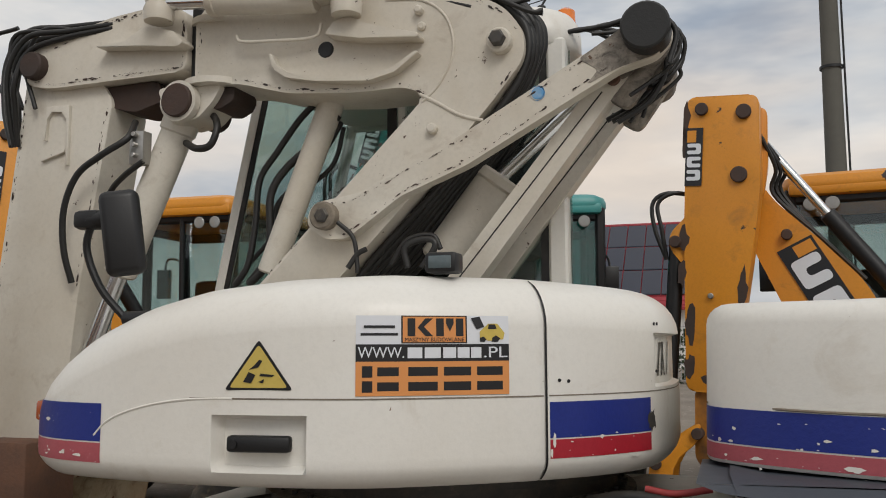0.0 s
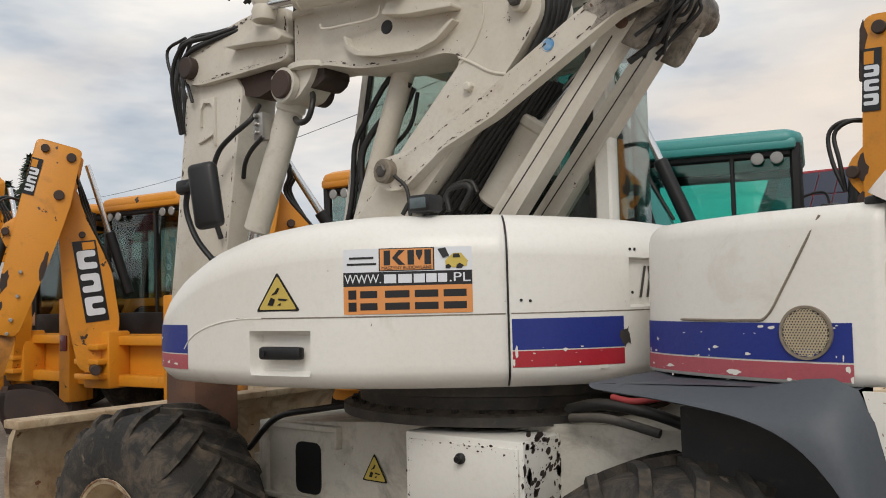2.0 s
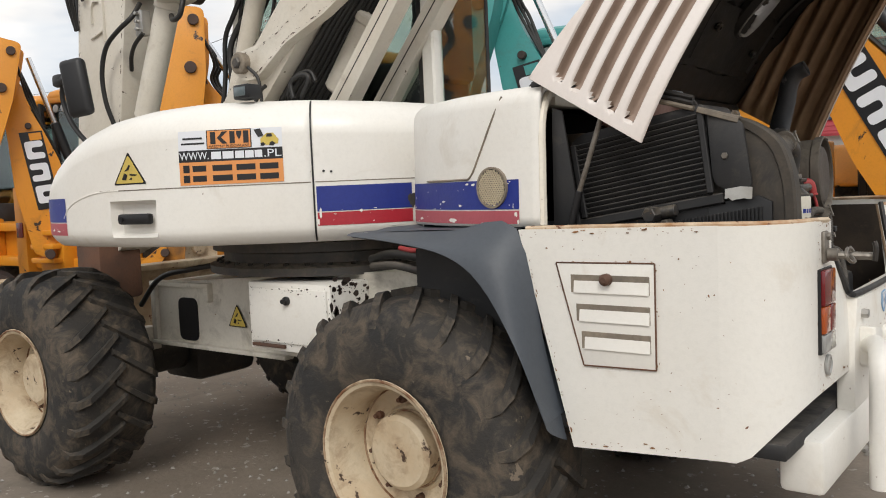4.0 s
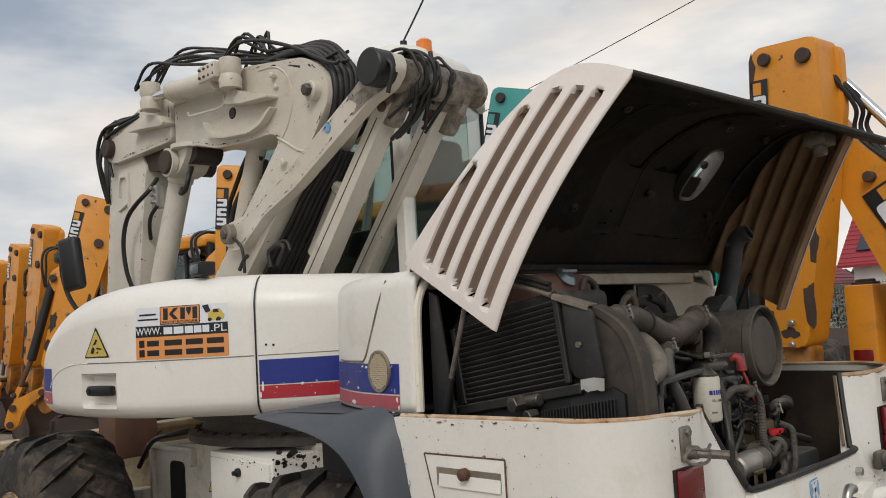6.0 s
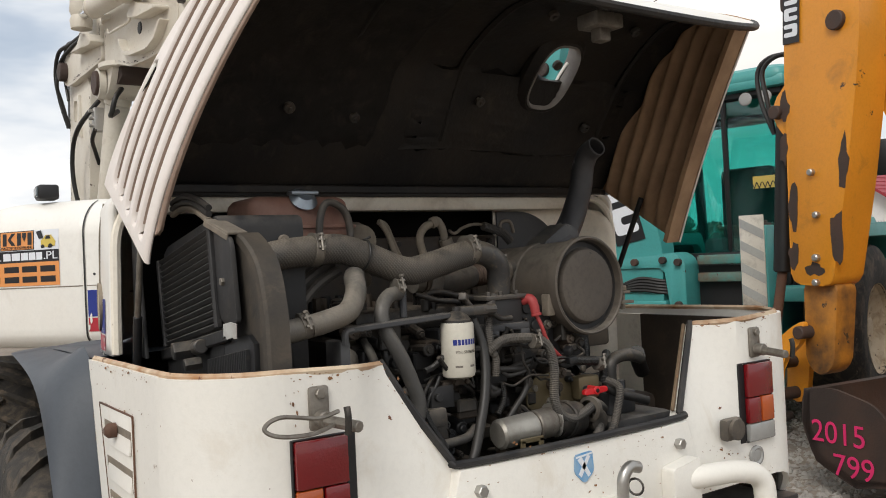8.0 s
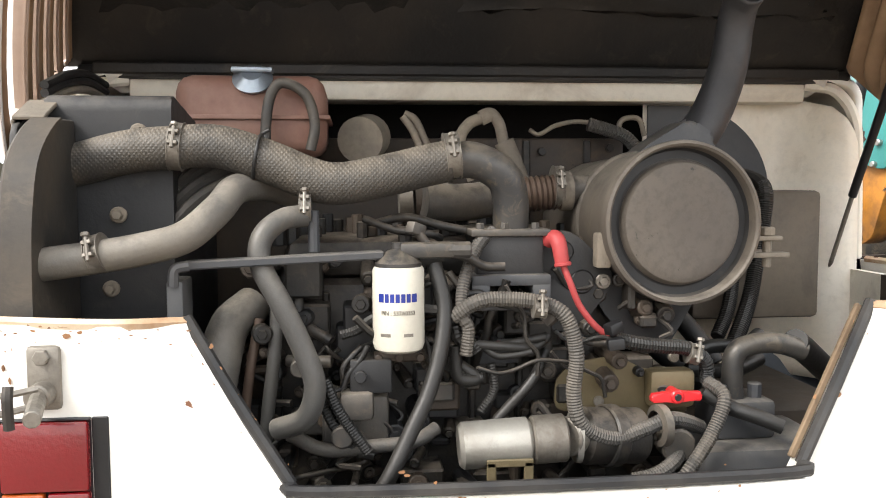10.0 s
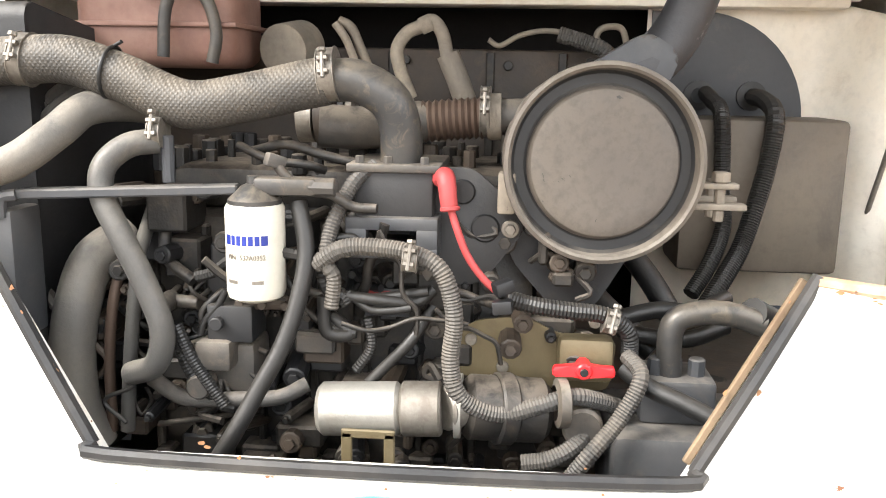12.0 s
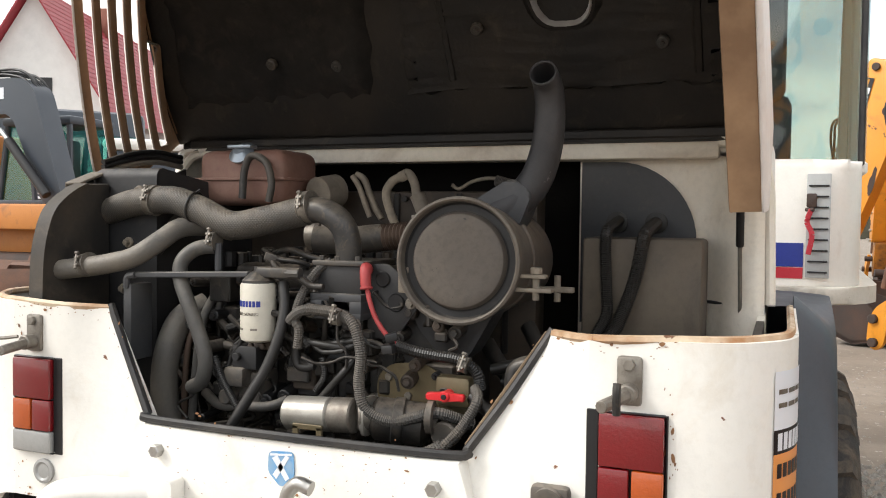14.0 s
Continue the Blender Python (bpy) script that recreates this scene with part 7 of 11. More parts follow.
for r, x in ((0.30, 1.44), (0.275, 1.46), (0.25, 1.48)):
    bm = B()
    tube(bm, [(x, 2.62 - r * math.cos(a), 1.48 + r * 0.98 * math.sin(a)) for a in [radians(-60 + 13 * i) for i in range(11)]], 0.013, 8, 3)
    part("fan_ring", bm, "dusty_hose", rad)
bm = B()
bar(bm, (1.478, 2.180, 1.858), (1.605, 2.195, 1.818), 0.055, 0.008, 0.002)
bar(bm, (1.478, 2.155, 1.852), (1.605, 2.168, 1.808), 0.006, 0.016, 0.002)
part("bent_flap", bm, "dustmetal", rad, "dusty bent metal flap")
for dz, mt in ((0.0, "seal"), (-0.018, "dustmetal"), (0.016, "hose")):
    bm = B()
    tube(bm, [(1.10, 2.19, 1.915 + dz), (1.22, 2.185, 1.925 + dz), (1.34, 2.18, 1.910 + dz), (1.46, 2.175, 1.876 + dz)], 0.009, 8)
    part("top_seal", bm, mt, rad)
bm = B()
rnd = random.Random(2)
pts = [(1.560, 1.558)] + [(1.560 + 0.086 * i / 7, 1.556 + rnd.uniform(0, 0.006) + 0.004 * (i % 2)) for i in range(8)] + [(1.648, 1.598), (1.61, 1.601), (1.562, 1.594)]
prism(bm, pts, 0.0, 0.003, RAD_XZ(2.163), 0.0)
part("paper_label", bm, "paper", rad, "torn white paper label")
bm = B()
rod(bm, (1.33, 2.165, 1.52), (1.325, 2.105, 1.516), 0.026, 6, 0.003)
rod(bm, (1.33, 2.165, 1.52), (1.40, 2.160, 1.53), 0.020, 12)
rod(bm, (1.375, 2.165, 1.485), (1.372, 2.12, 1.482), 0.018, 6, 0.003)
part("drain_valve", bm, "pipe", rad, "hexagonal drain valve")
for x, y, z in ((1.562, 2.160, 1.70), (1.686, 2.190, 1.52)):
    bm = B()
    rod(bm, (x, y, z), (x, y + 0.02, z), 0.011, 6)
    part("bolt", bm, "zinc", rad)
for y, z in ((2.318, 1.642), (2.36, 1.80), (2.30, 1.50)):
    bm = B()
    rod(bm, (1.50, y, z), (1.512, y, z), 0.016, 16)
    rod(bm, (1.51, y, z), (1.524, y, z), 0.010, 6)
    part("bolt", bm, "dustmetal", rad)
bm = B()
prism(bm, [(0.968, 1.48), (0.975, 1.90), (1.015, 1.885), (1.075, 1.48)], 0.0, 0.012, RAD_XZ(2.10), 0.003)
part("front_sheet", bm, "radblack", rad)

# hoses, pipes and cables of the engine
hose("charge_air_hose", [(1.500, 2.237, 1.736), (1.520, 2.340, 1.761), (1.530, 2.428, 1.769), (1.530, 2.511, 1.771), (1.530, 2.601, 1.744), (1.540, 2.716, 1.701), (1.530, 2.819, 1.714), (1.520, 2.901, 1.733), (1.520, 2.953, 1.744)], 0.041, "woven", engine, "dusty woven charge air hose", n=28)
hose("intake_elbow", [(1.520, 2.953, 1.744), (1.520, 3.005, 1.744), (1.520, 3.057, 1.716), (1.510, 3.077, 1.667), (1.500, 3.078, 1.586)], 0.036, "pipe", engine, "dusty metal intake elbow", n=24)
hose("coolant_hose", [(1.700, 2.235, 1.565), (1.684, 2.318, 1.575), (1.672, 2.400, 1.588), (1.650, 2.470, 1.608), (1.600, 2.520, 1.655), (1.545, 2.545, 1.690), (1.480, 2.590, 1.695), (1.42, 2.64, 1.68)], 0.029, "pale_hose", engine, "dusty bent coolant hose", n=14)
hose("breather_hose", [(1.560, 2.675, 1.640), (1.580, 2.631, 1.633), (1.600, 2.597, 1.600), (1.610, 2.596, 1.550), (1.620, 2.633, 1.478), (1.620, 2.669, 1.398), (1.620, 2.691, 1.327), (1.610, 2.672, 1.264), (1.580, 2.614, 1.234)], 0.021, "grey_hose", engine, "grey breather hose", n=16)
hose("lower_radiator_hose", [(1.440, 2.560, 1.455), (1.500, 2.520, 1.420), (1.540, 2.505, 1.350), (1.550, 2.492, 1.257), (1.550, 2.497, 1.152), (1.540, 2.520, 1.077)], 0.040, "pale_hose", engine, "thick grey rubber hose", n=16)
hose("rusty_pipe", [(1.500, 2.579, 1.434), (1.530, 2.564, 1.350), (1.530, 2.550, 1.236), (1.530, 2.549, 1.103)], 0.010, "copper", engine, "")
hose("drain_hose", [(1.460, 2.615, 1.507), (1.520, 2.614, 1.439), (1.540, 2.608, 1.355), (1.540, 2.594, 1.243), (1.540, 2.582, 1.110)], 0.013, "grey_hose", engine, "", n=12)
hose("fuel_hose", [(1.580, 2.917, 1.547), (1.600, 2.934, 1.471), (1.620, 2.926, 1.395), (1.640, 2.902, 1.317), (1.660, 2.868, 1.250), (1.680, 2.829, 1.176), (1.680, 2.791, 1.115)], 0.015, "hose", engine, "black fuel hose")
hose("fuel_line", [(1.550, 2.637, 1.216), (1.570, 2.705, 1.189), (1.580, 2.799, 1.196), (1.580, 2.877, 1.203), (1.560, 2.923, 1.222)], 0.014, "dusty_hose", engine, "")
hose("cable_conduit", [(1.600, 2.950, 1.446), (1.610, 2.994, 1.476), (1.610, 3.044, 1.481), (1.620, 3.116, 1.474), (1.630, 3.162, 1.447), (1.630, 3.183, 1.376), (1.630, 3.178, 1.297), (1.630, 3.196, 1.238), (1.620, 3.258, 1.208), (1.610, 3.324, 1.221), (1.600, 3.375, 1.236), (1.580, 3.417, 1.226), (1.550, 3.461, 1.204)], 0.014, "dusty_hose", engine, "grey ribbed cable conduit", ribs=0.110, rib_step=0.0052)
hose("cable_conduit", [(1.600, 2.975, 1.373), (1.600, 2.980, 1.424), (1.600, 2.968, 1.453), (1.580, 2.974, 1.510), (1.550, 3.005, 1.578), (1.530, 3.040, 1.607)], 0.012, "dusty_hose", engine, "", ribs=0.110, rib_step=0.0052)
hose("wiring_loom", [(1.580, 2.994, 1.390), (1.580, 3.056, 1.384), (1.570, 3.115, 1.381), (1.560, 3.143, 1.401)], 0.01, "hose", engine, "")
hose("wiring_loom", [(1.580, 2.958, 1.388), (1.580, 2.963, 1.326), (1.570, 3.002, 1.321), (1.560, 2.967, 1.347)], 0.012, "hose", engine, "")
hose("wiring_loom", [(1.560, 3.030, 1.347), (1.560, 3.036, 1.295), (1.560, 3.009, 1.251)], 0.009, "hose", engine, "", ribs=0.110, rib_step=0.0052)
hose("oil_pipe", [(1.550, 3.141, 1.368), (1.580, 3.108, 1.317), (1.580, 3.057, 1.261), (1.580, 3.016, 1.215)], 0.01, "hose", engine, "")
hose("red_battery_cable", [(1.560, 3.161, 1.590), (1.570, 3.168, 1.548), (1.580, 3.182, 1.507), (1.580, 3.200, 1.464), (1.580, 3.228, 1.426), (1.580, 3.261, 1.397)], 0.0065, "redrubber", engine, "red battery cable")
hose("battery_cable_sleeve", [(1.580, 3.261, 1.397), (1.580, 3.314, 1.385), (1.570, 3.371, 1.376), (1.560, 3.428, 1.368), (1.550, 3.470, 1.339), (1.540, 3.478, 1.294)], 0.014, "hose", engine, "", ribs=0.110, rib_step=0.0052)
hose("hydraulic_hose", [(1.500, 3.706, 1.346), (1.500, 3.649, 1.362), (1.500, 3.592, 1.361), (1.500, 3.555, 1.340), (1.500, 3.551, 1.278), (1.500, 3.557, 1.236)], 0.022, "pipe", engine, "steel hydraulic pipe", n=16)
hose("hydraulic_hose", [(1.500, 3.686, 1.365), (1.450, 3.743, 1.330), (1.400, 3.815, 1.279)], 0.028, "hose", engine, "", n=12)
hose("hydraulic_hose", [(1.560, 3.462, 1.279), (1.580, 3.511, 1.250), (1.600, 3.557, 1.236), (1.620, 3.602, 1.219)], 0.016, "hose", engine, "")
hose("hydraulic_hose", [(1.560, 3.470, 1.300), (1.600, 3.490, 1.275), (1.620, 3.457, 1.210), (1.640, 3.410, 1.154), (1.640, 3.379, 1.110)], 0.013, "dusty_hose", engine, "", ribs=0.110, rib_step=0.0052)
hose("hydraulic_hose", [(1.560, 3.419, 1.183), (1.600, 3.393, 1.155), (1.620, 3.348, 1.133), (1.620, 3.300, 1.123)], 0.014, "dusty_hose", engine, "", ribs=0.110, rib_step=0.0052)
hose("hydraulic_hose", [(1.420, 3.468, 1.324), (1.420, 3.539, 1.343), (1.420, 3.609, 1.343), (1.360, 3.675, 1.355)], 0.016, "hose", engine, "")
hose("hydraulic_hose", [(1.400, 3.491, 1.291), (1.400, 3.595, 1.283), (1.360, 3.679, 1.300)], 0.016, "hose", engine, "")
hose("hydraulic_hose", [(1.250, 3.396, 1.367), (1.320, 3.468, 1.307), (1.360, 3.547, 1.244)], 0.024, "hose", engine, "")
hose("hydraulic_hose", [(1.200, 3.502, 1.418), (1.250, 3.555, 1.354), (1.300, 3.602, 1.277)], 0.024, "hose", engine, "")
hose("tank_hose", [(0.900, 3.705, 1.727), (0.985, 3.703, 1.712), (1.095, 3.702, 1.680), (1.112, 3.710, 1.528), (1.130, 3.714, 1.450), (1.180, 3.681, 1.381), (1.220, 3.639, 1.325)], 0.016, "hose", engine, "", ribs=0.110, rib_step=0.0052)
hose("tank_hose", [(0.890, 3.816, 1.720), (0.985, 3.820, 1.712), (1.095, 3.812, 1.680), (1.118, 3.797, 1.580), (1.140, 3.771, 1.486), (1.170, 3.743, 1.414), (1.220, 3.701, 1.359), (1.260, 3.662, 1.312)], 0.018, "hose", engine, "", ribs=0.110, rib_step=0.0052)
hose("bent_steel_pipe", [(1.150, 3.051, 1.707), (1.150, 3.029, 1.761), (1.150, 3.020, 1.806), (1.150, 3.040, 1.840), (1.150, 3.069, 1.854), (1.150, 3.093, 1.866), (1.150, 3.114, 1.841), (1.150, 3.125, 1.796)], 0.014, "dustmetal", engine, "dusty bent steel pipe", n=14)
hose("pipe_fitting", [(1.150, 3.126, 1.799), (1.150, 3.146, 1.752), (1.150, 3.167, 1.698)], 0.024, "dustmetal", engine, "", n=14)
hose("pipe_nut", [(1.150, 3.069, 1.854), (1.150, 3.091, 1.864)], 0.019, "dustmetal", engine, "", n=6)
hose("heater_pipe", [(1.100, 2.888, 1.867), (1.100, 2.915, 1.852), (1.100, 2.935, 1.809), (1.100, 2.957, 1.760), (1.100, 2.981, 1.723)], 0.011, "dustmetal", engine, "")
hose("heater_pipe", [(1.120, 2.884, 1.861), (1.120, 2.908, 1.826), (1.120, 2.928, 1.777), (1.120, 2.948, 1.729)], 0.009, "dustmetal", engine, "")
hose("oil_separator", [(1.160, 2.781, 1.801), (1.080, 2.803, 1.814)], 0.055, "dustmetal", engine, "round dusty oil separator", n=24)
hose("wire", [(1.060, 3.206, 1.833), (1.060, 3.231, 1.821), (1.060, 3.271, 1.842), (1.060, 3.320, 1.853), (1.060, 3.364, 1.851)], 0.006, "dustmetal", engine, n=7)
hose("cable_conduit", [(1.070, 3.355, 1.846), (1.070, 3.409, 1.831), (1.070, 3.449, 1.816), (1.070, 3.483, 1.785)], 0.016, "dusty_hose", engine, ribs=0.110, rib_step=0.0052)
hose("bent_bracket", [(1.070, 3.437, 1.812), (1.070, 3.436, 1.848), (1.070, 3.455, 1.862), (1.070, 3.487, 1.858), (1.070, 3.501, 1.817)], 0.007, "dustmetal", engine, n=8)
tie = [Vector((1.53, 2.585, 1.752)) + Vector((0, 0.18, 0.98)) * 0.0435 * math.cos(a) + Vector((1, 0, 0)) * 0.0435 * math.sin(a) for a in [2 * math.pi * i / 16 for i in range(16)]]
hose("cable_tie", tie + [tie[0], tie[0] + Vector((0.006, 0.016, 0.008))], 0.0035, "hose", engine, n=6)
for pts, rr, mt in (([(1.340, 2.862, 1.670), (1.340, 2.891, 1.671)], 0.044, "zinc"), ([(1.340, 2.897, 1.671), (1.340, 2.913, 1.672)], 0.050, "soot"), ([(1.340, 2.918, 1.672), (1.340, 2.934, 1.673)], 0.046, "zinc"), ([(1.340, 2.941, 1.673), (1.340, 2.952, 1.673)], 0.050, "black"), ([(1.340, 2.957, 1.672), (1.340, 2.969, 1.673)], 0.046, "zinc"), ([(1.330, 3.218, 1.681), (1.330, 3.244, 1.682)], 0.044, "dustmetal")):
    hose("turbo_ring", pts, rr, mt, engine, n=24)
hose("radiator_hose", [(1.460, 2.413, 1.698), (1.460, 2.347, 1.641), (1.460, 2.291, 1.549), (1.460, 2.263, 1.432)], 0.016, "hose", engine, n=10)
hose("radiator_hose", [(1.440, 2.423, 1.693), (1.440, 2.365, 1.641), (1.440, 2.309, 1.559), (1.440, 2.274, 1.429)], 0.016, "grey_hose", engine, n=10)
hose("radiator_hose", [(1.420, 2.361, 1.702), (1.420, 2.294, 1.649), (1.420, 2.237, 1.578), (1.420, 2.218, 1.495)], 0.016, "hose", engine, n=10)
hose("sensor_lead", [(1.580, 2.691, 1.322), (1.580, 2.703, 1.285), (1.580, 2.727, 1.233), (1.580, 2.771, 1.188), (1.580, 2.799, 1.179)], 0.010, "hose", engine, ribs=0.110, rib_step=0.0052, n=10)
hose("sensor_lead", [(1.580, 2.741, 1.310), (1.580, 2.752, 1.337), (1.580, 2.775, 1.365), (1.580, 2.790, 1.392)], 0.006, "hose", engine, n=8)
hose("sensor_lead", [(1.570, 2.991, 1.388), (1.570, 3.022, 1.382), (1.570, 3.074, 1.389), (1.570, 3.135, 1.400)], 0.009, "hose", engine, n=8)
hose("sensor_lead", [(1.580, 2.999, 1.396), (1.580, 3.035, 1.368), (1.580, 3.071, 1.367), (1.580, 3.107, 1.373)], 0.007, "hose", engine, n=8)
hose("sensor_lead", [(1.580, 2.958, 1.429), (1.580, 2.965, 1.404), (1.580, 2.989, 1.388), (1.580, 2.999, 1.375)], 0.013, "hose", engine, ribs=0.110, rib_step=0.0052, n=10)
hose("sensor_lead", [(1.570, 2.954, 1.365), (1.570, 2.961, 1.334), (1.570, 2.982, 1.323), (1.570, 3.012, 1.322)], 0.010, "hose", engine, ribs=0.110, rib_step=0.0052, n=10)
hose("tank_pipe", [(1.280, 2.573, 1.783), (1.280, 2.582, 1.875), (1.280, 2.609, 1.919), (1.280, 2.662, 1.896), (1.280, 2.682, 1.831), (1.280, 2.672, 1.773)], 0.012, "engine_grey", engine, "")
hose("copper_bellows", [(1.330, 3.092, 1.669), (1.330, 3.165, 1.676), (1.330, 3.234, 1.681)], 0.035, "copper", engine, "ribbed brown exhaust bellows", ribs=0.150, rib_step=0.0095, n=24)
hose("turbo_pipe", [(1.330, 3.234, 1.681), (1.330, 3.297, 1.683)], 0.034, "engine_grey", engine, "", n=16)
hose("turbo_pipe", [(1.400, 2.912, 1.662), (1.380, 2.997, 1.659), (1.330, 3.092, 1.669)], 0.04, "engine_grey", engine, "", n=16)
hose("injector_line", [(1.480, 2.785, 1.630), (1.500, 2.849, 1.607), (1.500, 2.914, 1.600), (1.480, 2.940, 1.589)], 0.008, "engine", engine, "")
hose("injector_line", [(1.460, 2.810, 1.619), (1.470, 2.870, 1.632), (1.480, 2.940, 1.615), (1.480, 3.004, 1.602)], 0.009, "engine", engine, "")
hose("injector_line", [(1.500, 2.654, 1.482), (1.520, 2.663, 1.431), (1.540, 2.718, 1.395)], 0.011, "engine", engine, "")
hose("injector_line", [(1.560, 2.778, 1.387), (1.570, 2.743, 1.350), (1.570, 2.744, 1.318)], 0.006, "engine", engine, "")
hose("sensor_cable", [(1.600, 2.708, 1.333), (1.600, 2.734, 1.272), (1.600, 2.787, 1.191)], 0.01, "hose", engine, "", ribs=0.110, rib_step=0.0052)
clamp((1.53, 2.425, 1.772), (1.53, 2.447, 1.770), 0.045, engine)
clamp((1.52, 2.945, 1.752), (1.52, 2.972, 1.755), 0.045, engine)
clamp((1.681, 2.318, 1.580), (1.684, 2.340, 1.585), 0.033, engine)
clamp((1.56, 2.665, 1.655), (1.56, 2.685, 1.655), 0.026, engine)
clamp((1.63, 3.10, 1.468), (1.63, 3.122, 1.466), 0.020, engine)
clamp((1.56, 3.43, 1.36), (1.56, 3.45, 1.355), 0.021, engine)
clamp((1.33, 3.205, 1.69), (1.33, 3.222, 1.69), 0.047, engine)
# loose wires and their plugs in front of the engine
rnd = random.Random(77)
for i in range(11):
    y, z, x = rnd.uniform(2.90, 3.22), rnd.uniform(1.34, 1.56), rnd.uniform(1.555, 1.60)
    p = [Vector((x, y, z))]
    d = Vector((0, rnd.uniform(-1, 1), rnd.uniform(-1, 0.4))).normalized()
    for j in range(5):
        d = (d + Vector((rnd.uniform(-0.2, 0.2), rnd.uniform(-0.7, 0.7), rnd.uniform(-0.7, 0.7)))).normalized()
        p.append(p[-1] + d * rnd.uniform(0.025, 0.05))
    p = [Vector((q.x, min(3.26, max(2.5, q.y)), max(1.25, q.z))) for q in p]
    hose("wire", p, rnd.choice((0.004, 0.005, 0.007, 0.009)), rnd.choice(("hose", "hose", "engine")), engine, ribs=rnd.choice((0, 0, 0.11)), rib_step=0.0052, n=7)
    if i % 3 == 0:
        bm = B()
        box(bm, (-0.012, -0.016, -0.011), (0.012, 0.016, 0.011), 0.003, Matrix.Translation(p[-1]) @ pose(0, 0, 0, rnd.uniform(-60, 60), 0, rnd.uniform(-40, 40)))
        part("plug", bm, rnd.choice(("black", "engine_grey")), engine)
for i in range(16):
    y, z, x = rnd.uniform(2.58, 2.90), rnd.uniform(1.20, 1.50), rnd.uniform(1.50, 1.56)
    p = [Vector((x, y, z)) + Vector((rnd.uniform(-0.03, 0.03), rnd.uniform(-0.04, 0.04) * j, -0.035 * j)) for j in range(4)]
    hose("wire", p, rnd.choice((0.004, 0.006, 0.008)), rnd.choice(("hose", "engine")), engine, n=7)
# round holes in the support plate
for y, z, r in ((3.185, 1.562, 0.019), (3.225, 1.500, 0.022)):
    bm = B()
    lathe(bm, [(0, 0), (r, 0), (r + 0.003, -0.003)], Matrix.Translation((1.513, y, z)) @ pose(0, 0, 0, 0, 90), 18)
    part("plate_hole", bm, "black", engine)

# hydraulic hoses of the boom
hose("hydraulic_hose", [(-2.78, 2.94, 3.50), (-3.03, 2.90, 3.49), (-3.21, 2.82, 3.46), (-3.32, 2.80, 3.30), (-3.30, 2.78, 3.05), (-3.22, 2.76, 2.84)], 0.014, "hose", ex, "looped black hydraulic hose")
hose("hydraulic_hose", [(-2.61, 2.75, 3.40), (-2.85, 2.71, 3.38), (-3.06, 2.67, 3.36), (-3.16, 2.66, 3.21), (-3.18, 2.69, 3.02), (-3.18, 2.74, 2.83)], 0.014, "hose", ex, "looped black hydraulic hose")
hose("hydraulic_hose", [(-2.77, 2.94, 3.48), (-3.03, 2.90, 3.45), (-3.21, 2.82, 3.39), (-3.29, 2.80, 3.23), (-3.26, 2.78, 3.05), (-3.20, 2.76, 2.84)], 0.014, "hose", ex, "looped black hydraulic hose")
hose("hydraulic_hose", [(-2.61, 2.75, 3.38), (-2.85, 2.71, 3.35), (-3.06, 2.68, 3.29), (-3.12, 2.66, 3.13), (-3.14, 2.69, 3.02), (-3.16, 2.74, 2.83)], 0.014, "hose", ex, "looped black hydraulic hose")
hose("hydraulic_hose", [(-2.77, 2.94, 3.45), (-3.02, 2.90, 3.42), (-3.21, 2.82, 3.32), (-3.25, 2.80, 3.15), (-3.21, 2.78, 3.05), (-3.18, 2.77, 2.84)], 0.014, "hose", ex, "looped black hydraulic hose")
hose("hydraulic_hose", [(-2.51, 2.81, 2.92), (-2.49, 2.73, 2.82), (-2.60, 2.69, 2.74), (-2.73, 2.68, 2.65), (-2.80, 2.68, 2.49), (-2.81, 2.70, 2.30), (-2.79, 2.74, 2.14)], 0.016, "hose", ex, "")
hose("hydraulic_hose", [(-2.42, 2.76, 2.71), (-2.52, 2.76, 2.65), (-2.63, 2.80, 2.59), (-2.70, 2.84, 2.51)], 0.014, "hose", ex, "")
hose("hydraulic_hose", [(-2.26, 2.87, 2.81), (-2.15, 2.80, 2.76), (-2.07, 2.79, 2.77), (-2.05, 2.81, 2.86), (-2.12, 2.87, 2.94), (-2.22, 2.90, 2.99)], 0.017, "hose", ex, "")
hose("hydraulic_hose", [(-1.67, 3.07, 3.01), (-1.76, 3.06, 2.92), (-1.87, 3.05, 2.77), (-1.96, 3.05, 2.64), (-1.98, 3.05, 2.42), (-2.01, 3.04, 2.23), (-2.08, 3.04, 2.13)], 0.016, "hose", ex, "")
hose("hydraulic_hose", [(-1.54, 3.05, 2.93), (-1.65, 3.04, 2.81), (-1.80, 3.03, 2.69), (-1.88, 3.02, 2.56), (-1.88, 3.02, 2.36), (-1.90, 3.02, 2.22), (-1.99, 3.02, 2.13)], 0.019, "hose", ex, "")
hose("hydraulic_hose", [(-1.55, 3.10, 2.91), (-1.62, 3.09, 2.79), (-1.76, 3.08, 2.63), (-1.88, 3.07, 2.50), (-1.89, 3.07, 2.31), (-2.02, 3.06, 2.14)], 0.015, "hose", ex, "")
hose("hydraulic_hose", [(-1.55, 3.13, 2.89), (-1.60, 3.12, 2.71), (-1.75, 3.11, 2.58), (-1.86, 3.10, 2.42), (-2.04, 3.09, 2.23), (-2.10, 3.09, 2.15)], 0.012, "hose", ex, "")
hose("hydraulic_hose", [(-1.09, 2.91, 3.42), (-0.89, 2.93, 3.36), (-0.76, 2.94, 3.30), (-0.69, 2.94, 3.15), (-0.70, 2.94, 3.02), (-0.79, 2.94, 2.88), (-0.85, 2.93, 2.80), (-0.93, 2.92, 2.70)], 0.019, "hose", ex, "")
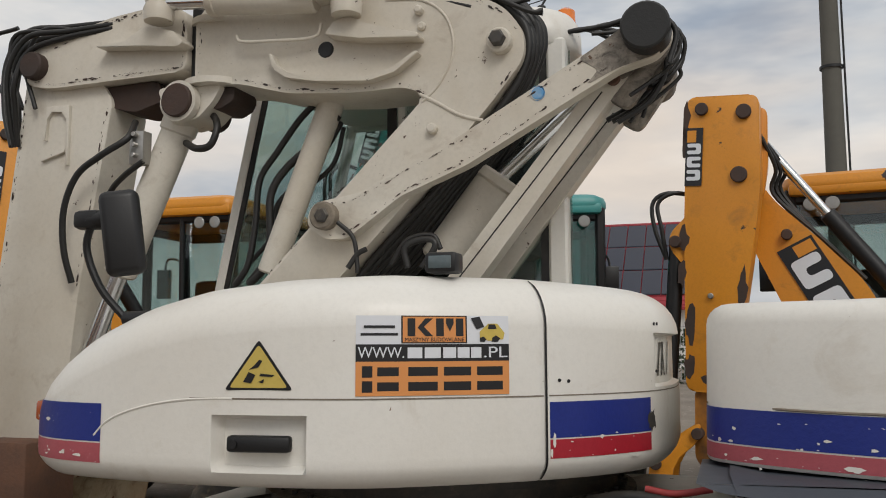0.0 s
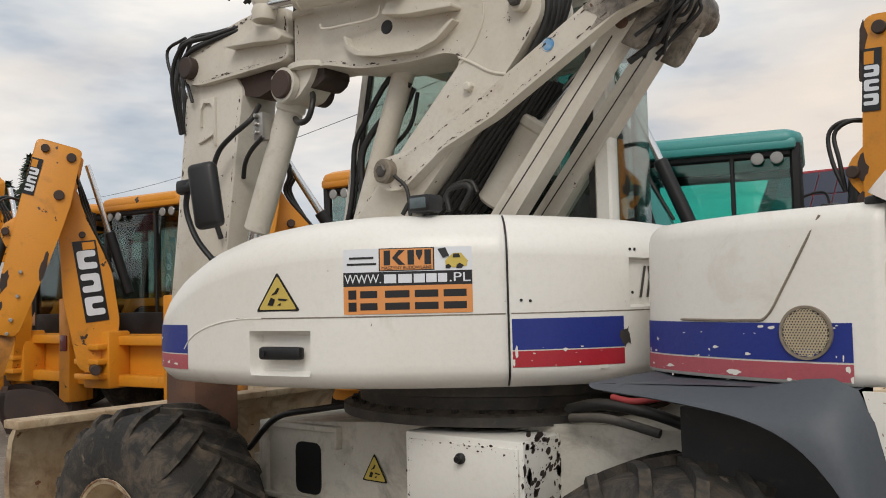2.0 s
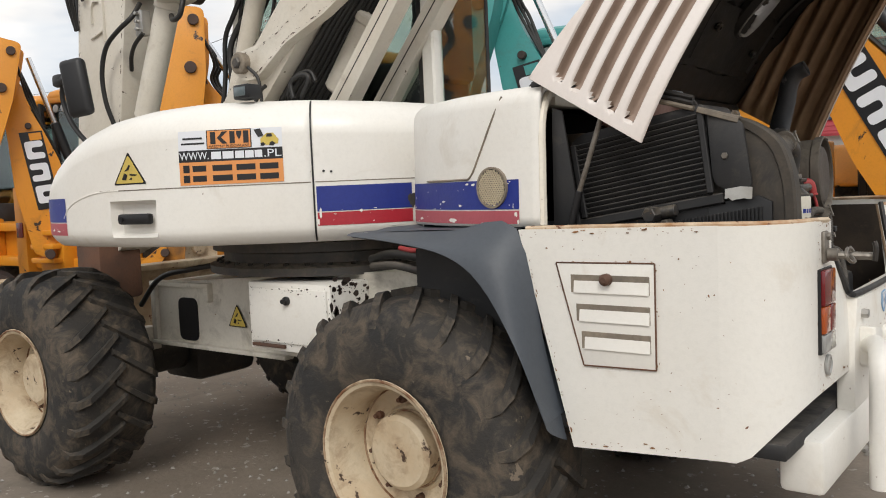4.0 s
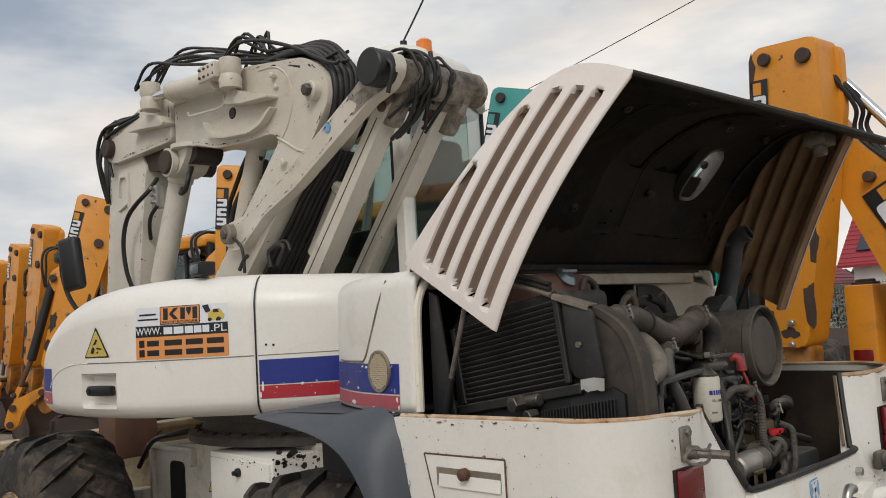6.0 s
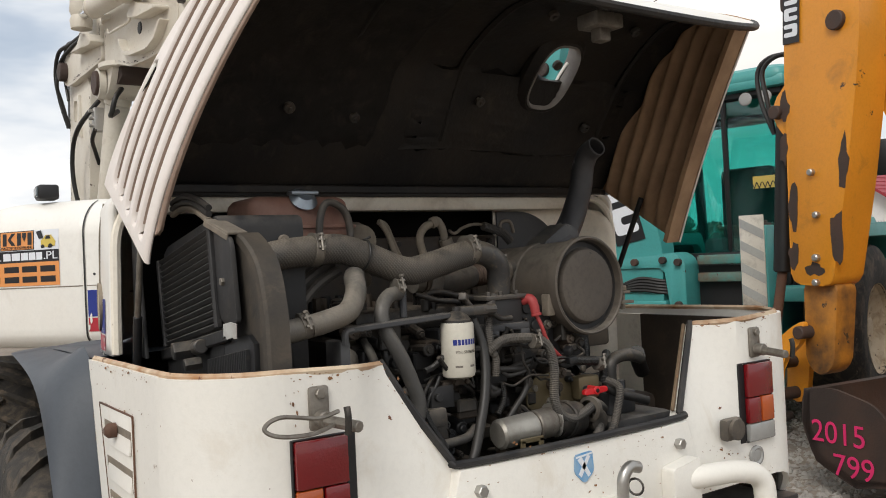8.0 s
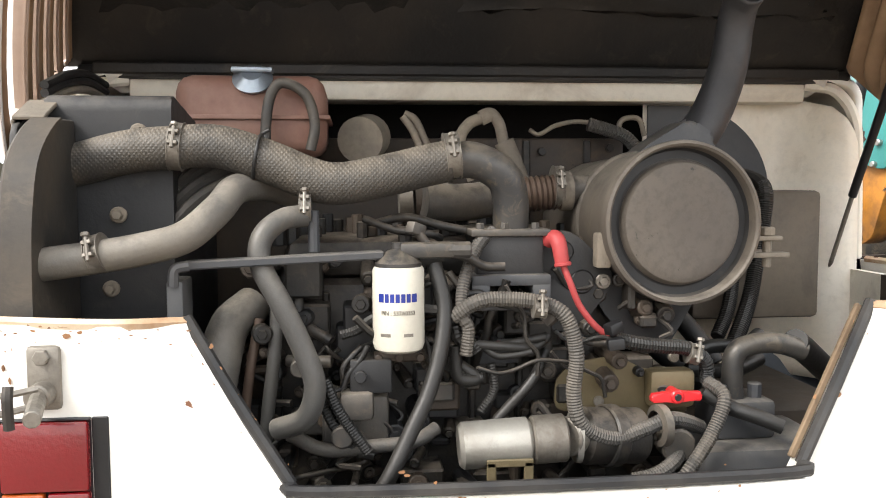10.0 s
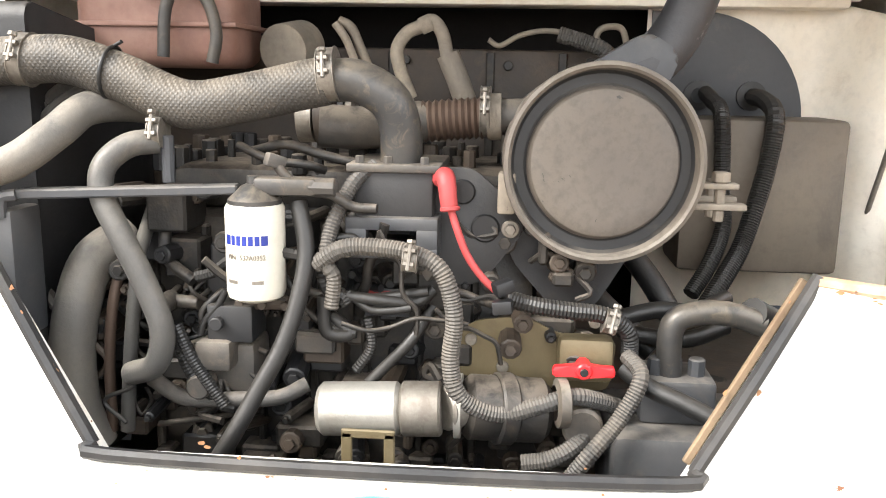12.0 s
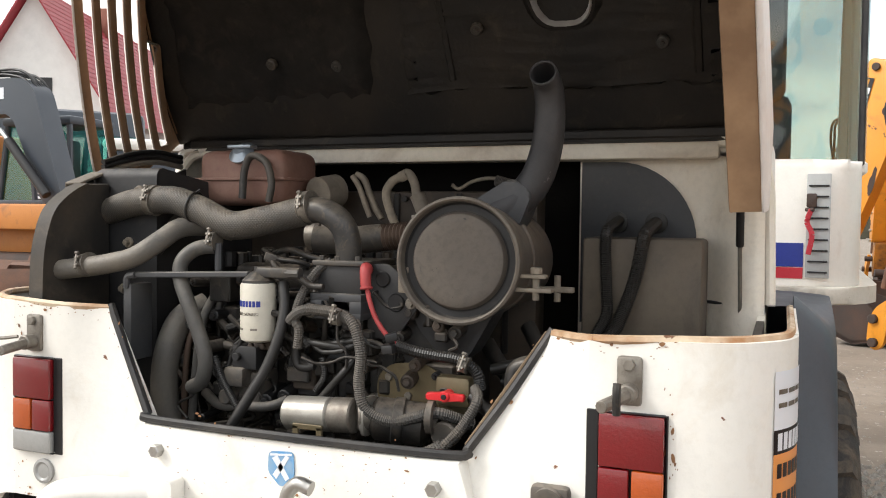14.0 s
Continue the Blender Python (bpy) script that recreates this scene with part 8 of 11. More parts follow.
hose("hydraulic_hose", [(-1.12, 2.94, 3.44), (-0.89, 2.96, 3.38), (-0.75, 2.97, 3.31), (-0.68, 2.97, 3.16), (-0.69, 2.97, 3.02), (-0.78, 2.96, 2.89), (-0.85, 2.96, 2.80), (-0.93, 2.95, 2.71)], 0.019, "hose", ex, "")
hose("hydraulic_hose", [(-1.16, 2.96, 3.45), (-0.89, 2.98, 3.40), (-0.73, 3.00, 3.31), (-0.67, 3.00, 3.17), (-0.69, 3.00, 3.03), (-0.77, 2.99, 2.90), (-0.84, 2.99, 2.81), (-0.93, 2.98, 2.71)], 0.019, "hose", ex, "")
hose("hydraulic_hose", [(-1.20, 2.99, 3.47), (-0.89, 3.01, 3.42), (-0.72, 3.02, 3.32), (-0.66, 3.03, 3.18), (-0.68, 3.03, 3.04), (-0.76, 3.02, 2.90), (-0.84, 3.02, 2.81), (-0.93, 3.01, 2.72)], 0.019, "hose", ex, "")
hose("hydraulic_hose", [(-1.24, 3.01, 3.48), (-0.89, 3.04, 3.44), (-0.71, 3.05, 3.33), (-0.65, 3.06, 3.19), (-0.67, 3.06, 3.05), (-0.76, 3.05, 2.91), (-0.83, 3.04, 2.82), (-0.93, 3.04, 2.72)], 0.019, "hose", ex, "")
hose("hydraulic_hose", [(-1.28, 3.04, 3.50), (-0.88, 3.07, 3.46), (-0.69, 3.08, 3.33), (-0.64, 3.09, 3.20), (-0.66, 3.08, 3.05), (-0.75, 3.08, 2.92), (-0.83, 3.07, 2.83), (-0.93, 3.07, 2.73)], 0.019, "hose", ex, "")
hose("hydraulic_hose", [(-1.25, 2.90, 3.44), (-0.83, 2.93, 3.41), (-0.64, 2.95, 3.27), (-0.59, 2.95, 3.14), (-0.62, 2.95, 3.01), (-0.70, 2.94, 2.88), (-0.78, 2.94, 2.79), (-0.87, 2.93, 2.70)], 0.019, "hose", ex, "")
hose("hydraulic_hose", [(-1.29, 2.93, 3.45), (-0.83, 2.96, 3.42), (-0.63, 2.98, 3.28), (-0.58, 2.98, 3.15), (-0.61, 2.98, 3.02), (-0.69, 2.97, 2.88), (-0.77, 2.96, 2.80), (-0.87, 2.96, 2.70)], 0.019, "hose", ex, "")
hose("hydraulic_hose", [(-1.33, 2.95, 3.47), (-0.83, 2.99, 3.44), (-0.61, 3.00, 3.29), (-0.57, 3.01, 3.16), (-0.60, 3.01, 3.02), (-0.68, 3.00, 2.89), (-0.77, 2.99, 2.80), (-0.87, 2.99, 2.71)], 0.019, "hose", ex, "")
hose("hydraulic_hose", [(-1.36, 2.98, 3.48), (-0.82, 3.02, 3.46), (-0.60, 3.03, 3.29), (-0.56, 3.04, 3.17), (-0.60, 3.03, 3.03), (-0.67, 3.03, 2.90), (-0.76, 3.02, 2.81), (-0.87, 3.01, 2.71)], 0.019, "hose", ex, "")
hose("hydraulic_hose", [(-1.41, 3.00, 3.50), (-0.82, 3.04, 3.48), (-0.59, 3.06, 3.30), (-0.55, 3.07, 3.18), (-0.59, 3.06, 3.04), (-0.67, 3.06, 2.90), (-0.76, 3.05, 2.82), (-0.87, 3.04, 2.72)], 0.019, "hose", ex, "")
hose("hydraulic_hose", [(-0.75, 2.99, 2.82), (-0.86, 2.98, 2.69), (-0.98, 2.97, 2.57), (-1.13, 2.96, 2.41), (-1.29, 2.95, 2.25), (-1.38, 2.94, 2.14)], 0.018, "hose", ex, "")
hose("hydraulic_hose", [(-0.74, 3.02, 2.82), (-0.85, 3.01, 2.69), (-0.97, 3.00, 2.57), (-1.12, 2.99, 2.40), (-1.28, 2.98, 2.24), (-1.37, 2.97, 2.14)], 0.018, "hose", ex, "")
hose("hydraulic_hose", [(-0.74, 3.05, 2.82), (-0.85, 3.04, 2.69), (-0.96, 3.03, 2.57), (-1.12, 3.02, 2.39), (-1.27, 3.01, 2.23), (-1.36, 3.00, 2.14)], 0.018, "hose", ex, "")
hose("hydraulic_hose", [(-0.73, 3.08, 2.82), (-0.84, 3.07, 2.69), (-0.96, 3.06, 2.56), (-1.11, 3.05, 2.39), (-1.26, 3.04, 2.22), (-1.35, 3.03, 2.14)], 0.018, "hose", ex, "")
hose("hydraulic_hose", [(-0.73, 3.11, 2.81), (-0.83, 3.10, 2.68), (-0.95, 3.09, 2.56), (-1.10, 3.08, 2.38), (-1.25, 3.07, 2.22), (-1.33, 3.06, 2.14)], 0.018, "hose", ex, "")
hose("hydraulic_hose", [(-0.72, 3.14, 2.81), (-0.83, 3.13, 2.68), (-0.94, 3.12, 2.56), (-1.09, 3.11, 2.37), (-1.24, 3.10, 2.21), (-1.32, 3.10, 2.14)], 0.018, "hose", ex, "")
hose("hydraulic_hose", [(-0.72, 3.17, 2.81), (-0.82, 3.16, 2.68), (-0.94, 3.15, 2.55), (-1.08, 3.14, 2.37), (-1.23, 3.13, 2.20), (-1.31, 3.13, 2.15)], 0.018, "hose", ex, "")
hose("hydraulic_hose", [(-0.71, 3.20, 2.81), (-0.81, 3.19, 2.68), (-0.93, 3.18, 2.55), (-1.07, 3.17, 2.36), (-1.22, 3.16, 2.19), (-1.30, 3.16, 2.15)], 0.018, "hose", ex, "")
hose("hydraulic_hose", [(-0.70, 3.23, 2.81), (-0.80, 3.22, 2.67), (-0.92, 3.22, 2.55), (-1.06, 3.20, 2.35), (-1.21, 3.19, 2.18), (-1.28, 3.19, 2.15)], 0.018, "hose", ex, "")
hose("hydraulic_hose", [(-0.09, 3.04, 3.15), (-0.03, 3.04, 3.09), (-0.03, 3.04, 2.98), (-0.10, 3.04, 2.86), (-0.23, 3.03, 2.78)], 0.012, "hose", ex, "")
hose("hydraulic_hose", [(-0.06, 3.10, 3.19), (-0.02, 3.10, 3.10), (-0.04, 3.10, 2.99), (-0.12, 3.10, 2.88), (-0.26, 3.09, 2.80)], 0.012, "hose", ex, "")
hose("hydraulic_hose", [(-0.03, 3.16, 3.23), (-0.01, 3.16, 3.12), (-0.05, 3.16, 3.01), (-0.15, 3.15, 2.90), (-0.29, 3.14, 2.82)], 0.012, "hose", ex, "")
hose("hydraulic_hose", [(-0.16, 2.81, 3.12), (-0.09, 2.82, 3.16), (-0.01, 2.82, 3.13), (0.03, 2.83, 3.07), (0.00, 2.82, 2.95)], 0.012, "hose", ex, "")
hose("hydraulic_hose", [(-2.71, 2.76, 3.61), (-2.54, 2.79, 3.75), (-2.13, 2.82, 3.65), (-1.69, 2.83, 3.54), (-1.21, 2.87, 3.43), (-0.83, 2.89, 3.31)], 0.011, "hose", ex, "")
hose("hydraulic_hose", [(-2.75, 2.78, 3.61), (-2.43, 2.81, 3.69), (-2.02, 2.83, 3.68), (-1.55, 2.86, 3.54), (-1.13, 2.92, 3.44), (-0.83, 2.92, 3.33)], 0.011, "hose", ex, "")
hose("hydraulic_hose", [(-2.65, 2.82, 3.62), (-2.50, 2.83, 3.73), (-2.12, 2.85, 3.67), (-1.71, 2.92, 3.61), (-1.16, 2.94, 3.40), (-0.83, 2.96, 3.33)], 0.011, "hose", ex, "")
hose("hydraulic_hose", [(-2.72, 2.85, 3.68), (-2.45, 2.87, 3.75), (-2.01, 2.91, 3.69), (-1.58, 2.93, 3.59), (-1.15, 2.96, 3.45), (-0.99, 2.99, 3.37)], 0.011, "hose", ex, "")
hose("hydraulic_hose", [(-2.71, 2.87, 3.60), (-2.45, 2.90, 3.75), (-2.01, 2.95, 3.74), (-1.50, 2.99, 3.52), (-1.09, 3.01, 3.42), (-0.94, 3.02, 3.35)], 0.011, "hose", ex, "")
hose("hydraulic_hose", [(-2.69, 2.91, 3.65), (-2.58, 2.93, 3.80), (-1.98, 2.95, 3.73), (-1.49, 3.00, 3.54), (-1.11, 3.05, 3.43), (-1.04, 3.02, 3.36)], 0.011, "hose", ex, "")
hose("hydraulic_hose", [(-2.76, 2.94, 3.63), (-2.41, 2.95, 3.83), (-2.04, 3.00, 3.77), (-1.47, 3.05, 3.58), (-1.05, 3.08, 3.39), (-1.01, 3.06, 3.36)], 0.011, "hose", ex, "")
hose("hydraulic_hose", [(-1.74, 2.86, 3.46), (-1.53, 2.87, 3.61), (-1.28, 2.87, 3.59), (-0.93, 2.89, 3.46), (-0.60, 2.92, 3.28), (-0.53, 2.95, 3.28)], 0.011, "hose", ex, "")
hose("hydraulic_hose", [(-1.79, 2.89, 3.48), (-1.52, 2.88, 3.66), (-1.35, 2.92, 3.62), (-0.98, 2.95, 3.48), (-0.72, 2.95, 3.34), (-0.59, 2.98, 3.35)], 0.011, "hose", ex, "")
hose("hydraulic_hose", [(-1.74, 2.92, 3.54), (-1.58, 2.94, 3.68), (-1.26, 2.95, 3.53), (-0.95, 2.97, 3.48), (-0.75, 2.99, 3.34), (-0.54, 3.01, 3.29)], 0.011, "hose", ex, "")
hose("hydraulic_hose", [(-1.73, 2.96, 3.52), (-1.58, 2.99, 3.74), (-1.31, 3.01, 3.54), (-0.97, 3.03, 3.44), (-0.77, 3.05, 3.36), (-0.65, 3.03, 3.38)], 0.011, "hose", ex, "")
hose("hydraulic_hose", [(-1.68, 3.01, 3.46), (-1.48, 3.03, 3.70), (-1.35, 3.02, 3.55), (-1.06, 3.06, 3.51), (-0.73, 3.10, 3.40), (-0.65, 3.10, 3.39)], 0.011, "hose", ex, "")
hose("hydraulic_hose", [(-1.61, 3.06, 3.44), (-1.54, 3.07, 3.72), (-1.34, 3.09, 3.58), (-0.97, 3.09, 3.52), (-0.81, 3.10, 3.41), (-0.74, 3.13, 3.41)], 0.011, "hose", ex, "")
hose("hydraulic_hose", [(-1.62, 3.11, 3.52), (-1.51, 3.12, 3.76), (-1.43, 3.11, 3.57), (-1.06, 3.15, 3.52), (-0.80, 3.14, 3.39), (-0.70, 3.15, 3.35)], 0.011, "hose", ex, "")
hose("hydraulic_hose", [(-0.77, 3.07, 3.25), (-0.68, 3.07, 3.05), (-0.97, 3.05, 2.83), (-1.15, 3.04, 2.58), (-1.41, 3.02, 2.27)], 0.016, "hose", ex, "")
hose("hydraulic_hose", [(-0.78, 3.11, 3.22), (-0.69, 3.11, 3.04), (-0.97, 3.09, 2.83), (-1.14, 3.08, 2.59), (-1.39, 3.06, 2.27)], 0.016, "hose", ex, "")
hose("hydraulic_hose", [(-0.78, 3.15, 3.19), (-0.70, 3.15, 3.03), (-0.97, 3.13, 2.83), (-1.13, 3.12, 2.59), (-1.36, 3.10, 2.27)], 0.016, "hose", ex, "")
hose("hydraulic_hose", [(-0.78, 3.19, 3.15), (-0.71, 3.19, 3.01), (-0.97, 3.17, 2.84), (-1.12, 3.16, 2.59), (-1.34, 3.14, 2.26)], 0.016, "hose", ex, "")
hose("hydraulic_hose", [(-0.79, 3.23, 3.12), (-0.71, 3.23, 3.00), (-0.97, 3.21, 2.84), (-1.11, 3.20, 2.59), (-1.32, 3.19, 2.26)], 0.016, "hose", ex, "")
hose("hydraulic_hose", [(-0.79, 3.27, 3.08), (-0.72, 3.27, 2.99), (-0.97, 3.25, 2.85), (-1.10, 3.24, 2.59), (-1.29, 3.23, 2.26)], 0.016, "hose", ex, "")
hose("hydraulic_hose", [(-0.86, 2.98, 3.31), (-0.75, 3.01, 3.22), (-0.70, 2.99, 3.07), (-0.76, 2.99, 2.90), (-0.89, 2.99, 2.79)], 0.014, "hose", ex, "")
hose("hydraulic_hose", [(-0.91, 3.04, 3.32), (-0.73, 3.03, 3.20), (-0.73, 3.03, 3.08), (-0.81, 3.04, 2.94), (-0.91, 3.01, 2.82)], 0.014, "hose", ex, "")
hose("hydraulic_hose", [(-0.93, 3.09, 3.34), (-0.78, 3.07, 3.21), (-0.75, 3.09, 3.07), (-0.82, 3.07, 2.92), (-0.92, 3.07, 2.81)], 0.014, "hose", ex, "")
hose("hydraulic_hose", [(-0.95, 3.13, 3.35), (-0.82, 3.14, 3.23), (-0.74, 3.13, 3.08), (-0.87, 3.15, 2.94), (-0.99, 3.13, 2.83)], 0.014, "hose", ex, "")
hose("hydraulic_hose", [(-0.97, 3.18, 3.36), (-0.83, 3.18, 3.22), (-0.82, 3.19, 3.11), (-0.86, 3.18, 2.93), (-1.00, 3.17, 2.84)], 0.014, "hose", ex, "")
hose("hydraulic_hose", [(-0.29, 3.07, 3.22), (-0.15, 3.08, 3.24), (-0.03, 3.09, 3.17), (0.00, 3.09, 3.03), (-0.09, 3.09, 2.95)], 0.012, "hose", ex, "")
hose("hydraulic_hose", [(-0.37, 3.19, 3.26), (-0.24, 3.20, 3.27), (-0.10, 3.21, 3.20), (-0.07, 3.21, 3.07), (-0.15, 3.20, 2.98)], 0.012, "hose", ex, "")
hose("hydraulic_hose", [(-0.45, 3.30, 3.30), (-0.32, 3.31, 3.30), (-0.17, 3.32, 3.22), (-0.14, 3.32, 3.10), (-0.20, 3.32, 3.01)], 0.012, "hose", ex, "")
hose("hydraulic_hose", [(-0.52, 3.42, 3.34), (-0.40, 3.42, 3.34), (-0.24, 3.44, 3.24), (-0.21, 3.44, 3.14), (-0.25, 3.44, 3.03)], 0.012, "hose", ex, "")
hose("hydraulic_hose", [(-2.70, 2.74, 3.36), (-3.01, 2.72, 3.41), (-3.10, 2.71, 3.23), (-3.04, 2.72, 3.01)], 0.011, "hose", ex, "")
hose("hydraulic_hose", [(-3.02, 2.82, 3.44), (-3.27, 2.80, 3.44), (-3.29, 2.80, 3.26), (-3.20, 2.80, 3.04)], 0.011, "hose", ex, "")
hose("hydraulic_hose", [(-3.35, 2.89, 3.52), (-3.54, 2.88, 3.47), (-3.49, 2.88, 3.28), (-3.37, 2.89, 3.08)], 0.011, "hose", ex, "")
hose("hydraulic_hose", [(-1.39, 2.74, 2.37), (-1.32, 2.75, 2.30), (-1.30, 2.75, 2.18), (-1.30, 2.75, 2.15)], 0.01, "hose", ex, "")
hose("hydraulic_hose", [(-1.09, 2.80, 2.17), (-1.10, 2.80, 2.26), (-1.01, 2.81, 2.29), (-0.97, 2.81, 2.26), (-1.03, 2.81, 2.17)], 0.014, "hose", ex, "")
hose("hydraulic_hose", [(-1.18, 2.84, 2.19), (-1.11, 2.84, 2.29), (-1.00, 2.85, 2.31), (-0.96, 2.85, 2.25)], 0.012, "hose", ex, "")
hose("hydraulic_hose", [(-1.34, 2.74, 2.17), (-1.30, 2.75, 2.23), (-1.26, 2.75, 2.25)], 0.012, "hose", ex, "")
hose("steel_pipe", [(-1.92, 2.75, 3.26), (-1.89, 2.75, 3.23), (-1.74, 2.76, 3.22), (-1.54, 2.78, 3.22), (-1.50, 2.78, 3.28)], 0.008, "boom", ex, "thin white steel pipe")

# ---- details of the excavator ----
def on_cover(s, z, out=0.004):
    """A frame lying on the side cover: x along it, y up, z outwards."""
    p, n = turret.base(s)
    m = Matrix((Vector((-n.y, n.x, 0)), Vector((0, 0, 1)), n)).transposed().to_4x4()
    m.translation = turret.at(s, z, out)
    return m


ST0, ST1, SB, STOP = turret.s_at(x=-0.915), turret.s_at(x=-0.49), 1.695, 1.946
SW, SH = ST1 - ST0, STOP - SB


def sticker_bar(u0, u1, v0, v1, material, out, parent, name="printed_bar"):
    bm = B()
    turret.patch(bm, ST0 + SW * u0, ST0 + SW * u1, SB + SH * v0, SB + SH * v1, out, nz=1)
    return part(name, bm, material, parent)


bm = B()
turret.patch(bm, ST0, ST1, SB, STOP, 0.002, nz=4)
stk = part("company_sticker", bm, "sticker_white", cover, "orange, black and white vinyl company sticker")
sticker_bar(0, 1, 0.0, 0.425, "sticker_orange", 0.0030, cover)
sticker_bar(0, 1, 0.425, 0.64, "sticker_black", 0.0030, cover)
sticker_bar(0.285, 0.715, 0.65, 1.0, "sticker_black", 0.0030, cover)
sticker_bar(0.295, 0.705, 0.665, 0.985, "sticker_orange", 0.0036, cover)
for row in (0.30, 0.115):
    sticker_bar(0.04, 0.105, row - 0.07, row + 0.07, "sticker_black", 0.0036, cover)
    for u0, u1 in ((0.135, 0.27), (0.33, 0.52), (0.56, 0.74), (0.78, 0.955)):
        sticker_bar(u0, u1, row - 0.055, row + 0.055, "sticker_black", 0.0036, cover)
for row, u0, u1 in ((0.86, 0.05, 0.245), (0.765, 0.03, 0.265)):
    sticker_bar(u0, u1, row - 0.016, row + 0.016, "sticker_black", 0.0036, cover)
for pts in ([(0.325, 0.74), (0.375, 0.74), (0.375, 0.965), (0.325, 0.965)], [(0.39, 0.85), (0.44, 0.74), (0.49, 0.74), (0.43, 0.86), (0.49, 0.965), (0.44, 0.965)], [(0.51, 0.74), (0.56, 0.74), (0.56, 0.965), (0.51, 0.965)], [(0.575, 0.90), (0.60, 0.80), (0.625, 0.90), (0.625, 0.965), (0.575, 0.965)], [(0.64, 0.74), (0.69, 0.74), (0.69, 0.965), (0.64, 0.965)]):
    bm = B()
    turret.drape(bm, [(SW * u, SH * v) for u, v in pts[::1]], ST0, SB, 0.0042)
    part("logo_shape", bm, "sticker_black", cover)
words("lettering", "MASZYNY BUDOWLANE", 0.018, on_cover(ST0 + SW * 0.5, SB + SH * 0.695, 0.0042), "sticker_black", cover, SW * 0.385)
words("lettering", "WWW.", 0.050, on_cover(ST0 + SW * 0.16, SB + SH * 0.53, 0.0046), "sticker_white", cover, SW * 0.29)
words("lettering", ".PL", 0.050, on_cover(ST0 + SW * 0.905, SB + SH * 0.53, 0.0046), "sticker_white", cover, SW * 0.16)
for u0, u1 in ((0.325, 0.42), (0.435, 0.54), (0.555, 0.64), (0.65, 0.73), (0.74, 0.81)):
    sticker_bar(u0, u1, 0.465, 0.60, "sticker_white", 0.0042, cover)
# little yellow loader drawing on the sticker, as plain shapes
for pts, mt in (([(0.74, 0.97), (0.80, 0.99), (0.83, 0.86), (0.78, 0.83)], "sticker_black"), ([(0.80, 0.72), (0.80, 0.80), (0.86, 0.90), (0.92, 0.90), (0.97, 0.78), (0.96, 0.70), (0.86, 0.68)], "warn"),
                ([(0.855, 0.83), (0.86, 0.89), (0.905, 0.89), (0.915, 0.83)], "sticker_black"), ([(0.80, 0.67), (0.83, 0.665), (0.845, 0.70), (0.825, 0.735), (0.80, 0.72)], "sticker_black"),
                ([(0.88, 0.67), (0.92, 0.665), (0.94, 0.71), (0.91, 0.75), (0.885, 0.72)], "sticker_black")):
    bm = B()
    turret.drape(bm, [(SW * u, SH * v) for u, v in pts], ST0, SB, 0.0040 if mt == "warn" else 0.0046)
    part("drawing_shape", bm, mt, cover)


def warning(place, w, h, parent):
    """A yellow warning triangle with a black rim and plain dark marks."""
    for k, mt, d in ((1.0, "sticker_black", 0.0), (0.86, "warn", 0.0012)):
        bm = B()
        tri = rounded([(-w / 2 * k, -h / 2 * k - (1 - k) * h * 0.17), (w / 2 * k, -h / 2 * k - (1 - k) * h * 0.17), (0, h / 2 * k - (1 - k) * h * 0.17)], 0.012, 3)
        bm.faces.new([bm.verts.new(place(u, v, d)) for u, v in tri])
        part("warning_sign", bm, mt, parent, "yellow triangular warning sticker" if mt == "warn" else "")
    for pts in ([(-0.22, -0.34), (-0.10, -0.36), (-0.04, -0.20), (-0.14, -0.14)], [(-0.14, -0.10), (0.0, -0.05), (0.06, 0.08), (0.01, 0.10), (-0.05, 0.0)], [(0.02, -0.22), (0.20, -0.24), (0.24, -0.20), (0.03, -0.17)], [(0.0, -0.34), (0.08, -0.36), (0.09, -0.28)]):
        bm = B()
        bm.faces.new([bm.verts.new(place(u * w, v * h, 0.0024)) for u, v in pts])
        part("sign_mark", bm, "sticker_black", parent)


s_tri = turret.s_at(x=-1.214)
warning(lambda u, v, d: turret.at(s_tri + u, 1.792 + v, 0.003 + d), 0.225, 0.158, cover)
warning(lambda u, v, d: Vector((-1.395 + u, 2.560 - d, 0.955 + v)), 0.165, 0.135, ex)

# curved step in the cover above the handle
bm = B()
pts = [turret.at(turret.s_at(x=x), z, 0.0) for x, z in ((-1.83, 1.555), (-1.78, 1.60), (-1.70, 1.635), (-1.58, 1.665), (-1.45, 1.682), (-1.3, 1.686))]
tube(bm, pts, 0.004, 6, 5)
part("panel_crease", bm, "white", cover)
# grab slot and holes towards the cover's end
for k, lean in enumerate((0.035, 0.035, -0.03, 0.035)):
    bm = B()
    s0 = S_TAIL + 0.075 + 0.045 * k
    bm.faces.new([bm.verts.new(turret.at(s0 + du, z, -0.022)) for du, z in ((0.0, 1.735), (0.016, 1.735), (0.016 + lean, 1.86), (lean, 1.86))])
    part("logo_shape", bm, "engine_grey", cover)
bm = B()
rr = random.Random(4)
ring = [(0.030 * rr.uniform(0.5, 1.1) * math.cos(radians(20 * k)), 0.045 * rr.uniform(0.5, 1.15) * math.sin(radians(20 * k))) for k in range(18)]
turret.drape(bm, ring, s_r + 0.006, 1.585, 0.0036)
part("scraped_patch", bm, "engine_grey", cover, "bare grey scrape in the paint")
